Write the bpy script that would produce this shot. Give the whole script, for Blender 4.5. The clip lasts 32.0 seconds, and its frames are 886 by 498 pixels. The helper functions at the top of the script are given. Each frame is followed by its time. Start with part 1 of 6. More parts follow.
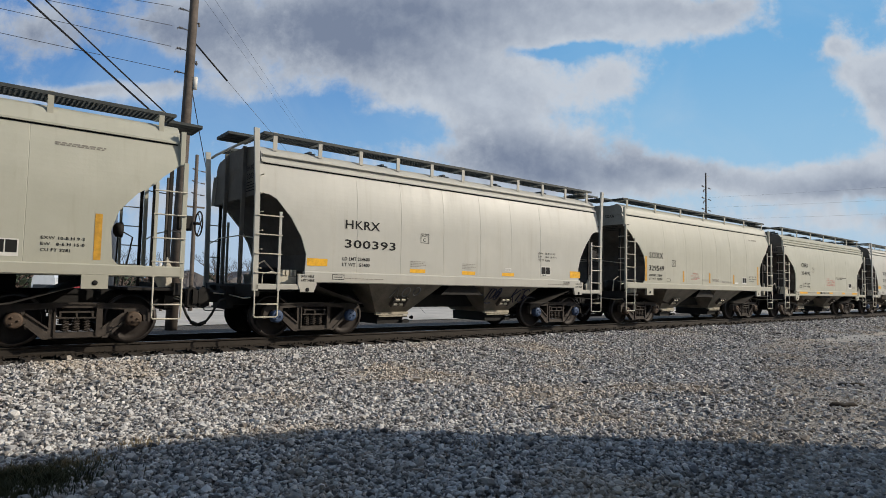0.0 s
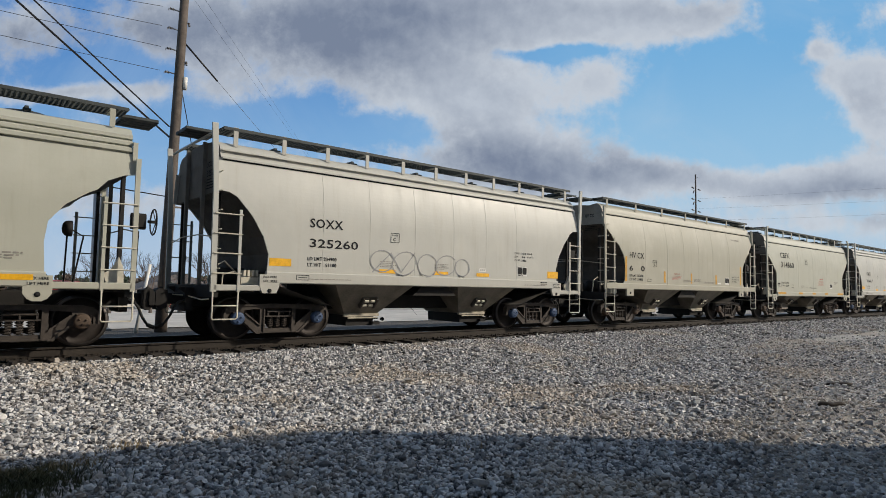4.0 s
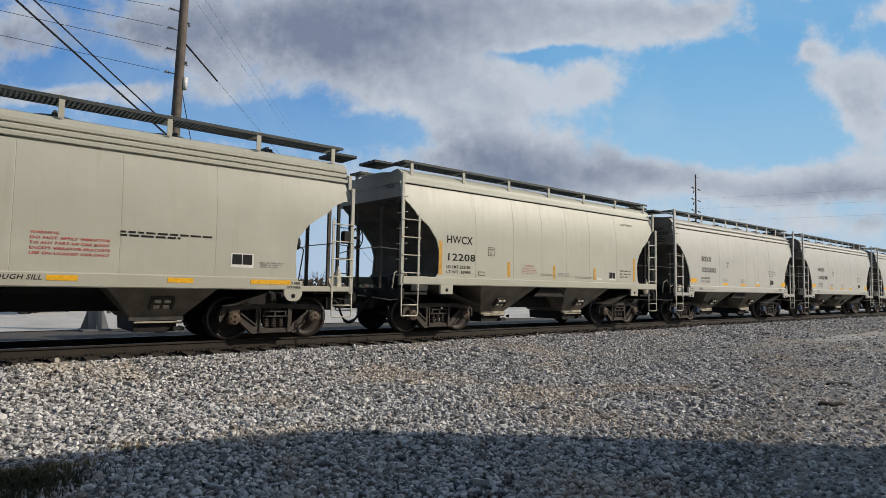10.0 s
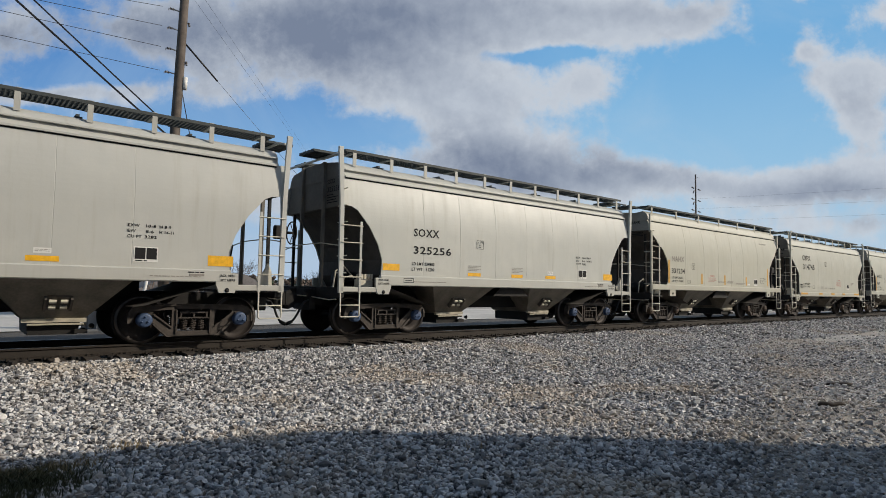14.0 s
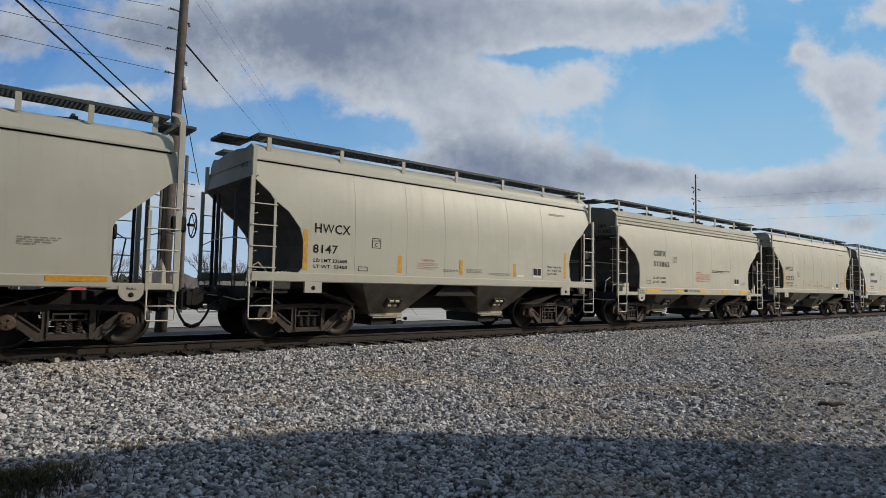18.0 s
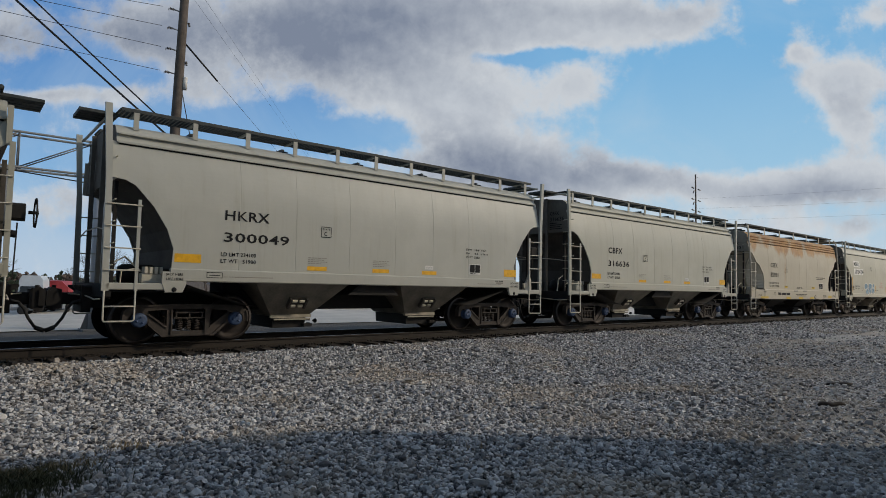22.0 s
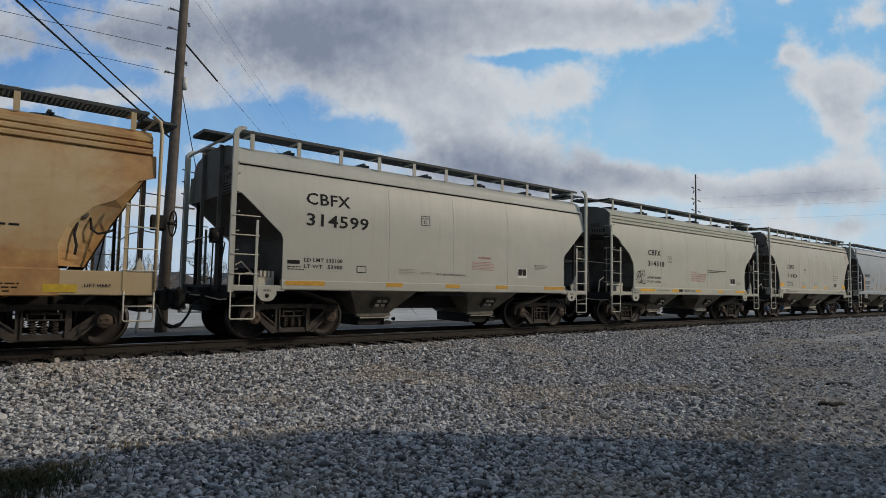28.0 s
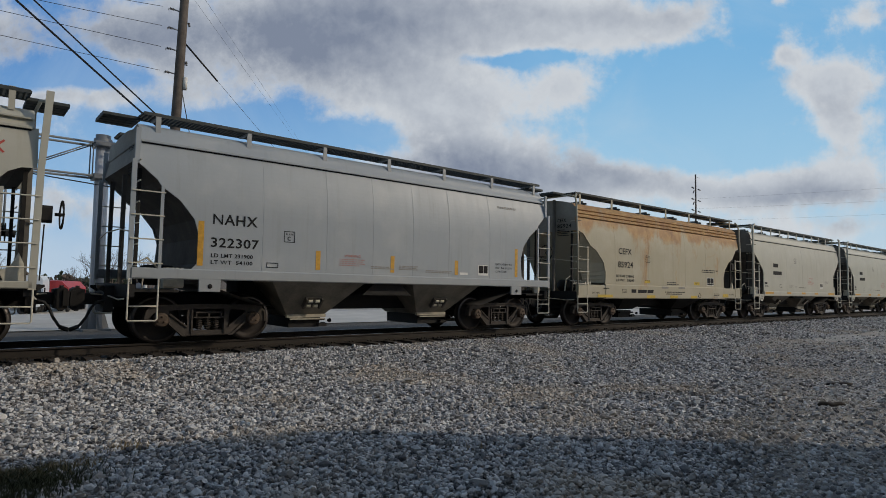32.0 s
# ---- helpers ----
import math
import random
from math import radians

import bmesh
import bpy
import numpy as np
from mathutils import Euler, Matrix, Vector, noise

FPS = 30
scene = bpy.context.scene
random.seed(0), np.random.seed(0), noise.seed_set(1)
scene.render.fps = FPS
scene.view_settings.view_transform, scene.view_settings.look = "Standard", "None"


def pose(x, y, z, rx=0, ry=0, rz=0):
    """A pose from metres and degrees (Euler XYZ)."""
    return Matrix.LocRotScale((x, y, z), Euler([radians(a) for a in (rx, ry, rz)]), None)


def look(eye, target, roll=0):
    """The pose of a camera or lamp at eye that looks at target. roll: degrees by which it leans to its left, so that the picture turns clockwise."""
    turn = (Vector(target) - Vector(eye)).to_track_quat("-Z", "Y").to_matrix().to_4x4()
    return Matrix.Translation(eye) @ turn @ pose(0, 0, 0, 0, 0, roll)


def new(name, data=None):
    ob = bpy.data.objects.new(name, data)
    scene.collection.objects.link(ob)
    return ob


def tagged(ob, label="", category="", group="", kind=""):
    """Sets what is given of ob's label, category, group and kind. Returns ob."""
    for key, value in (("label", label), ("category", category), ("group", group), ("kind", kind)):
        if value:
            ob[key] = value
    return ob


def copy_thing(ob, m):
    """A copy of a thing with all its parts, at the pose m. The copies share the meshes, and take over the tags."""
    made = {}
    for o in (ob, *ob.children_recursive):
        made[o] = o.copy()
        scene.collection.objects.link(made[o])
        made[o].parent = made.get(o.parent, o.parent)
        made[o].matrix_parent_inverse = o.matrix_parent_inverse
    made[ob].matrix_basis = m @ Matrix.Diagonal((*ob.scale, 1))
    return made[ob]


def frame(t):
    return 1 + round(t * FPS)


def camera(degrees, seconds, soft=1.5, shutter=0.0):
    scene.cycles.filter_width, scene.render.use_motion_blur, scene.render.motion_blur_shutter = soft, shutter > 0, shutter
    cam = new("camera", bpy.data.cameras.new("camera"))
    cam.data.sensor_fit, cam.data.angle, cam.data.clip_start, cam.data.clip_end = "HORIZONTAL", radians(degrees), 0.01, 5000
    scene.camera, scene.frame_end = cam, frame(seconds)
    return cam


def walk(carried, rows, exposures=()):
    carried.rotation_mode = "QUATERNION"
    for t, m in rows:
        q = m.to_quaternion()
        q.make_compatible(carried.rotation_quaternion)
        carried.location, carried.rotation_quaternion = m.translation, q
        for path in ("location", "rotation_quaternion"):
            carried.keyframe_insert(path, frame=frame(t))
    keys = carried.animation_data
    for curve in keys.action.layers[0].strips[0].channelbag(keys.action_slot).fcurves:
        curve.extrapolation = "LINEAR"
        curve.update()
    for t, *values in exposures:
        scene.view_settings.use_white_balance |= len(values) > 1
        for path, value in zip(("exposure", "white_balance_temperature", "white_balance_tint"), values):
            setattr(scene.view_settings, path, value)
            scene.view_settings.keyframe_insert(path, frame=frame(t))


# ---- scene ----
# Track along x, railhead at z = 0, the train rolls towards -x.
# ---- camera ----
EYE = (0.0, 0.0, 1.171)


def aim(yaw, pitch, roll):
    a, b = radians(yaw), radians(pitch)
    d = Vector((math.sin(a) * math.cos(b), math.cos(a) * math.cos(b), math.sin(b)))
    return look(EYE, Vector(EYE) + d, roll)


cam = camera(73.46, 32.0, soft=0.7, shutter=0.0)
STILL = aim(39.648, 3.673, 1.0915)
walk(cam, [(0.0, aim(38.83, 3.55, 1.19)), (0.5, aim(39.15, 3.60, 1.15)), (1.0, aim(39.54, 3.655, 1.10)),
           (1.5, STILL), (2.0, STILL), (8.0, STILL), (20.0, STILL), (32.0, STILL)],
     exposures=[(0.0, 0.0, 6500, 10), (16.0, 0.0, 6500, 10), (19.0, -0.02, 6600, 10), (22.5, 0.06, 6850, 10), (32.0, 0.08, 6850, 10)])

# ---- light ----
SUN_AZ = Vector((0.755, -0.655)).normalized()
SUN_EL = radians(29)
SUN = Vector((SUN_AZ.x * math.cos(SUN_EL), SUN_AZ.y * math.cos(SUN_EL), math.sin(SUN_EL)))
world = bpy.data.worlds.new("world")
scene.world = world
world.use_nodes = True
wn = world.node_tree
sky = wn.nodes.new("ShaderNodeTexSky")
sky.sky_type, sky.sun_disc = "NISHITA", False
sky.sun_elevation, sky.sun_rotation = SUN_EL, math.atan2(SUN_AZ.x, SUN_AZ.y)
sky.dust_density = 1.5
# broken cloud all round, whiter than the blue between
w_at = wn.nodes.new("ShaderNodeTexCoord")
w_noise = wn.nodes.new("ShaderNodeTexNoise")
w_noise.inputs["Scale"].default_value, w_noise.inputs["Detail"].default_value = 2.6, 6.0
wn.links.new(w_at.outputs["Generated"], w_noise.inputs["Vector"])
w_edge = wn.nodes.new("ShaderNodeMapRange")
w_edge.interpolation_type = "SMOOTHSTEP"
w_edge.inputs[1].default_value, w_edge.inputs[2].default_value = 0.43, 0.60
wn.links.new(w_noise.outputs[0], w_edge.inputs[0])
w_mix = wn.nodes.new("ShaderNodeMix")
w_mix.data_type = "RGBA"
w_mix.inputs[7].default_value = (2.45, 3.75, 5.6, 1)
wn.links.new(w_edge.outputs[0], w_mix.inputs[0])
wn.links.new(sky.outputs[0], w_mix.inputs[6])
wn.links.new(w_mix.outputs[2], wn.nodes["Background"].inputs[0])
wn.nodes["Background"].inputs[1].default_value = 0.078
sun_data = bpy.data.lights.new("sun", "SUN")
sun_data.energy, sun_data.angle, sun_data.color = 3.2, radians(0.55), (1.0, 0.90, 0.755)
sun_lamp = new("sun", sun_data)
sun_lamp.matrix_world = look(SUN * 50, (0, 0, 0))
scene.view_settings.exposure = 0.0

# ---- materials ----


class Nodes:
    """A small helper to write node materials."""

    def __init__(self, name):
        self.mat = bpy.data.materials.new(name)
        self.mat.use_nodes = True
        self.tree = self.mat.node_tree
        self.bsdf = self.tree.nodes["Principled BSDF"]
        self.out = self.tree.nodes["Material Output"]

    def node(self, kind, **sockets):
        n = self.tree.nodes.new("ShaderNode" + kind)
        for key, value in sockets.items():
            self.put(n.inputs[key.replace("_", " ")], value)
        return n

    def put(self, socket, value):
        if isinstance(value, bpy.types.NodeSocket):
            self.tree.links.new(value, socket)
        elif value is not None:
            socket.default_value = value

    def math(self, op, a, b=None, c=None, clamp=False):
        n = self.tree.nodes.new("ShaderNodeMath")
        n.operation, n.use_clamp = op, clamp
        for i, v in enumerate((a, b, c)):
            self.put(n.inputs[i], v)
        return n.outputs[0]

    def mix(self, fac, a, b, blend="MIX"):
        n = self.tree.nodes.new("ShaderNodeMix")
        n.data_type, n.blend_type = "RGBA", blend
        self.put(n.inputs[0], fac)
        for i, v in ((6, a), (7, b)):
            self.put(n.inputs[i], (*v, 1) if isinstance(v, tuple) and len(v) == 3 else v)
        return n.outputs[2]

    def coords(self, scale=(1, 1, 1), kind="Object"):
        tc = self.tree.nodes.new("ShaderNodeTexCoord")
        mp = self.tree.nodes.new("ShaderNodeMapping")
        self.put(mp.inputs["Scale"], scale)
        self.tree.links.new(tc.outputs[kind], mp.inputs[0])
        return mp.outputs[0]

    def noise(self, vec, scale, detail=4, rough=0.55, dist=0.0):
        n = self.node("TexNoise", Vector=vec, Scale=scale, Detail=detail, Roughness=rough, Distortion=dist)
        return n.outputs[0]

    def ramp(self, fac, stops):
        n = self.tree.nodes.new("ShaderNodeValToRGB")
        self.put(n.inputs[0], fac)
        el = n.color_ramp.elements
        while len(el) < len(stops):
            el.new(0.5)
        for e, (p, c) in zip(el, stops):
            e.position = p
            e.color = (c, c, c, 1) if isinstance(c, (int, float)) else (*c, 1)
        return n.outputs[0]

    def step(self, v, lo, hi):
        n = self.tree.nodes.new("ShaderNodeMapRange")
        n.interpolation_type = "SMOOTHSTEP"
        for i, x in enumerate((v, lo, hi, 0.0, 1.0)):
            self.put(n.inputs[i], x)
        return n.outputs[0]

    def bump(self, height, strength=0.3, distance=0.01):
        n = self.node("Bump", Strength=strength, Distance=distance, Height=height)
        self.put(self.bsdf.inputs["Normal"], n.outputs[0])

    def done(self, color, rough=0.6, metal=0.0, spec=None):
        self.put(self.bsdf.inputs["Base Color"], (*color, 1) if isinstance(color, tuple) and len(color) == 3 else color)
        self.put(self.bsdf.inputs["Roughness"], rough)
        self.put(self.bsdf.inputs["Metallic"], metal)
        if spec is not None:
            self.put(self.bsdf.inputs["Specular IOR Level"], spec)
        return self.mat


def plain(name, color, rough=0.6, metal=0.0, vary=0.25, scale=6.0, bump=0.1):
    m = Nodes(name)
    v = m.coords()
    big, fine = m.noise(v, scale, 5), m.noise(v, scale * 9, 3)
    k = m.math("ADD", m.math("MULTIPLY", big, 0.7), m.math("MULTIPLY", fine, 0.3))
    dark = tuple(c * (1 - vary) for c in color)
    light = tuple(min(1, c * (1 + vary)) for c in color)
    m.bump(fine, bump, 0.004)
    return m.done(m.ramp(k, [(0.3, dark), (0.7, light)]), rough, metal)


def car_paint(name, rust):
    """Weathered car paint in the object's colour: grime runs, dust low down, rust where the car has it."""
    m = Nodes(name)
    info = m.tree.nodes.new("ShaderNodeObjectInfo")
    tc = m.tree.nodes.new("ShaderNodeTexCoord")
    shift = m.tree.nodes.new("ShaderNodeVectorMath")
    shift.operation = "ADD"
    m.tree.links.new(tc.outputs["Object"], shift.inputs[0])
    tint = m.tree.nodes.new("ShaderNodeSeparateColor")
    m.tree.links.new(info.outputs["Color"], tint.inputs[0])
    off = m.node("CombineXYZ", X=m.math("MULTIPLY", tint.outputs[0], 331.0), Y=0.0, Z=m.math("MULTIPLY", tint.outputs[1], 173.0))
    m.tree.links.new(off.outputs[0], shift.inputs[1])
    pos = shift.outputs[0]
    runs = m.tree.nodes.new("ShaderNodeMapping")
    m.put(runs.inputs["Scale"], (3.5, 1, 0.25))
    m.tree.links.new(pos, runs.inputs[0])
    streak = m.noise(runs.outputs[0], 2.2, 5, 0.6)
    cloud = m.noise(pos, 1.1, 5, 0.6)
    fine = m.noise(pos, 26, 3)
    base = info.outputs["Color"]
    grime = m.mix(1.0, base, (0.62, 0.56, 0.44), "MULTIPLY")
    col = m.mix(m.math("MULTIPLY", m.step(streak, 0.5, 0.85), 0.32), base, grime)
    pale = m.mix(0.22, base, (0.8, 0.78, 0.7))
    col = m.mix(m.math("MULTIPLY", m.step(cloud, 0.45, 0.75), 0.6), col, pale)
    sep = m.tree.nodes.new("ShaderNodeSeparateXYZ")
    m.tree.links.new(tc.outputs["Object"], sep.inputs[0])
    dust = m.math("MULTIPLY", m.step(m.math("ADD", sep.outputs[2], m.math("MULTIPLY", streak, 0.9)), 2.2, 1.4), 0.22)
    col = m.mix(dust, col, (0.36, 0.31, 0.23))
    rough = m.math("ADD", 0.36, m.math("MULTIPLY", streak, 0.22))
    if rust:
        run = m.tree.nodes.new("ShaderNodeMapping")
        m.put(run.inputs["Scale"], (0.6, 1, 0.8) if rust == 2 else (0.75, 1, 0.42))
        m.tree.links.new(tc.outputs["Object"], run.inputs[0])
        rn = m.noise(run.outputs[0], 1.15, 8, 0.66, 0.6)
        lift = m.step(sep.outputs[2], 2.5, 3.7) if rust == 2 else m.step(sep.outputs[2], 2.75, 3.6)
        amount = m.math("ADD", rn, m.math("MULTIPLY", lift, 0.12 if rust == 2 else 0.30))
        amount = m.math("ADD", amount, m.math("MULTIPLY", m.step(sep.outputs[2], 2.3, 1.2), 0.34 if rust == 2 else 0.0))
        ends = m.step(m.math("ABSOLUTE", sep.outputs[0]), 4.3, 5.5)
        amount = m.math("ADD", amount, m.math("MULTIPLY", ends, 0.2 if rust == 2 else 0.0))
        lo = {1: 0.60, 2: 0.47, 3: 0.54}[rust]
        tint = m.ramp(m.noise(pos, 3.2, 6, 0.65), [(0.3, (0.30, 0.13, 0.05)), (0.55, (0.45, 0.235, 0.075)), (0.75, (0.54, 0.35, 0.13))])
        col = m.mix(m.math("MULTIPLY", m.step(amount, lo, lo + (0.34 if rust == 2 else 0.2)), 0.85), col, tint)
        rough = 0.62
    # sheets buckled between the posts
    wave = m.tree.nodes.new("ShaderNodeMapping")
    m.put(wave.inputs["Scale"], (1.7, 1, 0.22))
    m.tree.links.new(pos, wave.inputs[0])
    buckle = m.noise(wave.outputs[0], 1.0, 2, 0.4)
    relief = m.math("ADD", m.math("MULTIPLY", buckle, 0.9), m.math("ADD", m.math("MULTIPLY", cloud, 0.5), m.math("MULTIPLY", fine, 0.05)))
    m.bump(relief, 0.35, 0.03)
    return m.done(col, rough)


PAINT = car_paint("car_paint", 0)
PAINT_RUST = car_paint("rusty_car_paint", 1)
PAINT_STREAK = car_paint("streaked_rusty_car_paint", 3)
PAINT_ORANGE = car_paint("heavily_rusted_car_paint", 2)
# one near-black tone for underframe, couplers and brake gear
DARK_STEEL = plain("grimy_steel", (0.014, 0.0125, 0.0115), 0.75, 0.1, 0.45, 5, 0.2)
CAST = plain("cast_steel", (0.064, 0.053, 0.045), 0.7, 0.2, 0.4, 7, 0.3)
WHEEL = plain("wheel_steel", (0.034, 0.027, 0.0235), 0.6, 0.4, 0.4, 4, 0.15)
TREAD = plain("wheel_tread", (0.10, 0.09, 0.085), 0.4, 0.9, 0.2, 8, 0.05)
GRATE = plain("galvanised_grating", (0.052, 0.06, 0.06), 0.65, 0.2, 0.3, 8, 0.1)
# slope sheets: the shade of their downward faces is darkened into this, with grime
GRIME_SHADE = plain("soot_stained_paint", (0.085, 0.075, 0.064), 0.8, 0, 0.4, 2.5, 0.1)
# end paint: soot, plus the shade of the sunless car ends mixed in
SOOT_SHADE = plain("sooty_end_paint", (0.16, 0.147, 0.125), 0.75, 0, 0.25, 1.6, 0.1)
# lighter end paint, still toned down for the shade between cars
SHADED_END = plain("dusty_end_paint", (0.33, 0.315, 0.27), 0.7, 0, 0.2, 1.6, 0.1)
FLANGE = plain("worn_pale_flange", (0.44, 0.40, 0.31), 0.6, 0, 0.3, 6, 0.1)
# bays: grime together with the sill's shade, both in one brown
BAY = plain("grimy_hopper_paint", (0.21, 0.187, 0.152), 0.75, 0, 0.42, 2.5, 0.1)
LADDER = plain("ladder_paint", (0.60, 0.56, 0.46), 0.55, 0.0, 0.2, 9, 0.05)
CAP_BLUE = plain("blue_bearing_cap", (0.05, 0.085, 0.165), 0.5, 0.1, 0.35, 12, 0.05)
CAP_NAVY = plain("navy_spray_paint", (0.025, 0.03, 0.07), 0.7, 0, 0.3, 12, 0.02)
CAP_DARK = plain("rusty_bearing_cap", (0.10, 0.07, 0.05), 0.7, 0.2, 0.35, 12, 0.05)
RUBBER = plain("rubber_hose", (0.02, 0.02, 0.02), 0.75, 0, 0.3, 20, 0.05)
BLACK = plain("black_lettering", (0.008, 0.008, 0.009), 0.85, 0, 0.3, 30, 0.02)
RED_FAINT = plain("faded_red_print", (0.50, 0.20, 0.16), 0.6, 0, 0.2, 30, 0.02)
RED = plain("red_lettering", (0.5, 0.07, 0.05), 0.6, 0, 0.2, 30, 0.02)
WHITE = plain("white_panel", (0.75, 0.74, 0.7), 0.55, 0, 0.1, 20, 0.02)
AMBER = plain("reflective_amber", (0.86, 0.44, 0.015), 0.45, 0, 0.22, 14, 0.02)
AMBER_DULL = plain("faded_amber", (0.60, 0.32, 0.035), 0.5, 0, 0.25, 14, 0.02)
YELLOW = plain("yellow_decal", (0.60, 0.41, 0.04), 0.5, 0, 0.2, 14, 0.02)
GREY_MARK = plain("faint_lettering", (0.28, 0.26, 0.23), 0.7, 0, 0.2, 14, 0.02)
SPRAY_BLUE = plain("blue_spray_paint", (0.16, 0.27, 0.36), 0.6, 0, 0.3, 9, 0.02)
SPRAY_GREY = plain("grey_spray_paint", (0.33, 0.33, 0.33), 0.6, 0, 0.3, 9, 0.02)
RAIL = plain("rail_steel", (0.036, 0.029, 0.023), 0.7, 0.3, 0.35, 3, 0.2)
RAIL_TOP = plain("polished_railhead", (0.20, 0.195, 0.19), 0.38, 1.0, 0.1, 6, 0.02)
TIE = plain("creosoted_timber", (0.045, 0.036, 0.029), 0.85, 0, 0.45, 7, 0.5)
WOOD = plain("weathered_pole_timber", (0.125, 0.102, 0.085), 0.85, 0, 0.4, 4, 0.4)
BRIGHT_GALV = plain("bright_galvanised_mast", (0.50, 0.51, 0.54), 0.5, 0.1, 0.12, 3, 0.05)
GALV = plain("galvanised_steel", (0.21, 0.22, 0.23), 0.55, 0.3, 0.15, 3, 0.05)
WIRE = plain("black_wire", (0.015, 0.015, 0.017), 0.6, 0, 0.2, 9, 0.0)
PORCELAIN = plain("grey_insulator", (0.16, 0.15, 0.15), 0.35, 0, 0.2, 9, 0.0)
GLASS = plain("dark_window_glass", (0.03, 0.04, 0.05), 0.08, 0, 0.2, 3, 0.0)
CONCRETE = plain("pale_concrete", (0.56, 0.535, 0.49), 0.9, 0, 0.22, 0.6, 0.2)


def ground_material():
    m = Nodes("gravel_ground")
    v = m.coords()
    big, mid, fine = m.noise(v, 0.35, 5), m.noise(v, 2.4, 6, 0.6), m.noise(v, 38, 4, 0.7)
    vor = m.node("TexVoronoi", Vector=v, Scale=34.0)
    stone = m.ramp(vor.outputs["Color"], [(0.1, (0.20, 0.20, 0.20)), (0.45, (0.40, 0.385, 0.36)), (0.9, (0.62, 0.60, 0.57))])
    dirt = m.ramp(mid, [(0.3, (0.29, 0.255, 0.215)), (0.7, (0.50, 0.435, 0.36))])
    col = m.mix(m.step(big, 0.4, 0.62), stone, dirt)
    col = m.mix(m.math("MULTIPLY", m.step(fine, 0.45, 0.7), 0.5), col, (0.58, 0.56, 0.53))
    # dark bed under the loose ballast, pale worn grit on the drive and far away
    sep = m.tree.nodes.new("ShaderNodeSeparateXYZ")
    m.tree.links.new(v, sep.inputs[0])
    drive = m.step(m.math("ADD", m.math("SUBTRACT", m.math("MULTIPLY", sep.outputs[0], 0.45), sep.outputs[1]), m.math("MULTIPLY", mid, 1.5)), -0.2, 2.4)
    far = m.math("MULTIPLY", m.step(sep.outputs[0], 22.0, 60.0), m.step(sep.outputs[1], 9.0, 8.3))
    path = m.math("MULTIPLY", m.math("MULTIPLY", m.step(sep.outputs[0], 9.5, 13.5), m.step(sep.outputs[1], 7.0, 7.7)), m.step(sep.outputs[1], 8.8, 8.3))
    drive = m.math("MAXIMUM", drive, m.math("MULTIPLY", path, 0.85))
    bed = m.math("SUBTRACT", 1.0, m.math("MAXIMUM", drive, far))
    bed = m.math("MULTIPLY", bed, m.step(sep.outputs[1], 22.0, 21.4))
    # the bed colour holds the shade of stone gaps and behind the train
    col = m.mix(m.math("MULTIPLY", bed, 0.93), col, (0.085, 0.078, 0.07))
    m.bump(m.math("ADD", m.math("MULTIPLY", vor.outputs["Distance"], -1.0), fine), 0.9, 0.02)
    return m.done(col, 0.95)


def stone_material(name, warm):
    m = Nodes(name)
    geo = m.tree.nodes.new("ShaderNodeNewGeometry")
    v = m.coords()
    patch = m.noise(v, 0.5, 4)
    col = m.ramp(geo.outputs["Random Per Island"], [(0.0, (0.04, 0.04, 0.045)), (0.22, (0.185, 0.19, 0.20)), (0.42, (0.53, 0.53, 0.535)),
                                                     (0.66, (0.80, 0.79, 0.78)), (0.78, (0.29, 0.265, 0.245)), (1.0, (0.90, 0.89, 0.87))])
    col = m.mix(m.math("MULTIPLY", m.step(patch, 0.52, 0.68), 0.5), col, (0.60, 0.49, 0.36))
    fine = m.noise(v, 60, 3)
    col = m.mix(m.math("MULTIPLY", fine, 0.22), col, (0.22, 0.21, 0.205))
    col = m.mix(warm, col, (0.52, 0.45, 0.37))
    m.bump(fine, 0.4, 0.004)
    return m.done(col, 0.9)


GROUND = ground_material()
STONE = stone_material("ballast_stone", 0.09)
GRIT = stone_material("dusty_gravel", 0.55)
# near-black stone that carries the shade the train casts on its track bed
SHADED_STONE = plain("oily_stone", (0.015, 0.0135, 0.0125), 0.95, 0, 0.5, 9, 0.3)


# ---- letter shapes of the built-in font ----
GLYPHS = {}


def load_glyphs(chars):
    """Outlines and widths of single letters, one unit high."""
    made = []
    for c in "|" + chars:
        for body in (c, c + "|"):
            cu = bpy.data.curves.new("letter", "FONT")
            cu.body, cu.size, cu.resolution_u, cu.offset = body, 1 / 0.70, 2, 0.004 if c in "MWNK" else 0.022
            made.append((c, body, new("letter", cu)))
    dg = bpy.context.evaluated_depsgraph_get()
    wide = {}
    for c, body, ob in made:
        me = bpy.data.meshes.new_from_object(ob.evaluated_get(dg))
        co = np.array([v.co[:] for v in me.vertices]).reshape(-1, 3)
        if body == c:
            GLYPHS[c] = [co, [list(p.vertices) for p in me.polygons], 0.0]
        wide[body] = co[:, 0].max() if len(co) else 0.0
        bpy.data.meshes.remove(me)
    for c, body, ob in made:
        GLYPHS[c][2] = wide[c + "|"] - wide["|"]
        if body == c + "|":
            cu = ob.data
        bpy.data.objects.remove(ob)
    for cu in list(bpy.data.curves):
        bpy.data.curves.remove(cu)


load_glyphs("ABCDEFGHIJKLMNOPQRSTUVWXYZ0123456789- ")


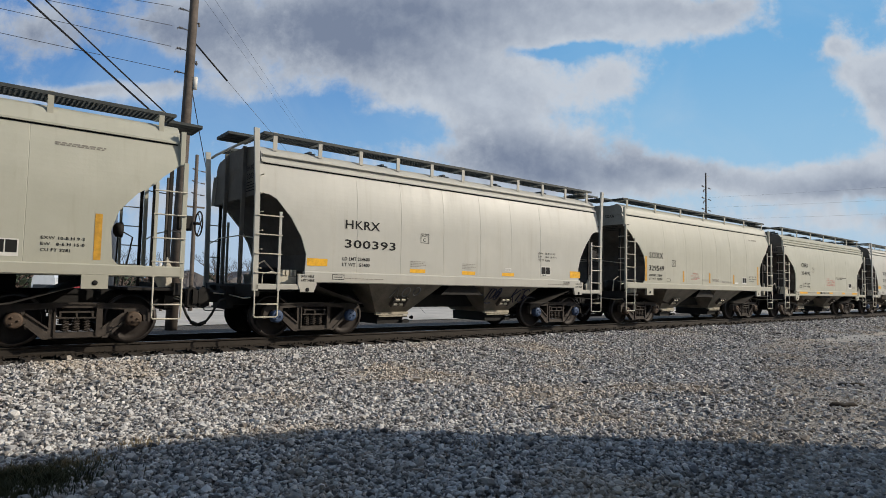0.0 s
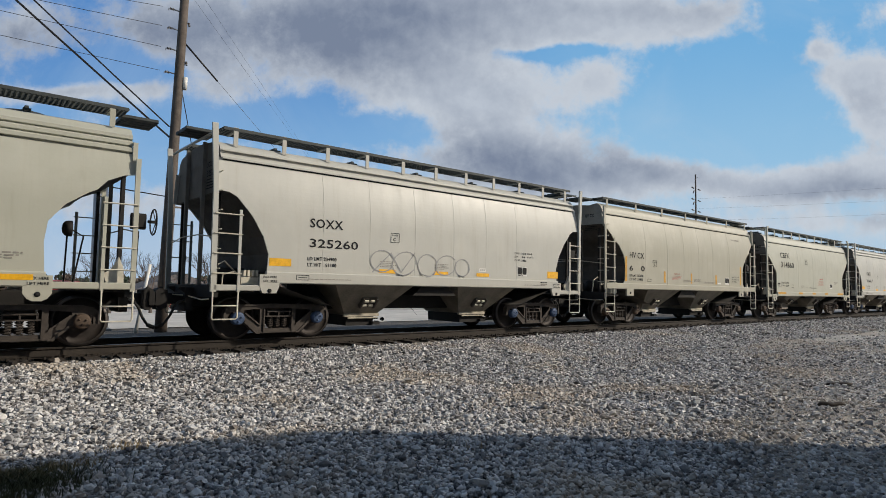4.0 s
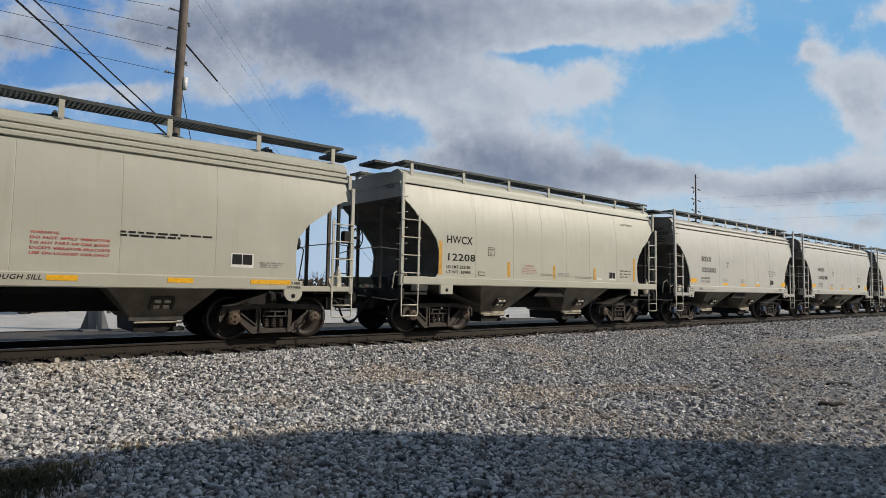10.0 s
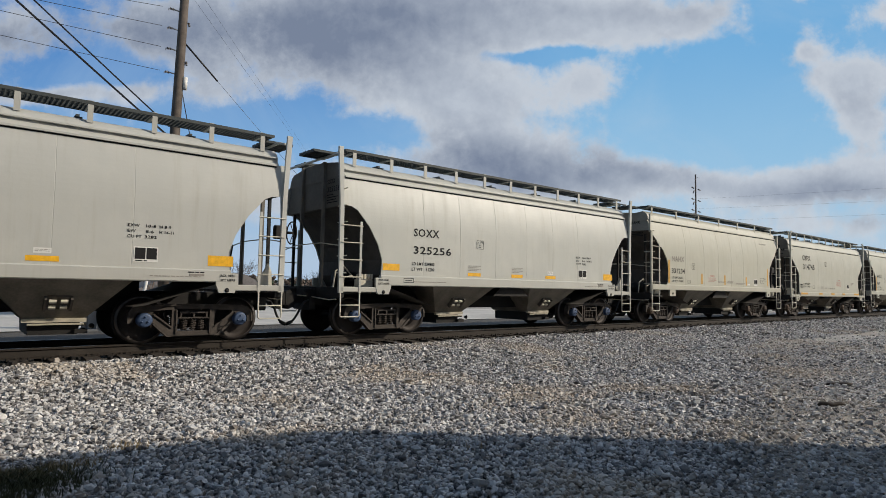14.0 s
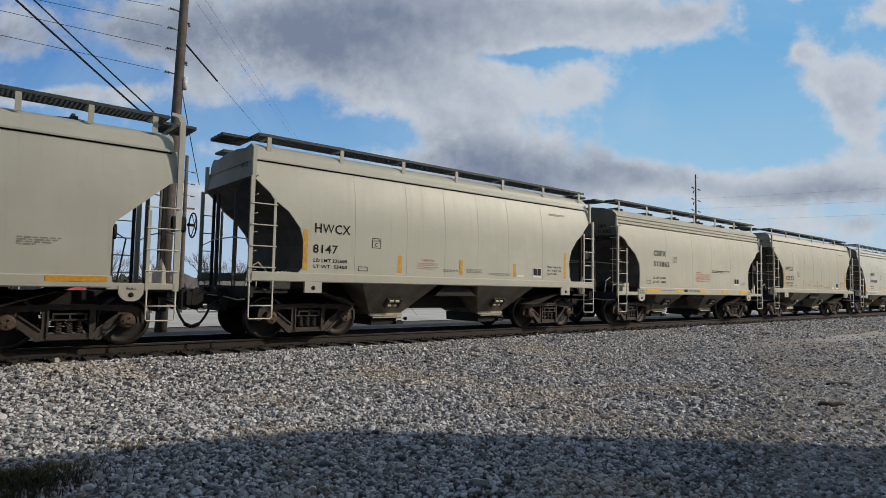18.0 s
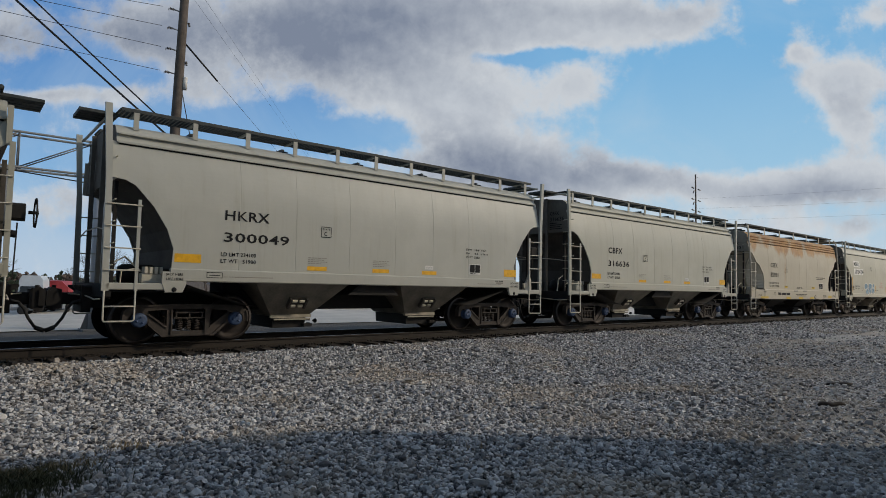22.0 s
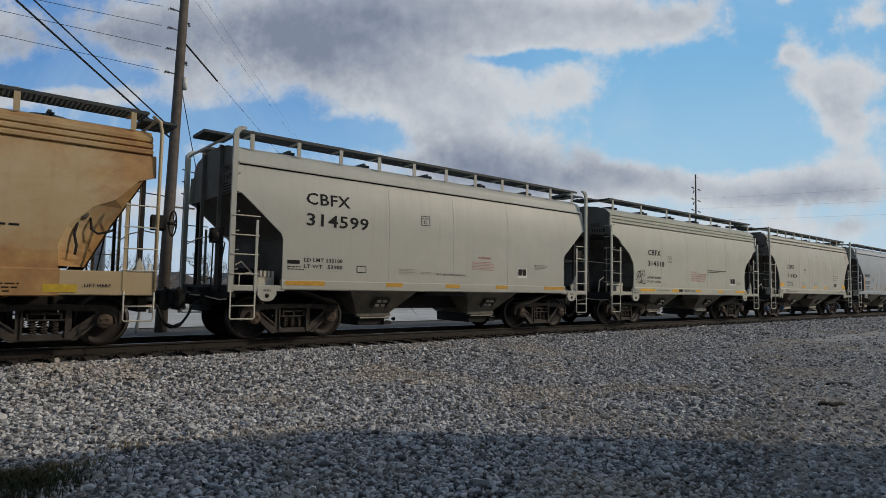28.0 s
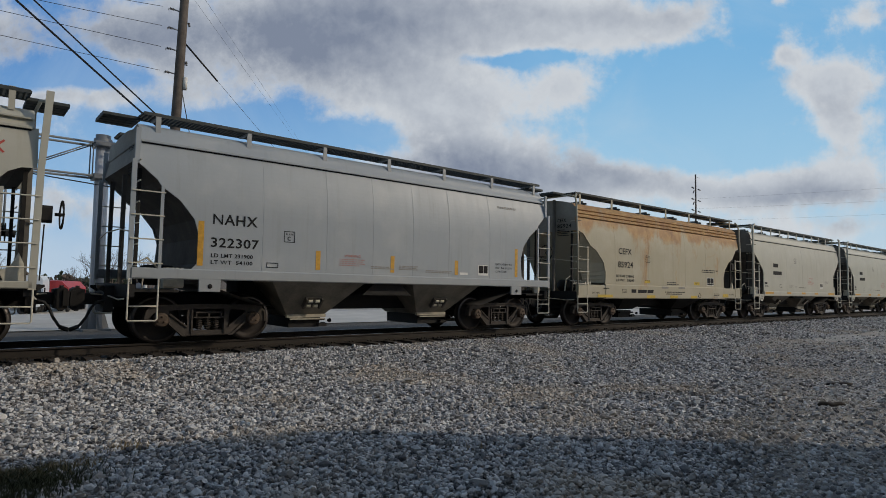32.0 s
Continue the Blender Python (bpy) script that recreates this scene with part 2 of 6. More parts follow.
# ---- mesh helpers ----
class Mesh:
    """Collects boxes, tubes, prisms and sheets into one mesh."""

    def __init__(self):
        self.v, self.f, self.m, self.s = [], [], [], []
        self.slot, self.smooth = 0, False

    def add(self, verts, faces):
        k = len(self.v)
        self.v += [tuple(p) for p in verts]
        for f in faces:
            self.f.append([i + k for i in f])
            self.m.append(self.slot)
            self.s.append(self.smooth)
        return self

    def box(self, x0, x1, y0, y1, z0, z1, c=0.0):
        """A box; with c its four edges along x are chamfered."""
        x0, x1 = min(x0, x1), max(x0, x1)
        y0, y1 = min(y0, y1), max(y0, y1)
        if c:
            ring = [(y0 + c, z0), (y1 - c, z0), (y1, z0 + c), (y1, z1 - c), (y1 - c, z1), (y0 + c, z1), (y0, z1 - c), (y0, z0 + c)]
        else:
            ring = [(y0, z0), (y1, z0), (y1, z1), (y0, z1)]
        n = len(ring)
        vs = [(x0, *p) for p in ring] + [(x1, *p) for p in ring]
        fs = [[(i + 1) % n, i, i + n, (i + 1) % n + n] for i in range(n)] + [list(range(n)), list(range(2 * n - 1, n - 1, -1))]
        return self.add(vs, fs)

    def tube(self, pts, r, n=6, caps=True):
        """A round bar along a line of points; r may be a list."""
        pts = [Vector(p) for p in pts]
        rs = r if isinstance(r, (list, tuple)) else [r] * len(pts)
        vs, side = [], None
        for i, p in enumerate(pts):
            d = (pts[min(i + 1, len(pts) - 1)] - pts[max(i - 1, 0)]).normalized()
            if side is None:
                side = d.orthogonal().normalized()
            side = (side - d * side.dot(d)).normalized()
            up = d.cross(side)
            vs += [p + (side * math.cos(a) + up * math.sin(a)) * rs[i] for a in (math.tau * k / n for k in range(n))]
        fs = []
        for i in range(len(pts) - 1):
            for k in range(n):
                fs.append([i * n + k, i * n + (k + 1) % n, (i + 1) * n + (k + 1) % n, (i + 1) * n + k])
        if caps:
            fs += [list(range(n - 1, -1, -1)), list(range((len(pts) - 1) * n, len(pts) * n))]
        old, self.smooth = self.smooth, n > 5
        self.add(vs, fs)
        self.smooth = old
        return self

    def prism(self, outline, y0, y1):
        """An outline in x, z drawn out from y0 to y1."""
        n = len(outline)
        vs = [(x, y0, z) for x, z in outline] + [(x, y1, z) for x, z in outline]
        fs = [[i, (i + 1) % n, (i + 1) % n + n, i + n] for i in range(n)] + [list(range(n - 1, -1, -1)), list(range(n, 2 * n))]
        return self.add(vs, fs)

    def lathe(self, profile, centre=(0, 0, 0), n=24, axis="y"):
        """A profile of (radius, along) turned round an axis."""
        vs, fs = [], []
        for r, a in profile:
            for k in range(n):
                t = math.tau * k / n
                c, s = r * math.cos(t), r * math.sin(t)
                p = (c, a, s) if axis == "y" else ((c, s, a) if axis == "z" else (a, c, s))
                vs.append(tuple(p[i] + centre[i] for i in range(3)))
        for i in range(len(profile) - 1):
            for k in range(n):
                fs.append([i * n + k, i * n + (k + 1) % n, (i + 1) * n + (k + 1) % n, (i + 1) * n + k])
        old, self.smooth = self.smooth, True
        self.add(vs, fs)
        self.smooth = old
        return self

    def done(self, name, weld=False):
        me = bpy.data.meshes.new(name)
        me.from_pydata(self.v, [], self.f)
        me.polygons.foreach_set("material_index", self.m)
        me.polygons.foreach_set("use_smooth", self.s)
        bm = bmesh.new()
        bm.from_mesh(me)
        if weld:
            bmesh.ops.remove_doubles(bm, verts=bm.verts, dist=1e-5)
        bmesh.ops.recalc_face_normals(bm, faces=bm.faces)
        bm.to_mesh(me)
        bm.free()
        me.update()
        return me


def part(name, mesh, material, parent, label="", at=None):
    """One mesh object under a thing or a part."""
    if isinstance(mesh, Mesh):
        mesh = mesh.done(name)
    if not mesh.materials:
        for k in material if isinstance(material, (list, tuple)) else [material]:
            mesh.materials.append(k)
    ob = new(name, mesh)
    if parent is not None:
        ob.parent = parent
    if at is not None:
        ob.matrix_basis = at
    if label:
        tagged(ob, label)
    return ob


def thing(name, label, category, at=None, group=""):
    ob = new(name)
    ob.empty_display_size = 0.3
    if at is not None:
        ob.matrix_basis = at
    return tagged(ob, label, category, group)


def structure(name, mesh, material, label=""):
    ob = part(name, mesh, material, None)
    return tagged(ob, label, "", "", "structure")


# ---- sky ----
def sky_material(px):
    """Drifting cumulus over blue; the sheet's own x and y, in thousandths of the view, steer where the cloud masses lie."""
    m = Nodes("cloudy_sky")
    tc = m.tree.nodes.new("ShaderNodeTexCoord")
    mp = m.tree.nodes.new("ShaderNodeMapping")
    m.put(mp.inputs["Scale"], (1 / px, 1 / px, 1 / px))
    m.tree.links.new(tc.outputs["Object"], mp.inputs[0])
    raw = mp.outputs[0]
    warp = m.node("TexNoise", Vector=raw, Scale=4.5, Detail=5.0, Roughness=0.55)
    w2 = m.tree.nodes.new("ShaderNodeVectorMath")
    w2.operation = "MULTIPLY_ADD"
    m.tree.links.new(warp.outputs["Color"], w2.inputs[0])
    m.put(w2.inputs[1], (0.10, 0.07, 0))
    m.tree.links.new(raw, w2.inputs[2])
    back = m.tree.nodes.new("ShaderNodeVectorMath")
    back.operation = "ADD"
    m.tree.links.new(w2.outputs[0], back.inputs[0])
    m.put(back.inputs[1], (-0.05, -0.035, 0))
    sep = m.tree.nodes.new("ShaderNodeSeparateXYZ")
    m.tree.links.new(back.outputs[0], sep.inputs[0])
    x, y = sep.outputs[0], sep.outputs[1]

    def blobs(rows):
        total = None
        for cx, cy, rx, ry, k in rows:
            dx = m.math("DIVIDE", m.math("SUBTRACT", x, cx), rx)
            dy = m.math("DIVIDE", m.math("SUBTRACT", y, cy), ry)
            d = m.math("MULTIPLY_ADD", dx, dx, m.math("MULTIPLY", dy, dy))
            g = m.math("MULTIPLY", m.math("POWER", 2.718, m.math("MULTIPLY", d, -1.0)), k)
            total = g if total is None else m.math("ADD", total, g)
        return total

    # x to the right and y up from the middle of the view
    cover = blobs([(-0.184, 0.38, 0.27, 0.115, 1.3), (0.316, 0.412, 0.25, 0.05, 1.3), (0.02, 0.40, 0.2, 0.08, 0.6), (0.09, 0.25, 0.15, 0.075, 1.0), (0.26, 0.29, 0.055, 0.04, 1.0),
                   (0.15, 0.145, 0.23, 0.055, 1.1), (0.35, 0.12, 0.12, 0.03, 0.9), (0.72, 0.30, 0.095, 0.042, 1.25), (0.656, 0.352, 0.033, 0.018, 0.9),
                   (0.755, 0.235, 0.06, 0.03, 1.0), (0.69, 0.125, 0.15, 0.034, 1.25), (0.64, 0.44, 0.025, 0.013, 0.7), (0.80, 0.42, 0.045, 0.03, 0.8), (0.775, 0.185, 0.05, 0.05, 0.6), (0.50, 0.11, 0.12, 0.03, 0.75)])
    cover = m.math("ADD", cover, blobs([(-0.72, 0.39, 0.13, 0.06, 0.6), (-0.66, 0.277, 0.17, 0.02, 1.1), (-0.47, 0.38, 0.09, 0.07, 0.7), (-0.19, 0.225, 0.05, 0.022, 0.5),
                                        (-0.03, 0.27, 0.12, 0.03, 0.5), (0.65, 0.05, 0.3, 0.025, 0.7), (-0.5, 0.09, 0.5, 0.035, 0.7), (-0.4, 0.185, 0.12, 0.02, 0.4),
                                        (-1.25, 0.3, 0.3, 0.25, 0.8), (1.3, 0.4, 0.3, 0.2, 0.8), (0.0, 0.75, 0.9, 0.2, 0.9)]))
    holes = blobs([(0.47, 0.25, 0.14, 0.085, 1.1), (0.18, 0.347, 0.10, 0.013, 1.1), (-0.56, 0.31, 0.11, 0.04, 0.7), (-0.30, 0.222, 0.12, 0.028, 0.9),
                   (-0.11, 0.205, 0.06, 0.022, 0.8), (0.60, 0.42, 0.04, 0.05, 0.9), (0.60, 0.19, 0.07, 0.02, 0.5), (0.03, 0.26, 0.03, 0.012, 0.4)])
    fbm = m.noise(raw, 5.5, 14, 0.62, 0.1)
    puff = m.noise(raw, 16, 14, 0.66, 0.1)
    dens = m.math("ADD", m.math("SUBTRACT", cover, holes), m.math("MULTIPLY", m.math("SUBTRACT", fbm, 0.5), 1.9))
    dens = m.math("ADD", dens, m.math("MULTIPLY", m.math("SUBTRACT", puff, 0.5), 1.5))
    mask = m.step(dens, 0.06, 0.80)
    # thick cloud is grey beneath, thin edges are bright, billows are lit from the upper right
    shade = blobs([(-0.22, 0.375, 0.23, 0.105, 1.3), (0.20, 0.135, 0.25, 0.045, 1.0), (0.04, 0.175, 0.13, 0.045, 0.6), (0.70, 0.104, 0.16, 0.024, 1.05),
                   (0.765, 0.058, 0.07, 0.02, 1.1), (-0.45, 0.06, 0.6, 0.05, 0.5), (0.05, 0.43, 0.2, 0.06, 0.5), (0.36, 0.425, 0.18, 0.022, 0.4),
                   (-0.55, 0.40, 0.20, 0.12, 0.55), (-0.72, 0.36, 0.2, 0.10, 0.95), (0.77, 0.27, 0.08, 0.03, 0.25)])
    body = m.step(dens, 0.2, 1.3)
    dark = m.math("MULTIPLY", shade, m.math("MULTIPLY_ADD", body, 0.6, 0.35))
    toward = m.tree.nodes.new("ShaderNodeVectorMath")
    toward.operation = "ADD"
    m.tree.links.new(raw, toward.inputs[0])
    m.put(toward.inputs[1], (0.012, 0.016, 0))
    billow = m.math("SUBTRACT", m.noise(toward.outputs[0], 11, 9, 0.6, 0.1), m.noise(raw, 11, 9, 0.6, 0.1))
    soft = m.noise(raw, 4.0, 7, 0.55, 0.4)
    dark = m.math("ADD", m.math("MULTIPLY", dark, 0.84), m.math("MULTIPLY", m.math("SUBTRACT", soft, 0.48), 0.6))
    dark = m.math("ADD", dark, m.math("MULTIPLY", billow, 1.0), clamp=True)
    sunlit = m.mix(m.step(dens, 1.3, 0.35), (0.485, 0.54, 0.62), (0.57, 0.62, 0.685))
    cloud = m.mix(m.math("MULTIPLY", dark, 0.92), sunlit, (0.160, 0.203, 0.298))
    left = m.step(x, -0.25, 0.35)
    high = m.mix(left, (0.078, 0.235, 0.55), (0.165, 0.41, 0.70))
    low = m.mix(left, (0.22, 0.43, 0.70), (0.31, 0.54, 0.75))
    blue = m.mix(m.step(y, 0.08, 0.42), low, high)
    wisp = m.math("MULTIPLY", m.step(m.noise(raw, 3.2, 8, 0.62, 0.8), 0.42, 0.75), 0.26)
    blue = m.mix(wisp, blue, (0.46, 0.58, 0.71))
    col = m.mix(mask, blue, cloud)
    haze = m.math("MULTIPLY", m.step(y, 0.16, -0.04), 0.55)
    col = m.mix(haze, col, (0.58, 0.64, 0.70))
    rim = m.math("MULTIPLY", m.step(m.math("ABSOLUTE", x), 1.5, 1.1), m.step(y, 0.95, 0.7))
    em = m.node("Emission", Strength=1.0)
    m.put(em.inputs[0], col)
    tr = m.tree.nodes.new("ShaderNodeBsdfTransparent")
    mixer = m.tree.nodes.new("ShaderNodeMixShader")
    m.put(mixer.inputs[0], rim)
    m.tree.links.new(tr.outputs[0], mixer.inputs[1])
    m.tree.links.new(em.outputs[0], mixer.inputs[2])
    m.tree.links.new(mixer.outputs[0], m.out.inputs[0])
    return m.mat


SKY_FAR = 3500.0
SKY_UNIT = SKY_FAR / 1050.7 * 1000      # one view-thousandth's worth, in metres, times 1000
sky_mesh = Mesh().add([(-1.6 * SKY_UNIT, -0.16 * SKY_UNIT, 0), (1.6 * SKY_UNIT, -0.16 * SKY_UNIT, 0),
                       (1.6 * SKY_UNIT, SKY_UNIT, 0), (-1.6 * SKY_UNIT, SKY_UNIT, 0)], [[0, 1, 2, 3]])
sky_sheet = structure("backdrop", sky_mesh, sky_material(SKY_UNIT), "blue afternoon sky with drifting grey and white cumulus")
SKY_POSE = STILL @ Matrix.Translation((0, 0, -SKY_FAR))
sky_sheet.matrix_world = SKY_POSE


def veil_material():
    """Thin cloud with a soft front edge, seen only by the light that it dims."""
    m = Nodes("drifting_cloud")
    v = m.coords()
    sep = m.tree.nodes.new("ShaderNodeSeparateXYZ")
    m.tree.links.new(v, sep.inputs[0])
    wob = m.noise(v, 0.012, 4)
    along = m.math("ADD", sep.outputs[0], m.math("MULTIPLY", m.math("SUBTRACT", wob, 0.5), 14.0))
    a = m.math("MULTIPLY", m.step(along, 0.0, -64.0), 0.63)
    tr = m.tree.nodes.new("ShaderNodeBsdfTransparent")
    df = m.node("BsdfTranslucent")
    m.put(df.inputs[0], (1.0, 0.88, 0.70, 1))
    mixer = m.tree.nodes.new("ShaderNodeMixShader")
    m.put(mixer.inputs[0], a)
    m.tree.links.new(tr.outputs[0], mixer.inputs[1])
    m.tree.links.new(df.outputs[0], mixer.inputs[2])
    m.tree.links.new(mixer.outputs[0], m.out.inputs[0])
    return m.mat


# the cloud that drifts in front of the sun in the second half
veil_mesh = Mesh().add([(-900, -450, 0), (40, -450, 0), (40, 450, 0), (-900, 450, 0)], [[0, 1, 2, 3]])
sun_cloud = part("cloud", veil_mesh, veil_material(), None)
tagged(sun_cloud, "thin grey cloud drifting across the sun", "cloud")
CLOUD_AT = SUN * 1500
sun_cloud.matrix_world = pose(CLOUD_AT.x - 183, CLOUD_AT.y, CLOUD_AT.z)

# ---- ground ----
YC = 13.098        # centre line of the track
GZ = -0.5          # open ground on the camera's side


def ground_z(x, y):
    """Height of the ground: level gravel, the ballast shoulder, the lot beyond, falling away to the far road."""
    if y < YC:
        d = YC - y
        s = min(1, max(0, (d - 1.5) / 3.0))
        s = s * s * (3 - 2 * s)
        return -0.235 + (GZ + 0.235) * s
    d = y - YC
    s = min(1, max(0, (d - 1.5) / 2.2))
    z = -0.235 + (-0.40 + 0.235) * s * s * (3 - 2 * s)
    s = min(1, max(0, (y - 30) / 34))
    return z - 2.3 * s * s * (3 - 2 * s)


xs = [-4000, -1500, -600, -250, -120, -60, -30, -15, -6] + [i * 0.5 for i in range(-6, 61)] + [33, 37, 42, 50, 60, 80, 110, 160, 260, 600, 1500, 4000]
ys = [-4000, -1200, -400, -120, -50, -20, -8, -3] + [i * 0.4 for i in range(0, 48)] + [20, 22, 25, 28, 31, 35, 40, 46, 54, 64, 90, 150, 300, 900, 4000]
gm = Mesh()
gv = []
for x in xs:
    for y in ys:
        near = -3 < x < 31 and -1 < y < 19
        bumpy = noise.noise(Vector((x * 0.8, y * 0.8, 3.1))) * 0.03 if near else 0
        gv.append((x, y, ground_z(x, y) + bumpy))
ny = len(ys)
gm.smooth = True
gm.add(gv, [[i * ny + j, (i + 1) * ny + j, (i + 1) * ny + j + 1, i * ny + j + 1] for i in range(len(xs) - 1) for j in range(ny - 1)])
ground = structure("ground", gm, GROUND, "grey gravel ground sloping up to the track ballast")


def stones(name, label, count, xr, yr, size, seed, keep=lambda x, y: 1.0, sink=0.35, material=None, round_=False):
    """Loose crushed stone as one mesh, every stone an uneven lump."""
    rng = np.random.default_rng(seed)
    x, y = rng.uniform(*xr, count), rng.uniform(*yr, count)
    p = np.array([keep(a, b) for a, b in zip(x, y)])
    ok = rng.uniform(0, 1, count) < p
    x, y = x[ok], y[ok]
    n = len(x)
    z = np.array([ground_z(a, b) + noise.noise(Vector((a * 0.8, b * 0.8, 3.1))) * 0.03 for a, b in zip(x, y)])
    base = np.array([(-0.9, -0.6, -0.5), (0.8, -0.8, -0.5), (0.95, 0.7, -0.5), (-0.7, 0.85, -0.5),
                     (-0.65, -0.5, 0.6), (0.6, -0.6, 0.7), (0.55, 0.55, 0.6), (-0.6, 0.6, 0.7)])
    tri = np.array([(0, 2, 1), (0, 3, 2), (4, 5, 6), (4, 6, 7), (0, 1, 5), (0, 5, 4), (1, 2, 6), (1, 6, 5), (2, 3, 7), (2, 7, 6), (3, 0, 4), (3, 4, 7)])
    if round_:
        g = 0.618
        base = np.array([(-g, 1, 0), (g, 1, 0), (-g, -1, 0), (g, -1, 0), (0, -g, 1), (0, g, 1), (0, -g, -1), (0, g, -1), (1, 0, -g), (1, 0, g), (-1, 0, -g), (-1, 0, g)]) * 0.92
        tri = np.array([(0, 11, 5), (0, 5, 1), (0, 1, 7), (0, 7, 10), (0, 10, 11), (1, 5, 9), (5, 11, 4), (11, 10, 2), (10, 7, 6), (7, 1, 8),
                        (3, 9, 4), (3, 4, 2), (3, 2, 6), (3, 6, 8), (3, 8, 9), (4, 9, 5), (2, 4, 11), (6, 2, 10), (8, 6, 7), (9, 8, 1)])
    k = len(base)
    v = base[None] * (rng.uniform(0.52, 1.42, (n, k, 3)) if round_ else rng.uniform(0.70, 1.30, (n, k, 3)))
    s = size * rng.lognormal(0, 0.27, (n, 1)) * 0.5
    v = v * np.stack([s * rng.uniform(0.8, 1.4, (n, 1)), s * rng.uniform(0.7, 1.1, (n, 1)), s * rng.uniform(0.45, 0.95, (n, 1))], -1)
    a, t = rng.uniform(0, math.tau, (n, 1)), rng.normal(0, 0.6, (n, 1))
    vx, vy, vz = v[..., 0], v[..., 1], v[..., 2]
    vy, vz = vy * np.cos(t) - vz * np.sin(t), vy * np.sin(t) + vz * np.cos(t)
    vx, vy = vx * np.cos(a) - vy * np.sin(a), vx * np.sin(a) + vy * np.cos(a)
    co = np.stack([vx + x[:, None], vy + y[:, None], vz + z[:, None] + s * sink * rng.uniform(-1.2, 4.2, (n, 1))], -1)
    me = bpy.data.meshes.new(name)
    faces = (tri[None] + (np.arange(n) * k)[:, None, None]).reshape(-1)
    nf = n * len(tri)
    me.vertices.add(n * k)
    me.vertices.foreach_set("co", co.reshape(-1))
    me.loops.add(nf * 3)
    me.loops.foreach_set("vertex_index", faces)
    me.polygons.add(nf)
    me.polygons.foreach_set("loop_start", np.arange(nf) * 3)
    me.polygons.foreach_set("use_smooth", np.zeros(nf, dtype=bool))
    me.update(calc_edges=True)
    me.materials.append(material or STONE)
    return tagged(new(name, me), label, "gravel", "", "stuff")


def in_sight(x, y):
    """The thickly covered ground; the trodden spot beside it has only a few stones."""
    return y > 0.215 * x - 0.3 and x > 0.02 * y - 0.25 and x * x + y * y > 18.5


def coarse(x, y):
    """Thick stone on the shoulder and by the track, a worn path along its toe, thinner towards the drive."""
    if not in_sight(x, y):
        return 0.14
    wob = noise.noise(Vector((x * 0.35, y * 0.5, 7.7)))
    if y > 8.55 + 0.3 * wob:
        return 1.0
    path = min(1, max(0, (x - 9.5) / 4)) * min(1, max(0, (y - 7.1 - 0.5 * wob) / 0.5))
    road = min(1, max(0, (x * 0.42 - y + 1.4 + 1.6 * wob) / 1.8))
    return (1.0 - 0.8 * path) * (1.0 - 0.78 * road)


stones("ballast", "pale grey rounded crushed stone in the foreground", 118000, (0.0, 9.0), (0.8, 9.0), 0.037, 5, lambda x, y: coarse(x, y) if x * x + y * y < 74 else 0.0, 0.4, None, True)
stones("ballast", "pale grey crushed stone ballast beside the rails", 165000, (0.0, 20.0), (1.5, 11.75), 0.045, 15, lambda x, y: coarse(x, y) if x * x + y * y >= 74 else 0.0)
stones("ballast", "pale grey crushed stone on the ballast shoulder", 42000, (20.0, 45.0), (5.5, 11.75), 0.058, 6, coarse)
stones("ballast", "distant crushed stone along the track", 11000, (45.0, 110.0), (8.4, 11.75), 0.085, 7)
stones("ballast", "stone between the rails, darkened for shade under the train", 7000, (-3.0, 40.0), (11.85, 14.9), 0.06, 8, lambda x, y: 1.0, 0.35, SHADED_STONE)
stones("gravel", "fine gravel chips on the worn drive", 34000, (3.0, 24.0), (0.8, 8.6), 0.026, 9, lambda x, y: min(1, max(0.1, 1.15 - coarse(x, y))) if in_sight(x, y) else 0.0, 0.35, GRIT)


# ---- track ----
def rail_mesh(x0, x1):
    m = Mesh()
    ring = [(-0.075, -0.18), (0.075, -0.18), (0.075, -0.168), (0.012, -0.145), (0.009, -0.045), (0.036, -0.032), (0.036, -0.006), (0.028, 0.0),
            (-0.028, 0.0), (-0.036, -0.006), (-0.036, -0.032), (-0.009, -0.045), (-0.012, -0.145), (-0.075, -0.168)]
    n = len(ring)
    for a in range(n):
        m.slot = 1 if a == 7 else 0
        (ya, za), (yb, zb) = ring[a], ring[(a + 1) % n]
        m.add([(x0, ya, za), (x1, ya, za), (x1, yb, zb), (x0, yb, zb)], [[0, 1, 2, 3]])
    return m


track = thing("railway_track", "steel rails on dark creosoted timber ties", "track")
tagged(track, kind="structure")
for side_y in (-0.755, 0.755):
    part("rail", rail_mesh(-150, 700), [RAIL, RAIL_TOP], track, "brown rusted rail with a polished head", pose(0, YC + side_y, 0))
rng = random.Random(4)
tie_me = Mesh()
tie_me.box(-0.115, 0.115, -1.3, 1.3, -0.36, -0.182)
tie_me = tie_me.done("tie")
plate_me = Mesh()
for sy in (-0.755, 0.755):
    plate_me.box(-0.1, 0.1, sy - 0.18, sy + 0.18, -0.184, -0.172)
    for dx, dy in ((-0.06, 0.1), (0.06, -0.1), (-0.03, -0.1), (0.05, 0.1)):
        plate_me.box(dx - 0.014, dx + 0.014, sy + dy - 0.02, sy + dy + 0.02, -0.172, -0.135)
    for dx in (-0.15, 0.15):
        plate_me.box(dx - 0.015, dx + 0.015, sy - 0.09, sy + 0.09, -0.20, -0.15)
plate_me = plate_me.done("tie_plate")
for i in range(150):
    at = pose(-6 + i * 0.535 + rng.uniform(-0.02, 0.02), YC + rng.uniform(-0.04, 0.04), 0, 0, 0, rng.uniform(-1, 1))
    part("tie", tie_me, TIE, track, "", at)
    part("tie_plate", plate_me, RAIL, track, "", at)
far_ties = Mesh()
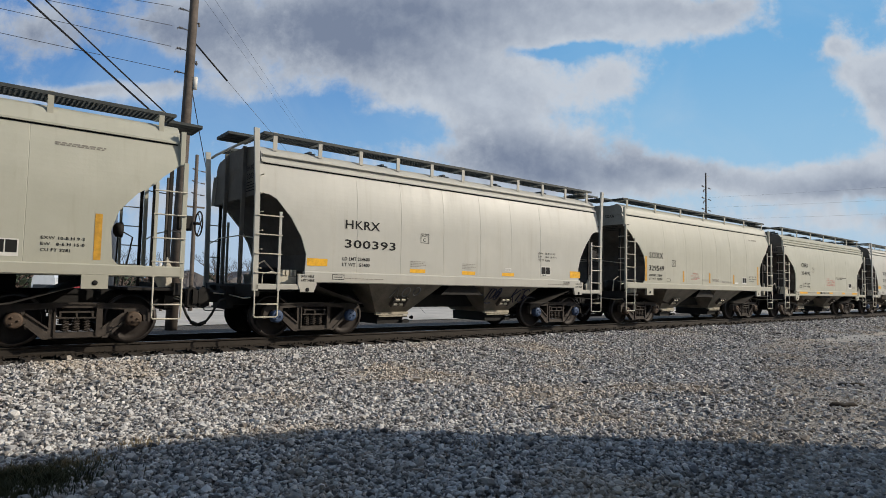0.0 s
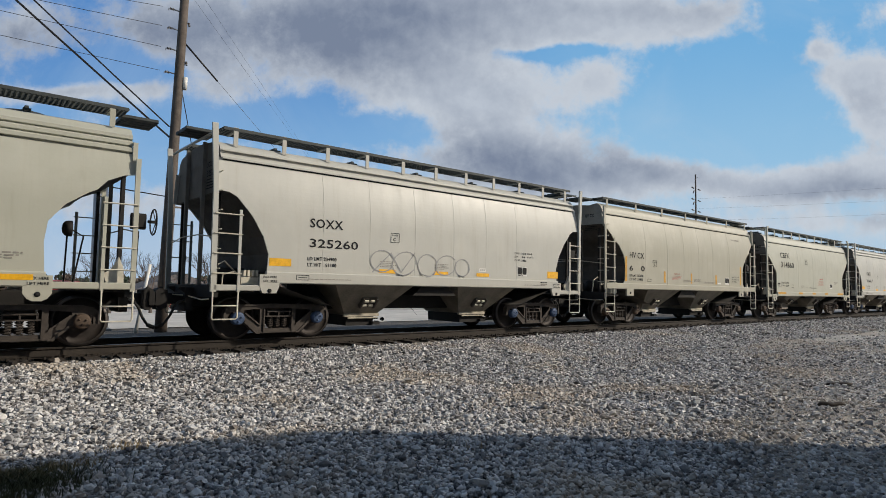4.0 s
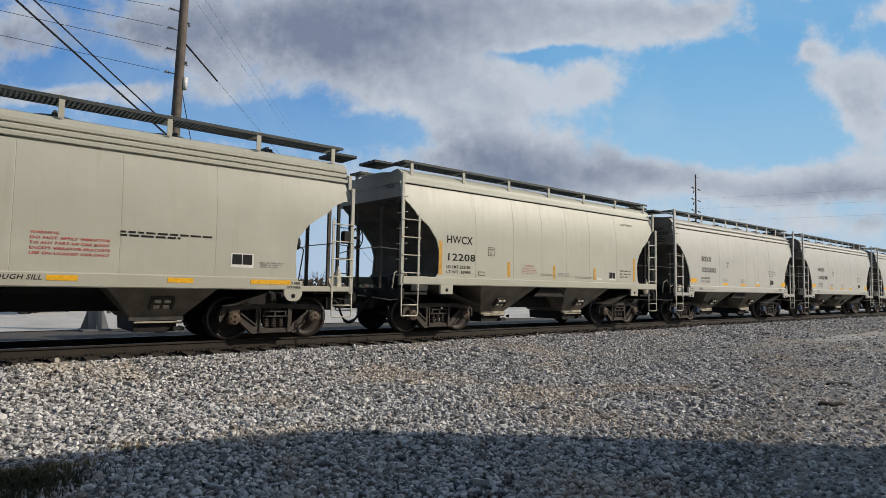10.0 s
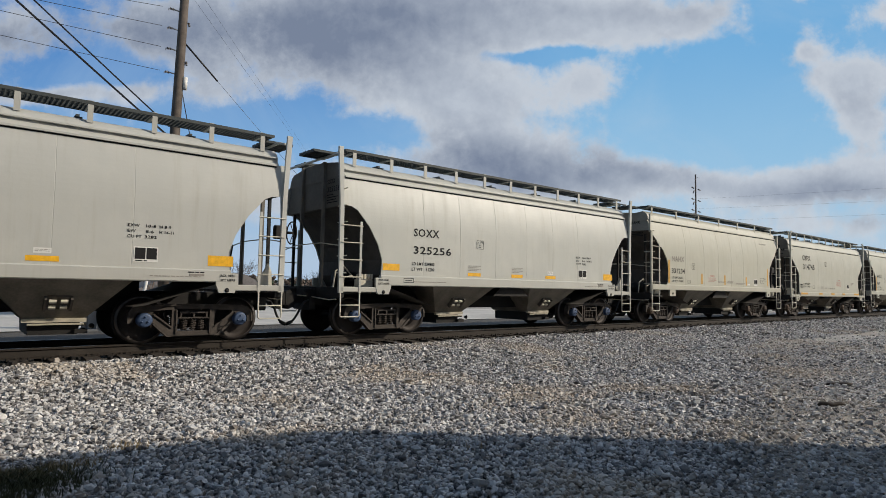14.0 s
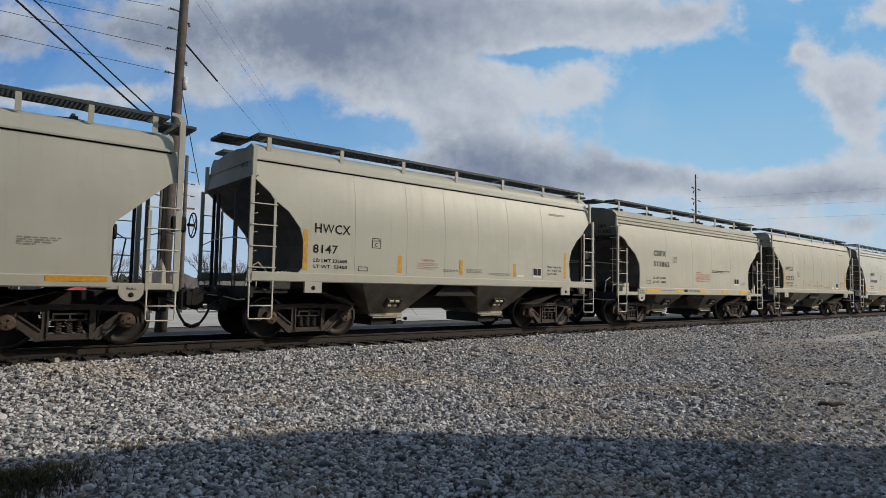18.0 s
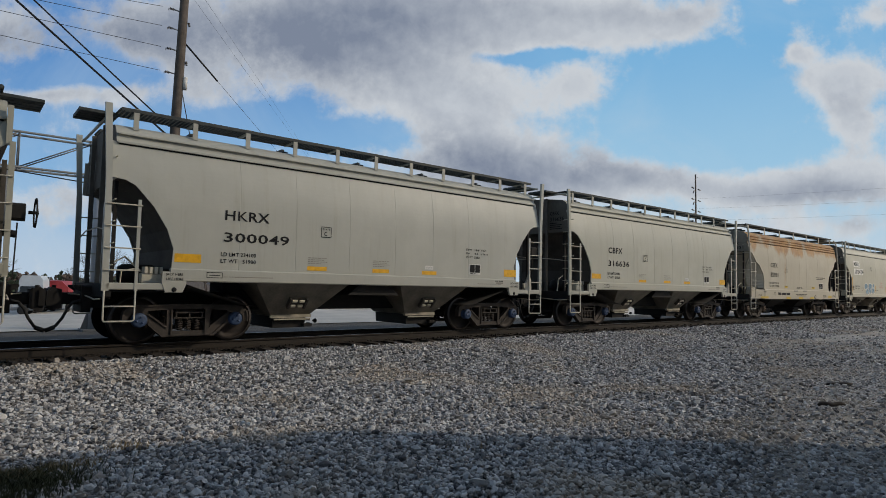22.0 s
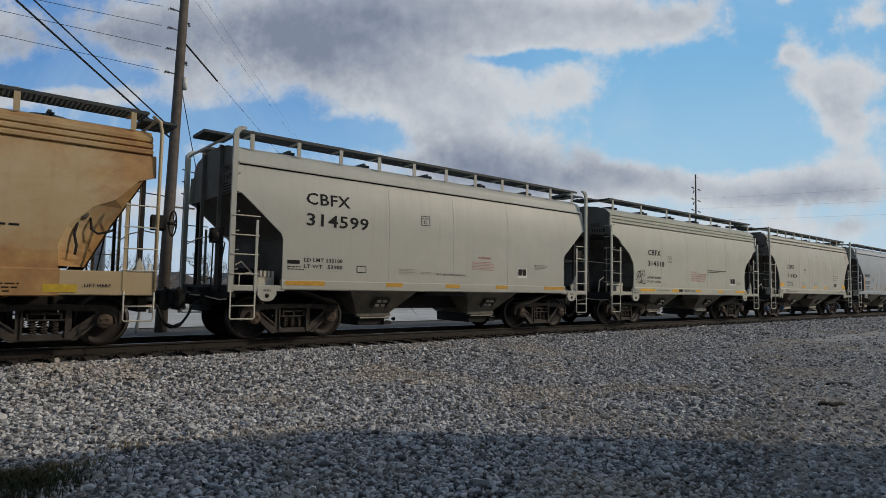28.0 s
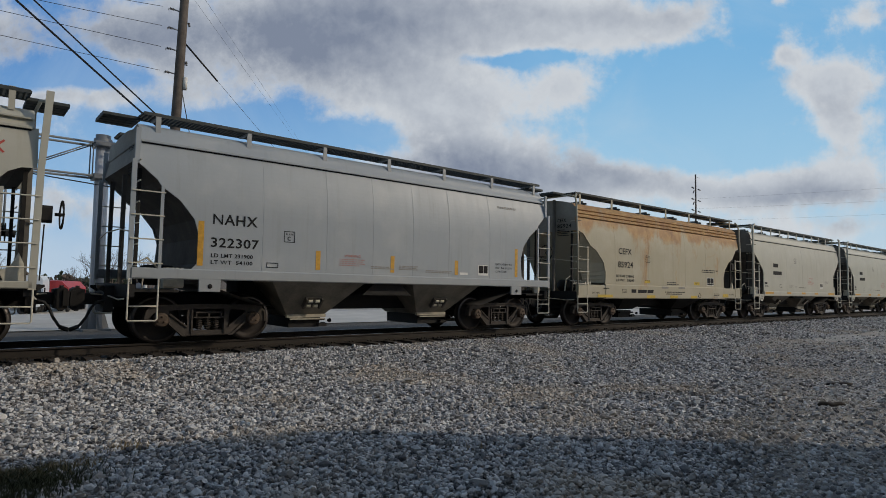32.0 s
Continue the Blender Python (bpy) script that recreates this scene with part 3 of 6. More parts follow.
for i in range(500):
    x = -6 + (150 + i) * 0.535
    far_ties.box(x - 0.115, x + 0.115, YC - 1.3, YC + 1.3, -0.36, -0.182)
tagged(part("ties", far_ties, TIE, track), kind="stuff")


# ---- hopper cars ----
HALF = 5.61        # half the length between the corner posts
WALL = 1.53        # half width of the flat lower side


def half_width(z):
    """The side sheet stands straight and leans in towards the eave."""
    return WALL - (0.15 * ((z - 2.5) / 1.15) ** 2 if z > 2.5 else 0)


# For each type: the cut-away end of the side sheet (x from the middle, z), eave, sill, and how the ends are framed.
CUTS = {
    "round": [(5.60, 3.37), (5.21, 3.03), (5.14, 2.92), (4.81, 2.69), (4.54, 2.36), (4.43, 2.01), (4.47, 1.52), (4.56, 1.42)],
    "arc": [(5.55, 2.98), (5.36, 2.96), (5.20, 2.88), (4.88, 2.52), (4.64, 2.13), (4.52, 1.78), (4.54, 1.42)],
    "ribbed": [(5.52, 3.06), (5.40, 3.03), (5.15, 2.91), (4.99, 2.73), (4.86, 2.66), (4.54, 2.43), (4.31, 2.13), (4.27, 1.8), (4.30, 1.30)],
    "straight": [(5.55, 3.02), (5.45, 2.97), (4.60, 2.22), (4.55, 2.1), (4.55, 1.26)],
    "low": [(5.52, 3.05), (5.30, 2.96), (4.93, 2.58), (4.62, 2.44), (4.25, 2.09), (4.12, 1.75), (4.15, 1.36)],
}
EAVE = {"round": 3.745, "arc": 3.65, "ribbed": 3.45, "straight": 3.61, "low": 3.46}
SILL = {"round": (1.22, 1.42), "arc": (1.18, 1.42), "ribbed": (1.05, 1.30), "straight": (1.05, 1.26), "low": (0.90, 1.36)}
SEAMS = {"round": (-3.2, -1.75, -0.55, 0.6, 1.75, 3.2), "arc": (-3.3, -2.1, -0.8, 0.45, 1.6, 2.8), "ribbed": (-2.5, -0.6, 0.95, 2.6),
         "straight": (-1.9, 0.1, 2.1), "low": (-3.6, -1.55, 0.1, 1.0, 2.6)}
CACHE = {}


def cut_x(kind, z):
    """How far the side sheet reaches at a height."""
    pts = CUTS[kind]
    if z >= pts[0][1]:
        return 5.58
    for (xa, za), (xb, zb) in zip(pts, pts[1:]):
        if za >= z >= zb:
            return xa + (xb - xa) * (za - z) / max(1e-6, za - zb)
    return pts[-1][0]


def side_panel(kind, x0, x1, sign):
    """One panel of the side sheet between two weld seams: outer and inner skin with edges all round."""
    bot, top = SILL[kind][1] - 0.02, EAVE[kind]
    zs = sorted({bot, top} | {z for _, z in CUTS[kind] if bot < z < top} | {bot + (top - bot) * i / 26 for i in range(1, 26)})
    m = Mesh()
    n = len(zs)
    spans = [(max(x0, -cut_x(kind, z)), min(x1, cut_x(kind, z))) for z in zs]
    near = [half_width(z) for z in zs]

    def skin(left, right, smooth):
        """A strip between two columns of (x, y)."""
        m.smooth = smooth
        vs = [(x, sign * y, z) for col in (left, right) for (x, y), z in zip(col, zs)]
        m.add(vs, [[k, n + k, n + k + 1, k + 1] for k in range(n - 1)])

    g = 0.006
    a_in = [(a + g, w) for (a, b), w in zip(spans, near)]
    b_in = [(b - g, w) for (a, b), w in zip(spans, near)]
    a_edge = [(a, w - (0.004 if x0 > -5 else 0)) for (a, b), w in zip(spans, near)]
    b_edge = [(b, w - (0.004 if x1 < 5 else 0)) for (a, b), w in zip(spans, near)]
    a_back = [(a, w - 0.03) for (a, b), w in zip(spans, near)]
    b_back = [(b, w - 0.03) for (a, b), w in zip(spans, near)]
    skin(a_in, b_in, False)
    skin(a_edge, a_in, False)
    skin(b_in, b_edge, False)
    skin(a_back, a_edge, False)
    skin(b_edge, b_back, False)
    skin(b_back, a_back, False)
    return m


def end_sheet(kind, s, lower):
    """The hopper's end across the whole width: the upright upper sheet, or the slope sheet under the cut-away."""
    pts = [(x - 0.03, z) for x, z in CUTS[kind]]
    if lower:
        if kind == "low":
            pts = [pts[0], (5.42, 3.0), (4.98, 2.13), (4.62, 1.4)]
        pts = pts + [(pts[-1][0] - 0.2, 1.15), (3.1, 0.75), (2.9, 0.72)]
    else:
        pts = [(5.47, min(4.0, EAVE[kind] + 0.25)), (5.50, EAVE[kind]), pts[0]]
    m = Mesh()
    vs, fs = [], []
    for x, z in pts:
        w = half_width(z) - 0.035
        if lower and kind == "low":
            w -= 0.5 * min(1, max(0, (3.0 - z) / 0.9))
        for y in (-w, -w * 0.5, 0, w * 0.5, w):
            vs += [(s * x, y, z), (s * (x - 0.025), y, z - 0.012)]
    for i in range(len(pts) - 1):
        for j in range(4):
            a = i * 10 + j * 2
            fs += [[a, a + 2, a + 12, a + 10], [a + 1, a + 11, a + 13, a + 3]]
    return m.add(vs, fs)


def hip_sheet(s, side_y):
    """Leaning sheet between the cut edge of the side and the narrower slope sheet."""
    m = Mesh()
    vs = []
    for i in range(13):
        z = 3.0 - 1.6 * i / 12
        out = 5.42 + (4.98 - 5.42) * (3.0 - z) / 0.87 if z > 2.13 else 4.98 + (4.62 - 4.98) * (2.13 - z) / 0.73
        w = half_width(z) - 0.035
        vs += [(s * (cut_x("low", z) - 0.01), side_y * (w + 0.01), z), (s * (out - 0.03), side_y * (w - 0.5 * min(1, (3.0 - z) / 0.9)), z)]
    return m.add(vs, [[2 * i, 2 * i + 1, 2 * i + 3, 2 * i + 2] for i in range(12)])


def roof_profile(kind):
    e = EAVE[kind]
    if kind in ("ribbed", "low"):
        w = half_width(e)
        rows = [(w + 0.02, e)]
        for i in range(3):
            z, out = e + 0.01 + i * 0.12, w + 0.035 - i * 0.03
            rows += [(out - 0.05, z), (out, z + 0.018), (out, z + 0.075), (out - 0.045, z + 0.105)]
        return rows + [(1.24, 3.92), (0.85, 4.02), (0.4, 4.08), (0, 4.09)]
    w = half_width(e)
    return [(w + 0.025, e - 0.02), (w + 0.03, e + 0.02), (w - 0.01, e + 0.05), (w - 0.03, e + 0.16), (w - 0.09, e + 0.26), (w - 0.22, e + 0.34), (0.8, 4.04), (0.4, 4.09), (0, 4.10)]


def roof_mesh(kind):
    prof = roof_profile(kind)
    ring = [(-y, z) for y, z in prof] + [(y, z) for y, z in prof[-2::-1]]
    n = len(ring)
    xs = [-5.52, -2.8, 0, 2.8, 5.52]
    m = Mesh()
    m.smooth = kind not in ("ribbed", "low")
    vs = [(x, y, z) for x in xs for y, z in ring]
    fs = [[i * n + j, i * n + j + 1, (i + 1) * n + j + 1, (i + 1) * n + j] for i in range(len(xs) - 1) for j in range(n - 1)]
    m.add(vs, fs)
    m.smooth, m.slot = False, 1
    m.add([(-5.52, y, z) for y, z in ring], [list(range(n))])
    m.add([(5.52, y, z) for y, z in ring], [list(range(n))])
    return m


def grating(x0, x1, y0, y1, z, pitch=0.075):
    m = Mesh()
    for y in (y0, y1):
        m.box(x0, x1, y - 0.012, y + 0.012, z - 0.05, z + 0.01)
    k = 5
    for i in range(1, k):
        y = y0 + (y1 - y0) * i / k
        m.box(x0, x1, y - 0.006, y + 0.006, z - 0.03, z)
    n = int((x1 - x0) / pitch)
    for i in range(n + 1):
        x = x0 + (x1 - x0) * i / n
        m.box(x - 0.013, x + 0.013, y0, y1, z - 0.028, z - 0.004)
    return m


def wheelset_mesh():
    m = Mesh()
    for s in (-1, 1):
        y = s * 0.755
        m.slot = 0
        m.lathe([(0.09, y + s * 0.07), (0.16, y + s * 0.075), (0.30, y + s * 0.02), (0.395, y + s * 0.045), (0.405, y + s * 0.07)], n=28)
        m.lathe([(0.09, y - s * 0.06), (0.3, y - s * 0.05), (0.40, y - s * 0.065)], n=28)
        m.slot = 1
        m.lathe([(0.405, y + s * 0.07), (0.45, y + s * 0.068), (0.457, y + s * 0.055), (0.457, y - s * 0.03)], n=28)
        m.slot = 0
        m.lathe([(0.457, y - s * 0.03), (0.483, y - s * 0.045), (0.483, y - s * 0.06), (0.40, y - s * 0.065)], n=28)
    m.tube([(0, -1.1, 0), (0, 1.1, 0)], 0.085, 12)
    return m


def bearing_mesh(near):
    m = Mesh()
    for s in (near,):
        m.lathe([(0.135, s * 1.0), (0.135, s * 1.13), (0.115, s * 1.15), (0.10, s * 1.155), (0.001, s * 1.155)], n=16)
        for k in range(3):
            a = math.tau * k / 3
            m.lathe([(0.02, s * 1.15), (0.02, s * 1.18), (0.001, s * 1.18)], (0.06 * math.cos(a), 0, 0.06 * math.sin(a)), 6)
    return m


def side_frame_mesh():
    """Cast truck side frames with their windows, and the bolster between them."""
    m = Mesh()
    for s in (-1, 1):
        y0, y1 = s * 0.93, s * 1.05
        rib = (y1 - s * 0.01, y1 + s * 0.03)
        for k in (-1, 1):
            def cast(pts, ya=y0, yb=y1):
                m.prism([(k * x, z) for x, z in pts], ya, yb)
            # top member and the pedestal over the bearing
            cast([(0, 0.75), (0.42, 0.742), (0.93, 0.725), (1.07, 0.69), (1.15, 0.62), (1.17, 0.52), (1.17, 0.40), (1.07, 0.40), (1.06, 0.51), (0.99, 0.585),
                  (0.79, 0.585), (0.775, 0.36), (0.74, 0.37), (0.74, 0.622), (0.40, 0.645), (0.30, 0.655), (0, 0.655)])
            # column, diagonal tension member and spring seat
            cast([(0.30, 0.655), (0.40, 0.645), (0.40, 0.13), (0.30, 0.13)])
            cast([(0.40, 0.13), (0.48, 0.13), (0.74, 0.37), (0.74, 0.55), (0.40, 0.29)])
            cast([(0, 0.13), (0.30, 0.13), (0.30, 0.235), (0, 0.235)])
            # raised flanges of the casting
            cast([(0, 0.752), (0.42, 0.744), (0.93, 0.727), (1.08, 0.69), (1.04, 0.665), (0.92, 0.695), (0.42, 0.712), (0, 0.72)], *rib)
            cast([(0.40, 0.13), (0.48, 0.13), (0.74, 0.37), (0.72, 0.41), (0.45, 0.165), (0.40, 0.165)], *rib)
            cast([(0.40, 0.29), (0.40, 0.325), (0.72, 0.575), (0.74, 0.55)], *rib)
            cast([(1.17, 0.40), (1.135, 0.40), (1.135, 0.52), (1.11, 0.61), (1.15, 0.62), (1.17, 0.52)], *rib)
            cast([(0.30, 0.64), (0.33, 0.64), (0.33, 0.15), (0.30, 0.15)], *rib)
            # bearing adapter under the pedestal roof
            cast([(0.80, 0.585), (0.98, 0.585), (0.98, 0.545), (0.80, 0.545)], y0, y1 + s * 0.05)
        m.box(-0.29, 0.29, y0 - s * 0.02, y1 + s * 0.035, 0.475, 0.50)
        m.box(-0.26, 0.26, y0 - s * 0.2, y1 + s * 0.05, 0.575, 0.60)
        for dx in (-0.255, -0.015, 0.225):
            m.box(dx, dx + 0.03, y0, y1 + s * 0.04, 0.50, 0.575)
        m.box(-0.42, 0.42, y1 - s * 0.02, y1 + s * 0.02, 0.145, 0.17)
    m.box(-0.2, 0.2, -0.92, 0.92, 0.48, 0.66, 0.04)
    for k in (-1, 1):
        m.box(k * 0.44, k * 0.52, -0.8, 0.8, 0.32, 0.42)
        for s in (-1, 1):
            m.box(k * 0.38, k * 0.44, s * 0.66, s * 0.82, 0.28, 0.5)
    return m


def spring_mesh():
    pts = [(0.055 * math.cos(t), 0.055 * math.sin(t), 0.25 + 0.22 * t / (math.tau * 5)) for t in (math.tau * 5 * i / 30 for i in range(31))]
    m = Mesh().tube(pts, 0.014, 4)
    return m.tube([(0, 0, 0.25), (0, 0, 0.47)], 0.034, 8)


def cached(key, make):
    if key not in CACHE:
        CACHE[key] = make()
        if isinstance(CACHE[key], Mesh):
            CACHE[key] = CACHE[key].done(key.split("/")[0])
    return CACHE[key]


def add_truck(car, x, cap):
    truck = part("truck", cached("truck", side_frame_mesh), CAST, car, "rust-brown cast steel truck frame", pose(x, 0, 0))
    for k in (-1, 1):
        w = part("wheelset", cached("wheelset", wheelset_mesh), [WHEEL, TREAD], truck, "rusty steel wheels with bright treads", pose(k * 0.889, 0, 0.457))
        w["roll"] = k
        for s in (-1, 1):
            b = part("bearing_cap", cached("bearing_cap/%s%d" % (cap.name, s), lambda: bearing_mesh(s)), cap, truck, "", pose(k * 0.889, 0, 0.457))
            b["roll"] = k
    for s in (-1, 1):
        for dx in (-0.16, 0.0, 0.16):
            part("coil_spring", cached("coil_spring", spring_mesh), CAST, truck, "", pose(dx, s * 1.0, 0))
    return truck


def hopper_mesh(kind):
    """One hopper bay: sloped faces down to the outlet."""
    m = Mesh()
    t, b = (1.24, 0.47) if kind != "low" else (1.0, 0.5)
    top, bot = (1.13, 1.46), (0.44, 0.72)
    vs = [(-top[0], -top[1], t), (top[0], -top[1], t), (top[0], top[1], t), (-top[0], top[1], t),
          (-bot[0], -bot[1], b), (bot[0], -bot[1], b), (bot[0], bot[1], b), (-bot[0], bot[1], b)]
    m.add(vs, [[0, 1, 5, 4], [1, 2, 6, 5], [2, 3, 7, 6], [3, 0, 4, 7], [4, 5, 6, 7]])
    return m


def gate_mesh():
    m = Mesh()
    m.prism([(-0.4, 0.46), (0.4, 0.46), (0.36, 0.21), (-0.38, 0.21)], -0.70, 0.70)
    m.box(0.30, 0.5, -0.82, -0.68, 0.23, 0.30)
    m.box(-0.38, 0.48, -0.76, -0.70, 0.36, 0.41)
    m.lathe([(0.05, -0.80), (0.05, -0.70), (0.001, -0.70)], (0.44, 0, 0.27), 10)
    m.lathe([(0.05, -0.86), (0.03, -0.81), (0.03, -0.79), (0.001, -0.79)], (0.55, 0, 0.36), 10)
    return m


def bracket_mesh():
    """Vibrator bracket bolted on the hopper face: a dark plate with four bright worn lugs."""
    m = Mesh().box(-0.17, 0.17, -0.02, 0.02, -0.15, 0.15)
    for dx in (-0.19, 0.19):
        m.prism([(dx - 0.02, -0.14), (dx + 0.02, -0.14), (dx + 0.02, 0.14), (dx - 0.02, 0.14)], -0.08, 0.02)
    m.slot = 1
    for dx in (-0.085, 0.085):
        for dz in (-0.075, 0.07):
            m.box(dx - 0.052, dx + 0.052, -0.075, -0.02, dz - 0.03, dz + 0.03, 0.012)
    return m


def end_frame(car, kind, s):
    """Posts, ladders, steps and platform at one end."""
    tall = kind in ("arc", "straight", "low")
    lo, hi = SILL[kind]
    base = 1.0 if kind != "round" else 1.22
    for side_y in (-1, 1):
        y = side_y * (WALL + 0.03)
        m = Mesh()
        if kind == "arc":
            m.prism([(s * 5.66, base), (s * 5.55, base), (s * 5.58, 2.9), (s * 5.64, 4.27), (s * 5.75, 4.27), (s * 5.68, 3.0)], y, y - side_y * 0.06)
        elif kind == "straight":
            m.prism([(s * 5.67, base), (s * 5.57, base), (s * 5.57, 4.13), (s * 5.52, 4.22), (s * 5.42, 4.25), (s * 5.42, 4.30), (s * 5.56, 4.29), (s * 5.64, 4.23), (s * 5.67, 4.14)], y, y - side_y * 0.06)
        elif tall:
            m.tube([(s * 5.62, y, base), (s * 5.62, y, 2.6), (s * 5.64, y - side_y * 0.06, 3.9), (s * 5.62, y - side_y * 0.12, 4.1),
                    (s * 5.5, y - side_y * 0.16, 4.2)], 0.032, 7)
        else:
            m.prism([(s * 5.65, base - 0.02), (s * 5.57, base - 0.02), (s * 5.57, 3.35), (s * 5.65, 3.35)], y, y - side_y * 0.05)
            m.prism([(s * 5.60, 3.3), (s * 5.52, 3.3), (s * 5.52, EAVE[kind] + 0.2), (s * 5.60, EAVE[kind] + 0.2)], y - side_y * 0.08, y - side_y * 0.14)
        part("corner_post", m, PAINT, car)
        # side ladder
        top = {"round": 2.93, "arc": 2.62, "ribbed": 2.62, "straight": 2.45, "low": 2.55}[kind]
        m = Mesh().box(s * 5.10, s * 5.155, y - 0.012, y + 0.012, base, top)
        part("ladder_stile", m, PAINT, car)
        n = 4 if kind != "arc" else 5
        for i in range(n):
            z = base + 0.36 + i * 0.385 if kind != "round" else base + 0.28 + i * 0.43
            if z > top + 0.1:
                continue
            part("rung", cached("rung/%d" % s, lambda: Mesh().tube([(s * 5.08, 0, 0), (s * 5.64, 0, 0)], 0.013, 5)), LADDER, car, "", pose(0, y + side_y * 0.02, z))
        # stirrup step
        m = Mesh().tube([(s * 5.62, y, base), (s * 5.62, y, 0.5), (s * 5.60, y, 0.47), (s * 5.16, y, 0.47), (s * 5.13, y, 0.5), (s * 5.13, y, base)], 0.016, 6)
        m.tube([(s * 5.62, y, 0.73), (s * 5.13, y, 0.73)], 0.014, 6)
        part("stirrup_step", m, LADDER, car)
        # end part of the side sill
        zlo = 1.02 if kind != "round" else 1.25
        zhi = 1.14 if kind != "round" else 1.42
        if kind == "low":
            zlo, zhi = 0.92, 1.34
        inner = CUTS[kind][-1][0] - 0.05 if kind != "round" else 4.3
        m = Mesh().box(s * inner, s * 5.6, y - side_y * 0.10, y, zlo, zhi, 0.015)
        part("end_sill", m, PAINT, car)
        # jacking pad
        if kind != "low":
            mid, ztop = (4.88, 1.09) if kind == "straight" else (4.49 if kind == "arc" else 4.22, hi - 0.06)
            m = Mesh()
            if kind == "round":
                m.prism([(s * (mid + 0.2), ztop), (s * (mid + 0.2), 1.0), (s * (mid - 0.2), 1.0), (s * (mid - 0.2), ztop)], y + side_y * 0.012, y - side_y * 0.05)
            elif kind == "arc":
                m.prism([(s * (mid + 0.21), ztop), (s * (mid + 0.21), 1.13), (s * (mid + 0.15), 0.98), (s * (mid - 0.15), 0.98), (s * (mid - 0.21), 1.13), (s * (mid - 0.21), ztop)], y + side_y * 0.012, y - side_y * 0.05)
            else:
                m.prism([(s * (mid + 0.2), ztop), (s * (mid + 0.2), 0.95), (s * (mid + 0.14), 0.86), (s * (mid + 0.06), 0.82), (s * (mid - 0.06), 0.82), (s * (mid - 0.14), 0.86), (s * (mid - 0.2), 0.95), (s * (mid - 0.2), ztop)], y + side_y * 0.012, y - side_y * 0.05)
            part("jacking_pad", m, PAINT, car)
            m = Mesh().lathe([(0.045, y + side_y * 0.014), (0.045, y + side_y * 0.02), (0.001, y + side_y * 0.02)], (s * mid, 0, 1.1 if kind == "round" else (1.03 if kind == "arc" else 0.93)), 10)
            part("pad_hole", m, BLACK, car)
        # tall end ladder stiles behind the post
        m = Mesh()
        for x in (5.42,):
            m.box(s * x, s * (x + 0.06), side_y * 1.22, side_y * 1.16, 1.0, 3.25)
        part("end_post", m, DARK_STEEL, car)
    # end ladder rungs, platform and end sheet stiffeners
    for i in range(6):
        part("rung", cached("end_rung", lambda: Mesh().tube([(0, -0.20, 0), (0, 0.22, 0)], 0.013, 5)), LADDER, car, "", pose(s * 5.52, s * 1.40, 1.45 + i * 0.38))
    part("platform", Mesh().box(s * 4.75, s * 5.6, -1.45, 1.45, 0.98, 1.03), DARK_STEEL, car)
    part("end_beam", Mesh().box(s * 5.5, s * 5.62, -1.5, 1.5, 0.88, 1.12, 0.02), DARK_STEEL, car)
    # stiffeners share the shade-darkened end colours
    for y in (-0.55, 0.55):
        top = 4.08 if tall else 3.2
        part("end_stiffener", Mesh().box(s * 5.53, s * 5.60, y - 0.035, y + 0.035, 1.0, top), GRIME_SHADE if not tall else SOOT_SHADE, car)
    if tall:
        part("top_rail", Mesh().tube([(s * 5.64, -1.4, 4.12), (s * 5.6, -1.2, 4.17), (s * 5.6, 1.2, 4.17), (s * 5.64, 1.4, 4.12)], 0.03, 7), PAINT, car)
    part("hand_rail", Mesh().tube([(s * 5.6, -1.5, 2.05), (s * 5.62, -0.6, 2.15), (s * 5.62, 0.6, 2.15), (s * 5.6, 1.5, 2.05)], 0.013, 5), LADDER, car)
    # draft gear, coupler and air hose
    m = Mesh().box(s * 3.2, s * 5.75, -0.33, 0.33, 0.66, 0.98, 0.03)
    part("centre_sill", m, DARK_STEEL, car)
    m = Mesh().box(s * 5.76, s * 6.10, -0.11, 0.11, 0.72, 0.94, 0.02)
    m.prism([(s * 6.06, 0.66), (s * 6.06, 1.0), (s * 6.22, 1.04), (s * 6.28, 1.0), (s * 6.28, 0.66), (s * 6.2, 0.60)], -0.22, 0.16)
    m.prism([(s * 6.20, 0.70), (s * 6.20, 0.99), (s * 6.30, 0.97), (s * 6.30, 0.70)], -0.27, -0.10)
    m.tube([(s * 6.18, -0.16, 0.60), (s * 6.18, -0.16, 1.07)], 0.035, 8)
    part("coupler", m, DARK_STEEL, car, "dark cast coupler")
    m = Mesh().box(s * 5.62, s * 5.78, -0.42, 0.42, 0.58, 1.08, 0.03)
    for k in (-1, 1):
        m.prism([(s * 5.62, 1.08), (s * 5.90, 1.08), (s * 5.90, 1.04), (s * 5.64, 0.86)], k * 0.36, k * 0.30)
    part("striker", m, DARK_STEEL, car)
    m = Mesh().tube([(s * 5.72, -0.38, 0.82), (s * 5.90, -0.40, 0.77), (s * 5.98, -0.40, 0.66), (s * 6.05, -0.38, 0.49), (s * 6.14, -0.36, 0.35), (s * 6.22, -0.34, 0.28), (s * 6.30, -0.32, 0.26)], 0.026, 7)
    m.tube([(s * 6.16, -0.35, 0.32), (s * 6.30, -0.32, 0.26)], 0.04, 7)
    part("air_hose", m, RUBBER, car)
    m = Mesh().tube([(s * 5.66, -1.45, 0.86), (s * 5.70, -1.2, 0.84), (s * 5.72, -0.3, 0.90), (s * 5.95, -0.12, 0.92)], 0.014, 5)
    part("cut_lever", m, LADDER, car)


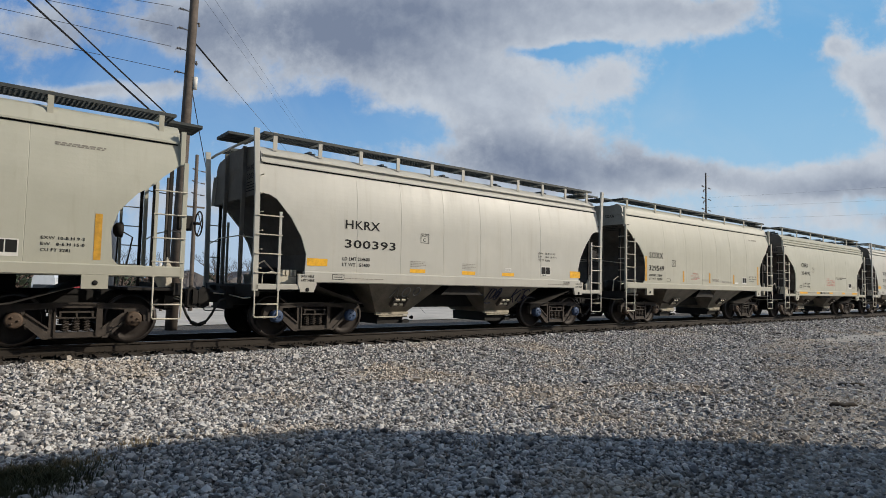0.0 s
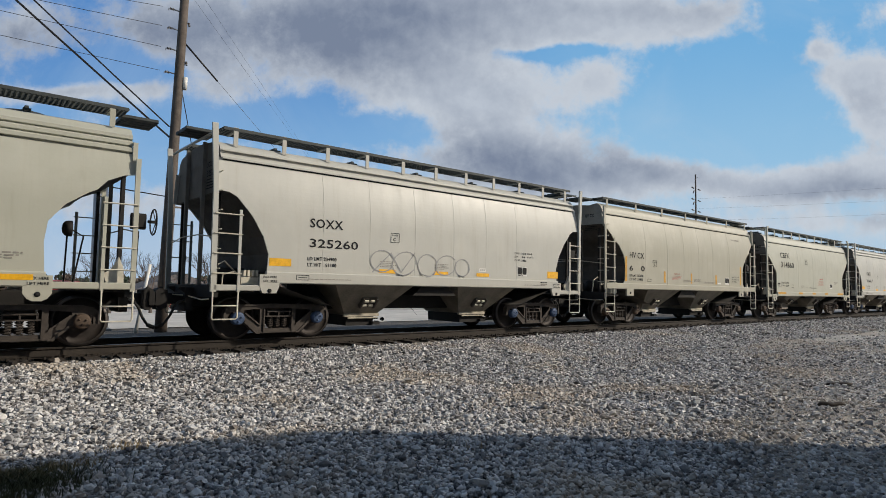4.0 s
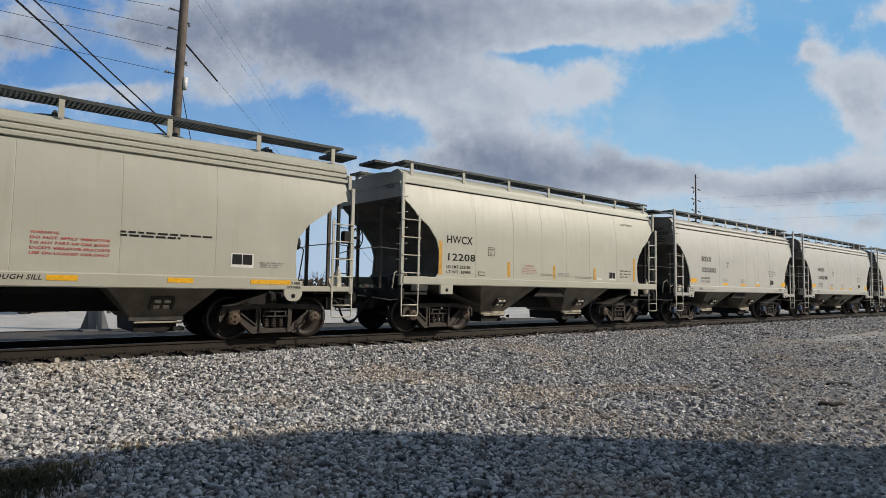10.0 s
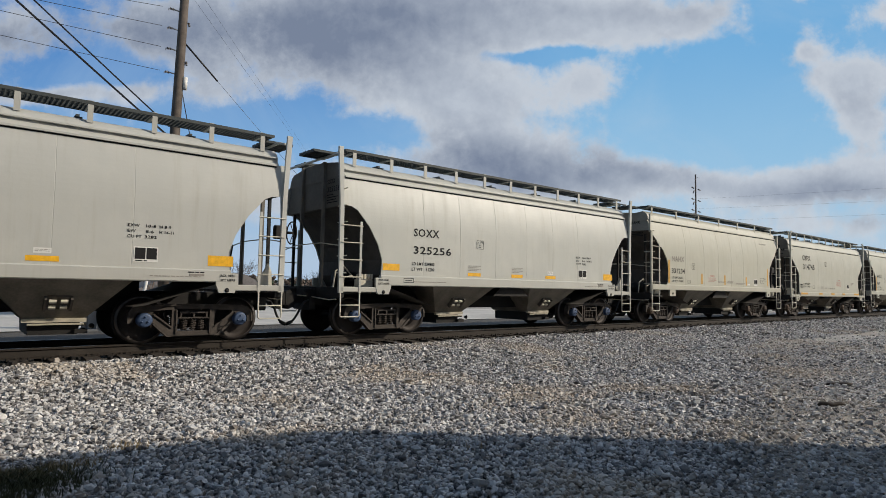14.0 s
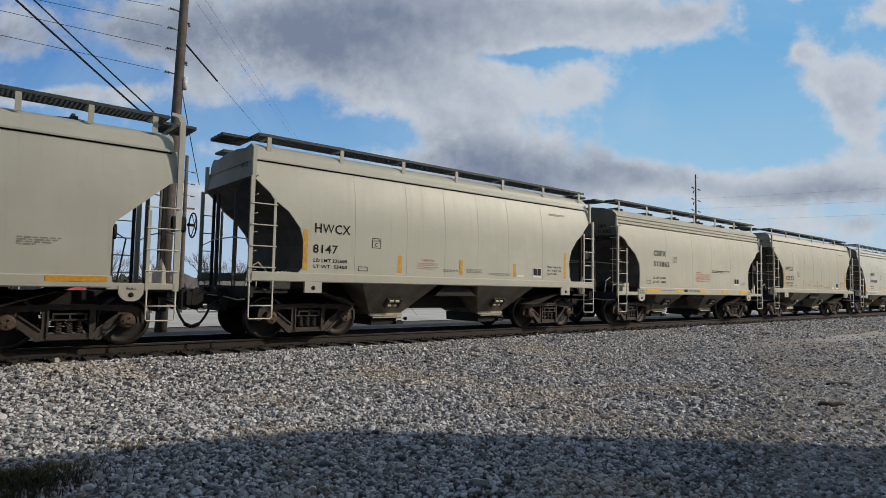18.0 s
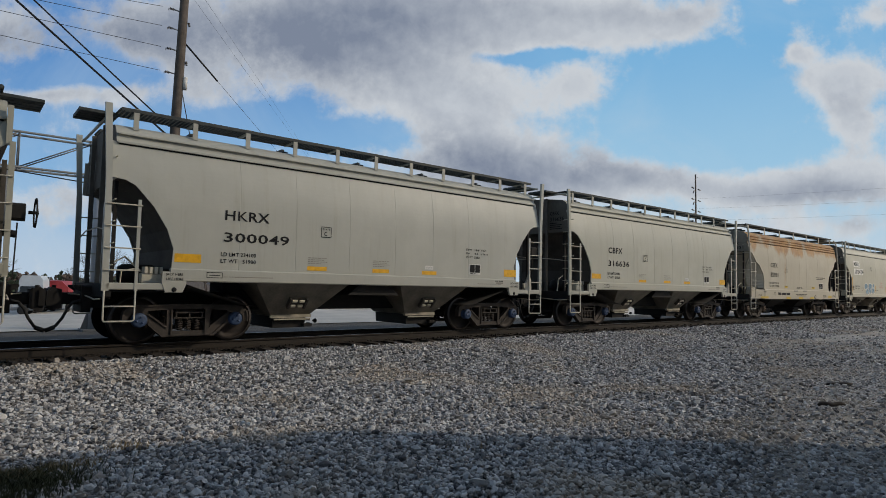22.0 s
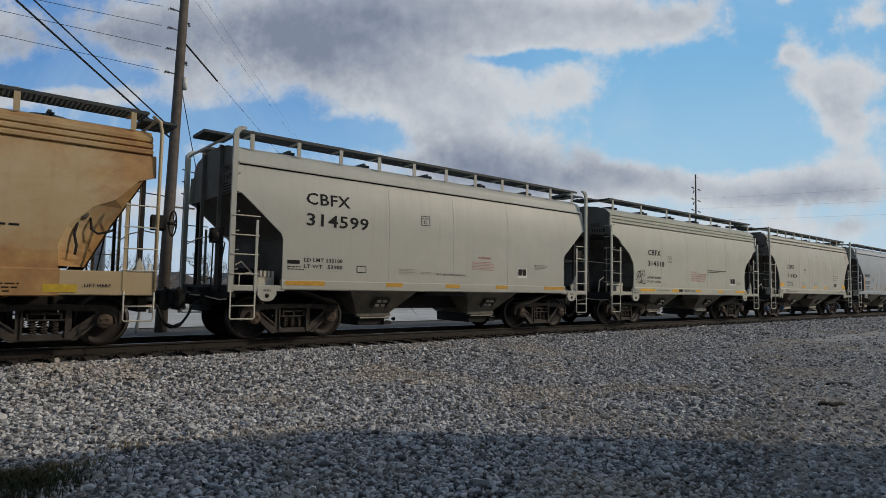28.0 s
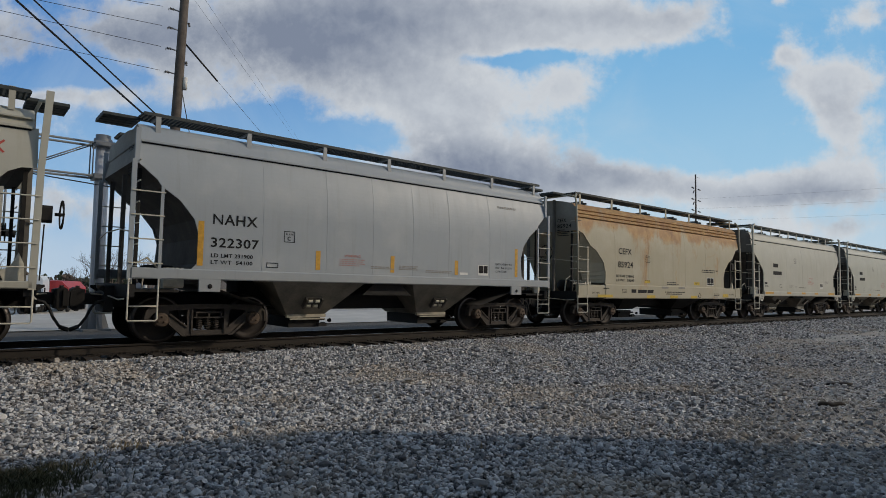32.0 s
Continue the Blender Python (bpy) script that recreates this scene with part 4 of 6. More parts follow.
def build_car(kind, paint, cap, label):
    """A two-bay covered hopper car; its middle is at x = 0 over the railheads."""
    car = thing("hopper_car", label, "hopper car", None, "cars of the train")
    lo, hi = SILL[kind]
    edges = [-5.6, *SEAMS[kind], 5.6]
    for i, (a, b) in enumerate(zip(edges, edges[1:])):
        part("side_panel", side_panel(kind, a, b, -1).done("side_panel", True), paint, car)
    part("far_side_sheet", side_panel(kind, -5.6, 5.6, 1).done("far_side_sheet", True), paint, car)
    # slot 1 gives the roof's end caps the shade-darkened end paint
    part("roof", roof_mesh(kind), [paint, SHADED_END if kind in ("round", "low") else SOOT_SHADE], car)
    ribs = kind in ("ribbed", "low")
    if not ribs:
        part("eave_strip", Mesh().box(-5.5, 5.5, -half_width(EAVE[kind]) - 0.06, -half_width(EAVE[kind]) + 0.01, EAVE[kind] - 0.03, EAVE[kind] + 0.005), paint, car)
    e, w = EAVE[kind], half_width(EAVE[kind])
    if not ribs:
        # added dark strip stands in for the shadowed gap below the eave
        part("eave_seal", Mesh().box(-5.48, 5.48, -w - 0.022, -w + 0.01, e - 0.055, e - 0.03), DARK_STEEL, car, "black strip for the shadow line under the eave")
    if kind not in ("ribbed", "low"):
        w = half_width(EAVE[kind])
        if kind == "arc":
            part("roof_lip", Mesh().box(-5.5, 5.5, -w - 0.035, -w + 0.06, EAVE[kind] + 0.135, EAVE[kind] + 0.16), paint, car)
    for y in (-1, 1):
        x1 = 5.58 if kind == "round" else CUTS[kind][-1][0] + 0.02
        m = Mesh().box(-x1, x1, y * (WALL - 0.06), y * (WALL + 0.045), lo, hi, 0.02)
        part("side_sill", m, paint, car)
    for s in (-1, 1):
        # end sheets carry shade in their paint, darker than the sides
        part("end_sheet", end_sheet(kind, s, False), SHADED_END if kind in ("round", "low") else SOOT_SHADE, car, "upright end sheet with shade dulled into its paint")
        if kind == "low":
            part("slope_sheet", end_sheet(kind, s, True), paint, car)
            for side_y in (-1, 1):
                part("hip_sheet", hip_sheet(s, side_y), paint, car)
        else:
            # shade under the cut-away is put into the slope sheet's colour
            part("slope_sheet", end_sheet(kind, s, True), GRIME_SHADE, car, "sloping end sheet with shade and grime in its colour")
        end_frame(car, kind, s)
        add_truck(car, s * 4.05, cap)
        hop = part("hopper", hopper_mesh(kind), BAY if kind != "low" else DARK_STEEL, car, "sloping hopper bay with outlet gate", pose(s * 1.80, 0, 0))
        if kind != "low":
            part("outlet_flange", cached("outlet_flange", lambda: Mesh().box(-0.48, 0.48, -0.80, -0.72, 0.43, 0.50).box(-0.40, 0.44, -0.815, -0.78, 0.385, 0.415)), FLANGE, hop, "pale steel outlet flange")
        part("outlet_gate", cached("outlet_gate", gate_mesh), DARK_STEEL, hop)
        if kind != "low":
            part("vibrator_bracket", cached("vibrator_bracket", bracket_mesh), [GRIME_SHADE, LADDER], hop, "", pose(0.0, -1.05, 0.785, 44))
        # short walkway that sticks out over the end
        for k in range(4):
            y = -0.84 + k * 0.19
            part("walkway_plank", cached("walkway_plank/%d" % s, lambda: Mesh().box(s * 5.42, s * 6.05, -0.085, 0.085, -0.07, 0.0, 0.015)), GRATE, car, "", pose(0, y, 4.27))
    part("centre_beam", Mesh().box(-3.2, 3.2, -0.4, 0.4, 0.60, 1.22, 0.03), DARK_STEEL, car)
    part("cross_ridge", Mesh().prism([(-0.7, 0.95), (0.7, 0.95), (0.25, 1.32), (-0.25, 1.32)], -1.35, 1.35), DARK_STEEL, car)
    for y in (-1, 1):
        part("running_board", cached("running_board/%d" % y, lambda: grating(-5.45, 5.45, y * 1.28 - 0.02, y * 1.28 - y * 0.52, 4.285)), GRATE, car, "dark galvanised walkway grating")
        n = 11 if kind in ("arc", "straight") else 7
        for i in range(n):
            x = -5.2 + 10.4 * i / (n - 1)
            br = cached("walkway_bracket/%d" % y, lambda: Mesh().box(-0.045, 0.045, y * 1.29, y * 1.31, -0.36, 0.03).box(-0.03, 0.03, y * 0.8, y * 1.29, -0.06, -0.03))
            part("walkway_bracket", br, paint, car, "", pose(x, 0, 4.275))
    part("hatch_coaming", Mesh().prism([(-4.9, 4.02), (4.9, 4.02), (4.88, 4.10), (-4.88, 4.10)], -0.40, 0.40), paint, car)
    for k in range(5):
        x = -4.0 + k * 2.0
        hatch = cached("hatch_cover", lambda: Mesh().lathe([(0.46, 0.0), (0.47, 0.05), (0.40, 0.10), (0.2, 0.13), (0.001, 0.135)], (0, 0, 0), 18, "z").box(-0.06, 0.06, -0.62, -0.3, 0.03, 0.09).box(-0.03, 0.03, -0.5, 0.5, 0.1, 0.16))
        part("hatch_cover", hatch, GRATE, car, "round roof hatch cover with a clamp bar", pose(x, 0, 4.06))
    # hand brake wheel at the trailing end
    m = Mesh().tube([(0, 0.24 * math.cos(t), 0.24 * math.sin(t)) for t in (math.tau * k / 20 for k in range(21))], 0.015, 5)
    for k in range(5):
        a = math.tau * k / 5
        m.tube([(0.04, 0, 0), (0, 0.24 * math.cos(a), 0.24 * math.sin(a))], 0.009, 4)
    part("brake_wheel", m, DARK_STEEL, car, "", pose(6.0, -1.12, 2.28))
    part("brake_housing", Mesh().box(5.62, 5.86, -1.20, -1.02, 2.13, 2.42, 0.04).tube([(5.9, -1.12, 2.28), (6.04, -1.12, 2.28)], 0.03, 7).tube([(5.76, -1.1, 2.1), (5.74, -1.1, 1.15)], 0.012, 5), DARK_STEEL, car)
    part("bell_crank", Mesh().prism([(5.28, 1.04), (5.52, 1.04), (5.50, 1.42), (5.42, 1.60), (5.36, 1.46), (5.30, 1.36), (5.18, 1.30), (5.22, 1.18)], -1.30, -1.24), LADDER, car, "pale brake bell crank")
    m = Mesh().box(-4.98, -4.62, -1.30, -1.08, 1.06, 1.32, 0.03)
    for k in range(4):
        m.box(-4.94 + k * 0.085, -4.89 + k * 0.085, -1.32, -1.10, 1.32, 1.44)
    part("brake_valve", m, LADDER, car, "pale ribbed brake valve on the platform")
    m = Mesh().lathe([(0.001, 0.0), (0.08, 0.015), (0.13, 0.05), (0.145, 0.10), (0.145, 0.16), (0.001, 0.17)], (0, 0, 0), 14, "x")
    m.tube([(0.09, 0, -0.10), (0.07, -0.02, -1.05)], 0.016, 5).tube([(0.15, 0.1, 0.0), (0.36, 0.1, -0.12), (0.22, 0.1, -1.05)], 0.016, 5)
    part("air_reservoir", m, DARK_STEEL, car, "", pose(4.62, -0.55, 2.10))
    if kind == "straight":
        part("brake_wheel", m, DARK_STEEL, car, "", pose(-5.86, -0.9, 2.12))
        part("brake_housing", Mesh().box(-5.82, -5.62, -1.02, -0.78, 1.98, 2.28, 0.03).box(-5.68, -5.6, -1.0, -0.8, 1.0, 2.3), DARK_STEEL, car)
    # brake reservoir and pipes on the leading platform
    m = Mesh()
    m.lathe([(0.001, -0.35), (0.15, -0.33), (0.2, -0.25), (0.2, 0.25), (0.15, 0.33), (0.001, 0.35)], (0, 0, 0), 14, "x")
    part("brake_reservoir", m, DARK_STEEL, car, "", pose(-4.9, -0.55, 1.3))
    m = Mesh().tube([(-5.45, -0.9, 1.05), (-5.4, -0.92, 1.5), (-5.2, -0.95, 1.62), (-4.9, -0.9, 1.35)], 0.02, 5)
    m.tube([(-5.3, -1.1, 1.03), (-5.28, -1.1, 1.35), (-5.05, -1.1, 1.4)], 0.016, 5)
    part("brake_pipe", m, LADDER, car)
    return car


def colour_car(car, rgb, k):
    rgb = [c * (1 + 0.012 * math.sin(k * 2.1 + j)) for j, c in enumerate(rgb)]
    for ob in car.children_recursive:
        ob.color = (*rgb, 1)


def lettering_mesh(text, height):
    """Flat letters in x, y with the lower left corner at the origin."""
    co, faces, x, n = [], [], 0.0, 0
    for c in text:
        pts, polys, width = GLYPHS[c]
        for p in pts:
            co.append(((p[0] + x) * height, p[1] * height))
        faces += [[k + n for k in f] for f in polys]
        n += len(pts)
        x += width * 1.06
    return np.array(co).reshape(-1, 2), faces


def decal_y(z, off=0.007):
    return -(half_width(z) + off)


def letters(car, text, x, z, height, material, label="", width=None):
    """Letters painted on the near side, following its curve; width stretches the line to that length."""
    co, faces = lettering_mesh(text, height) if text else ([], [])
    if not len(co):
        return
    k = width / max(1e-6, co[:, 0].max() - co[:, 0].min()) if width else 1.0
    if height >= 0.17:
        at = 0.0
        for c in text:
            pts, polys, wide = GLYPHS[c]
            if len(pts):
                part("letter", Mesh().add([(x + ((p[0] + at) * height) * k, decal_y(z + p[1] * height), z + p[1] * height) for p in pts], polys), material, car)
            at += wide * 1.06
        return
    m = Mesh().add([(x + p[0] * k, decal_y(z + p[1]), z + p[1]) for p in co], faces)
    part("lettering", m, material, car, label)


def flat_letters(car, text, x, z, height, y, material, width):
    """Letters on an upright flat face that looks towards -y."""
    co, faces = lettering_mesh(text, height)
    k = width / (co[:, 0].max() - co[:, 0].min())
    part("lettering", Mesh().add([(x + p[0] * k, y, z + p[1]) for p in co], faces), material, car)


def end_marks(car, kind, mark, number):
    """Mark and number on the upper corner of the leading end sheet."""
    if not mark:
        return
    top = EAVE[kind] - 0.12
    for text, z, h, w in ((mark, top, 0.11, 0.36), (number, top - 0.19, 0.12, 0.56)):
        co, faces = lettering_mesh(text, h)
        k = w / (co[:, 0].max() - co[:, 0].min())
        part("lettering", Mesh().add([(-5.535, -0.66 - p[0] * k, z + p[1]) for p in co], faces), BLACK, car)
    m = Mesh()
    for i, w in enumerate((0.3, 0.5, 0.42, 0.5)):
        z = top - 0.27 - i * 0.06
        m.add([(-5.535, -0.66, z), (-5.535, -0.66 - w, z), (-5.535, -0.66 - w, z + 0.022), (-5.535, -0.66, z + 0.022)], [[0, 1, 2, 3]])
    part("small_print", m, BLACK, car)


def patch(car, name, x0, x1, z0, z1, material, label="", off=0.005):
    """A painted or stuck-on panel on the near side."""
    zs = [z0 + (z1 - z0) * i / 4 for i in range(5)]
    m = Mesh()
    m.add([(x, decal_y(z, off), z) for z in zs for x in (x0, x1)], [[2 * i, 2 * i + 1, 2 * i + 3, 2 * i + 2] for i in range(4)])
    part(name, m, material, car, label)


def words(width, height, seed):
    """Spans of word length that fill a line."""
    r = random.Random(seed * 7 + int(width * 100))
    at, spans = 0.0, []
    while at < width - height:
        end = min(width, at + height * r.uniform(2.0, 6.0))
        spans.append((at, end))
        at = end + height * 1.1
    return spans


def bars(car, x, z, widths, height, material, step=None):
    """Lines of unreadable small print as plain bars."""
    m = Mesh()
    for i, w in enumerate(widths):
        zz = z - i * (step or height * 1.7)
        for a, b in words(w, height, i):
            m.add([(x + a, decal_y(zz), zz), (x + b, decal_y(zz), zz), (x + b, decal_y(zz), zz + height), (x + a, decal_y(zz), zz + height)], [[0, 1, 2, 3]])
    part("small_print", m, material, car)


def outline_box(car, x0, x1, z0, z1, t, material):
    m = Mesh()
    for a, b, c, d in ((x0, x1, z0, z0 + t), (x0, x1, z1 - t, z1), (x0, x0 + t, z0, z1), (x1 - t, x1, z0, z1)):
        m.add([(a, decal_y(c), c), (b, decal_y(c), c), (b, decal_y(d), d), (a, decal_y(d), d)], [[0, 1, 2, 3]])
    part("stencil_frame", m, material, car)


def outline_frame(car, x0, x1, z0, z1, t, material):
    """A stencilled frame on the flat side sill."""
    m = Mesh()
    for a, b, c, d in ((x0, x1, z0, z0 + t), (x0, x1, z1 - t, z1), (x0, x0 + t, z0, z1), (x1 - t, x1, z0, z1), (x0 + 0.05, x1 - 0.05, z0 + 0.045, z0 + 0.06)):
        m.add([(a, -(WALL + 0.049), c), (b, -(WALL + 0.049), c), (b, -(WALL + 0.049), d), (a, -(WALL + 0.049), d)], [[0, 1, 2, 3]])
    part("stencil_frame", m, material, car)


def on_sill(car, name, kind, x0, x1, z0, z1, material):
    m = Mesh()
    for a, b in words(x1 - x0, z1 - z0, int(x0 * 10)) if name == "small_print" and z1 - z0 < 0.05 else [(0, x1 - x0)]:
        m.box(x0 + a, x0 + b, -(WALL + 0.051), -(WALL + 0.044), z0, z1)
    part(name, m, material, car)


def dress(car, kind, mark, number, loads, amber=AMBER, worn=0):
    """Lettering and decals of one car by its type; marks that nobody could read are bars."""
    ink = BLACK
    end_marks(car, kind, mark, number)
    for s in (-1, 1):
        if kind == "round":
            continue
        if kind == "low":
            flat_letters(car, "LIFT HERE", s * 4.72 - 0.2, 1.06, 0.055, -(WALL + 0.05), BLACK, 0.4)
            continue
        if kind == "straight":
            flat_letters(car, "PULL", s * 4.88 - 0.08, 1.02, 0.04, -(WALL + 0.05), BLACK, 0.16)
            continue
        for i, line in enumerate(("JACK HERE", "LIFT HERE")):
            flat_letters(car, line, s * (4.49 if kind == "arc" else 4.22) - 0.15, SILL[kind][1] - 0.13 - i * 0.085, 0.045, -(WALL + 0.05), BLACK, 0.3)
    if not mark:
        bars(car, -3.5, 2.4, (0.8,), 0.18, ink)
        bars(car, -3.5, 2.05, (1.1,), 0.17, ink)
    lo, hi = SILL[kind]
    if kind == "round":
        letters(car, mark, -4.22, 2.30, 0.20, ink if not worn else GREY_MARK, "", 0.88)
        letters(car, number, -4.24, 1.86, 0.18, ink, "", 0.95 if len(number) > 4 else 0.6)
        letters(car, loads[0] and "LD LMT " + loads[0], -4.22, 1.66, 0.075, ink, "", 0.82)
        letters(car, loads[1] and "LT WT  " + loads[1], -4.22, 1.53, 0.075, ink, "", 0.82)
        for x, z1 in ((-4.47, 2.34), (-2.0, 1.90), (-0.05, 1.88), (1.95, 1.86), (4.18, 2.28)):
            patch(car, "reflector", x, x + 0.11, 1.49, z1, amber, "tall amber reflective strip")
        outline_box(car, -2.74, -2.5, 2.04, 2.27, 0.012, ink)
        letters(car, "PLATE", -2.70, 2.19, 0.035, ink, "", 0.16)
        letters(car, "C", -2.67, 2.08, 0.08, ink)
        outline_box(car, -3.1, -2.85, 1.5, 1.6, 0.012, ink)
        letters(car, "WARNING", -1.3, 1.80, 0.055, RED_FAINT, "", 0.42)
        bars(car, -1.42, 1.74, (0.66, 0.6, 0.66, 0.5), 0.014, RED_FAINT, 0.045)
        bars(car, -0.6, 1.6, (0.5, 0.66), 0.022, GREY_MARK)
        bars(car, 0.2, 1.64, (0.55, 0.5, 0.55), 0.022, GREY_MARK)
        bars(car, 1.0, 1.56, (0.85, 0.8), 0.022, GREY_MARK)
        patch(car, "notice", 2.12, 2.40, 1.50, 1.56, WHITE)
        patch(car, "data_panel", 2.78, 3.14, 1.50, 1.78, WHITE, "black and white data panel", 0.004)
        patch(car, "data_block", 2.80, 2.95, 1.56, 1.76, BLACK, "", 0.008)
        patch(car, "data_block", 2.97, 3.12, 1.56, 1.76, BLACK, "", 0.008)
        letters(car, "EXW 10-8 H 9-3", 3.42, 1.80, 0.05, ink, "", 0.62)
        letters(car, "EW   8-6 H 15-0", 3.42, 1.70, 0.05, ink, "", 0.62)
        letters(car, "CU FT 3281", 3.42, 1.60, 0.05, ink, "", 0.42)
        bars(car, 3.55, 3.42, (0.75, 0.72), 0.02, GREY_MARK)
    elif kind == "arc":
        wide = 1.13 if mark == "HKRX" else 1.0
        letters(car, mark, -3.62, 2.40, 0.19, ink, "", 0.80 * wide)
        letters(car, number, -3.63, 1.975, 0.18, ink, "", 1.2 * wide)
        letters(car, loads[0] and "LD LMT " + loads[0], -3.66, 1.69, 0.075, ink, "", 0.70)
        letters(car, loads[1] and "LT WT   " + loads[1], -3.66, 1.56, 0.075, ink, "", 0.70)
        outline_box(car, -1.52, -1.27, 2.20, 2.43, 0.012, ink)
        letters(car, "PLATE", -1.48, 2.36, 0.035, ink, "", 0.17)
        letters(car, "C", -1.45, 2.24, 0.08, ink)
        patch(car, "reflector", -4.50, -4.02, 1.54, 1.70, amber, "amber reflective square")
        patch(car, "reflector", 4.12, 4.60, 1.49, 1.69, amber, "amber reflective square")
        for x in (-1.82, -0.18, 1.26):
            patch(car, "reflector", x, x + 0.46, 1.47, 1.56, amber)
            if x < 1:
                bars(car, x + 0.01, 1.735, (0.46, 0.38, 0.46, 0.3), 0.014, GREY_MARK, 0.04)
        patch(car, "notice", 1.36, 1.61, 1.60, 1.69, WHITE)
        bars(car, 1.38, 1.655, (0.2, 0.2), 0.01, GREY_MARK, 0.025)
        for i, (a, b, c) in enumerate((("EXW", "10-8", "H 8-9"), ("EW", "8-6", "H 14-11"), ("CU FT", "3282", ""))):
            letters(car, a, 2.71, 2.14 - i * 0.098, 0.052, ink, "", (0.19, 0.13, 0.23)[i])
            letters(car, b, (2.99, 3.01, 2.99)[i], 2.14 - i * 0.098, 0.052, ink, "", (0.17, 0.13, 0.2)[i])
            letters(car, c, 3.23, 2.14 - i * 0.098, 0.052, ink, "", (0.2, 0.25, 0)[i])
        patch(car, "data_panel", 2.83, 3.23, 1.52, 1.79, WHITE, "black and white data panel", 0.004)
        patch(car, "data_block", 2.85, 3.02, 1.57, 1.77, BLACK, "", 0.008)
        patch(car, "data_block", 3.04, 3.21, 1.57, 1.77, BLACK, "", 0.008)
        bars(car, 2.86, 1.53, (0.22,), 0.02, BLACK)
        on_sill(car, "small_print", kind, 3.75, 4.05, 1.35, 1.37, BLACK)
        on_sill(car, "small_print", kind, 3.1, 4.0, 1.27, 1.285, GREY_MARK)
        on_sill(car, "sill_slot", kind, 3.78, 4.05, 1.29, 1.33, GREY_MARK)
        on_sill(car, "small_print", kind, -3.6, -2.6, 1.28, 1.295, GREY_MARK)
        outline_frame(car, -3.92, -3.62, 1.26, 1.37, 0.012, ink)
    elif kind == "ribbed":
        dx = -0.16 if number == "314192" else 0.04
        letters(car, mark, -3.45 + dx, 2.45, 0.19, ink, "", 0.84)
        letters(car, number, -3.46 + dx, 2.07, 0.18, ink, "", 1.08)
        letters(car, loads[0] and "LD LMT " + loads[0], -3.45, 1.62, 0.075, ink, "", 0.86)
        letters(car, loads[1] and "LT WT   " + loads[1], -3.45, 1.47, 0.075, ink, "", 0.86)
        outline_box(car, -2.12 + dx, -1.84 + dx, 2.24, 2.46, 0.012, ink)
        letters(car, "PLATE", -2.08 + dx, 2.38, 0.035, ink, "", 0.19)
        letters(car, "C", -2.04 + dx, 2.27, 0.08, ink)
        outline_box(car, -3.85, -3.6, 1.44, 1.56, 0.014, ink)
        for i, line in enumerate(("WARNING", "DO NOT APPLY VIBRATOR", "TO ANY PART OF CAR BODY", "EXCEPT VIBRATOR BRACKETS", "USE ON LOADED CAR ONLY")):
            letters(car, line, -0.35, 1.92 - i * 0.085, 0.045, RED, "", 0.4 if i == 0 else 1.15)
        bars(car, 0.95, 2.02, (1.6, 1.0), 0.035, BLACK)
        patch(car, "data_panel", 2.9, 3.36, 1.48, 1.76, WHITE, "black and white data panel", 0.004)
        patch(car, "data_block", 2.93, 3.12, 1.54, 1.74, BLACK, "", 0.008)
        patch(car, "data_block", 3.14, 3.33, 1.54, 1.74, BLACK, "", 0.008)
        bars(car, 3.5, 1.58, (0.5, 0.45, 0.4), 0.025, GREY_MARK)
        for x0, x1 in ((-3.95, -3.0), (-1.84, -1.38), (-0.1, 0.34), (1.75, 2.2), (3.3, 4.15)):
            on_sill(car, "reflector", kind, x0, x1, 1.16, 1.25, amber)
        on_sill(car, "small_print", kind, -1.34, -1.09, 1.165, 1.255, BLACK)
        co, faces = lettering_mesh("THROUGH SILL", 0.08)
        k = 0.88 / (co[:, 0].max() - co[:, 0].min())
        part("lettering", Mesh().add([(-1.04 + p[0] * k + p[1] * 0.25, -(WALL + 0.048), 1.17 + p[1]) for p in co], faces), BLACK, car)
        on_sill(car, "small_print", kind, -2.9, -2.0, 1.19, 1.22, GREY_MARK)
    elif kind == "straight":
        letters(car, mark, -4.06, 2.90, 0.25, ink if not worn else GREY_MARK, "", 1.08)
        letters(car, number, -4.06, 2.44, 0.26, ink, "", 1.55)
        letters(car, loads[0] and "LD LMT " + loads[0], -4.08, 1.66, 0.08, ink, "", 0.93)
        letters(car, loads[1] and "LT WT   " + loads[1], -4.08, 1.52, 0.08, ink, "", 0.93)
        outline_box(car, -0.96, -0.68, 2.68, 2.92, 0.014, ink)
        letters(car, "PLATE", -0.93, 2.84, 0.035, ink, "", 0.2)
        letters(car, "C", -0.88, 2.72, 0.09, ink)
        outline_box(car, -2.77, -2.52, 1.46, 1.61, 0.014, ink)
        patch(car, "data_block", -4.45, -4.17, 1.60, 1.68, BLACK)
        bars(car, -4.45, 1.53, (0.3, 0.38), 0.02, BLACK, 0.05)
        bars(car, -1.6, 1.575, (0.46, 0.4, 0.46, 0.3), 0.013, GREY_MARK, 0.036)
        bars(car, -0.95, 1.52, (0.35, 0.3), 0.014, GREY_MARK, 0.035)
        letters(car, "VENT CAR WHEN UNLOADING", -0.47, 1.465, 0.045, ink, "", 0.99)
        letters(car, "WARNING", 0.97, 1.94, 0.055, RED, "", 0.46)
        bars(car, 0.76, 1.85, (0.7, 0.8, 0.82, 0.8, 0.7, 0.8), 0.014, RED_FAINT, 0.042)
        patch(car, "data_panel", 2.50, 2.88, 1.48, 1.74, WHITE, "black and white data panel", 0.004)
        patch(car, "data_block", 2.53, 2.68, 1.54, 1.72, BLACK, "", 0.008)
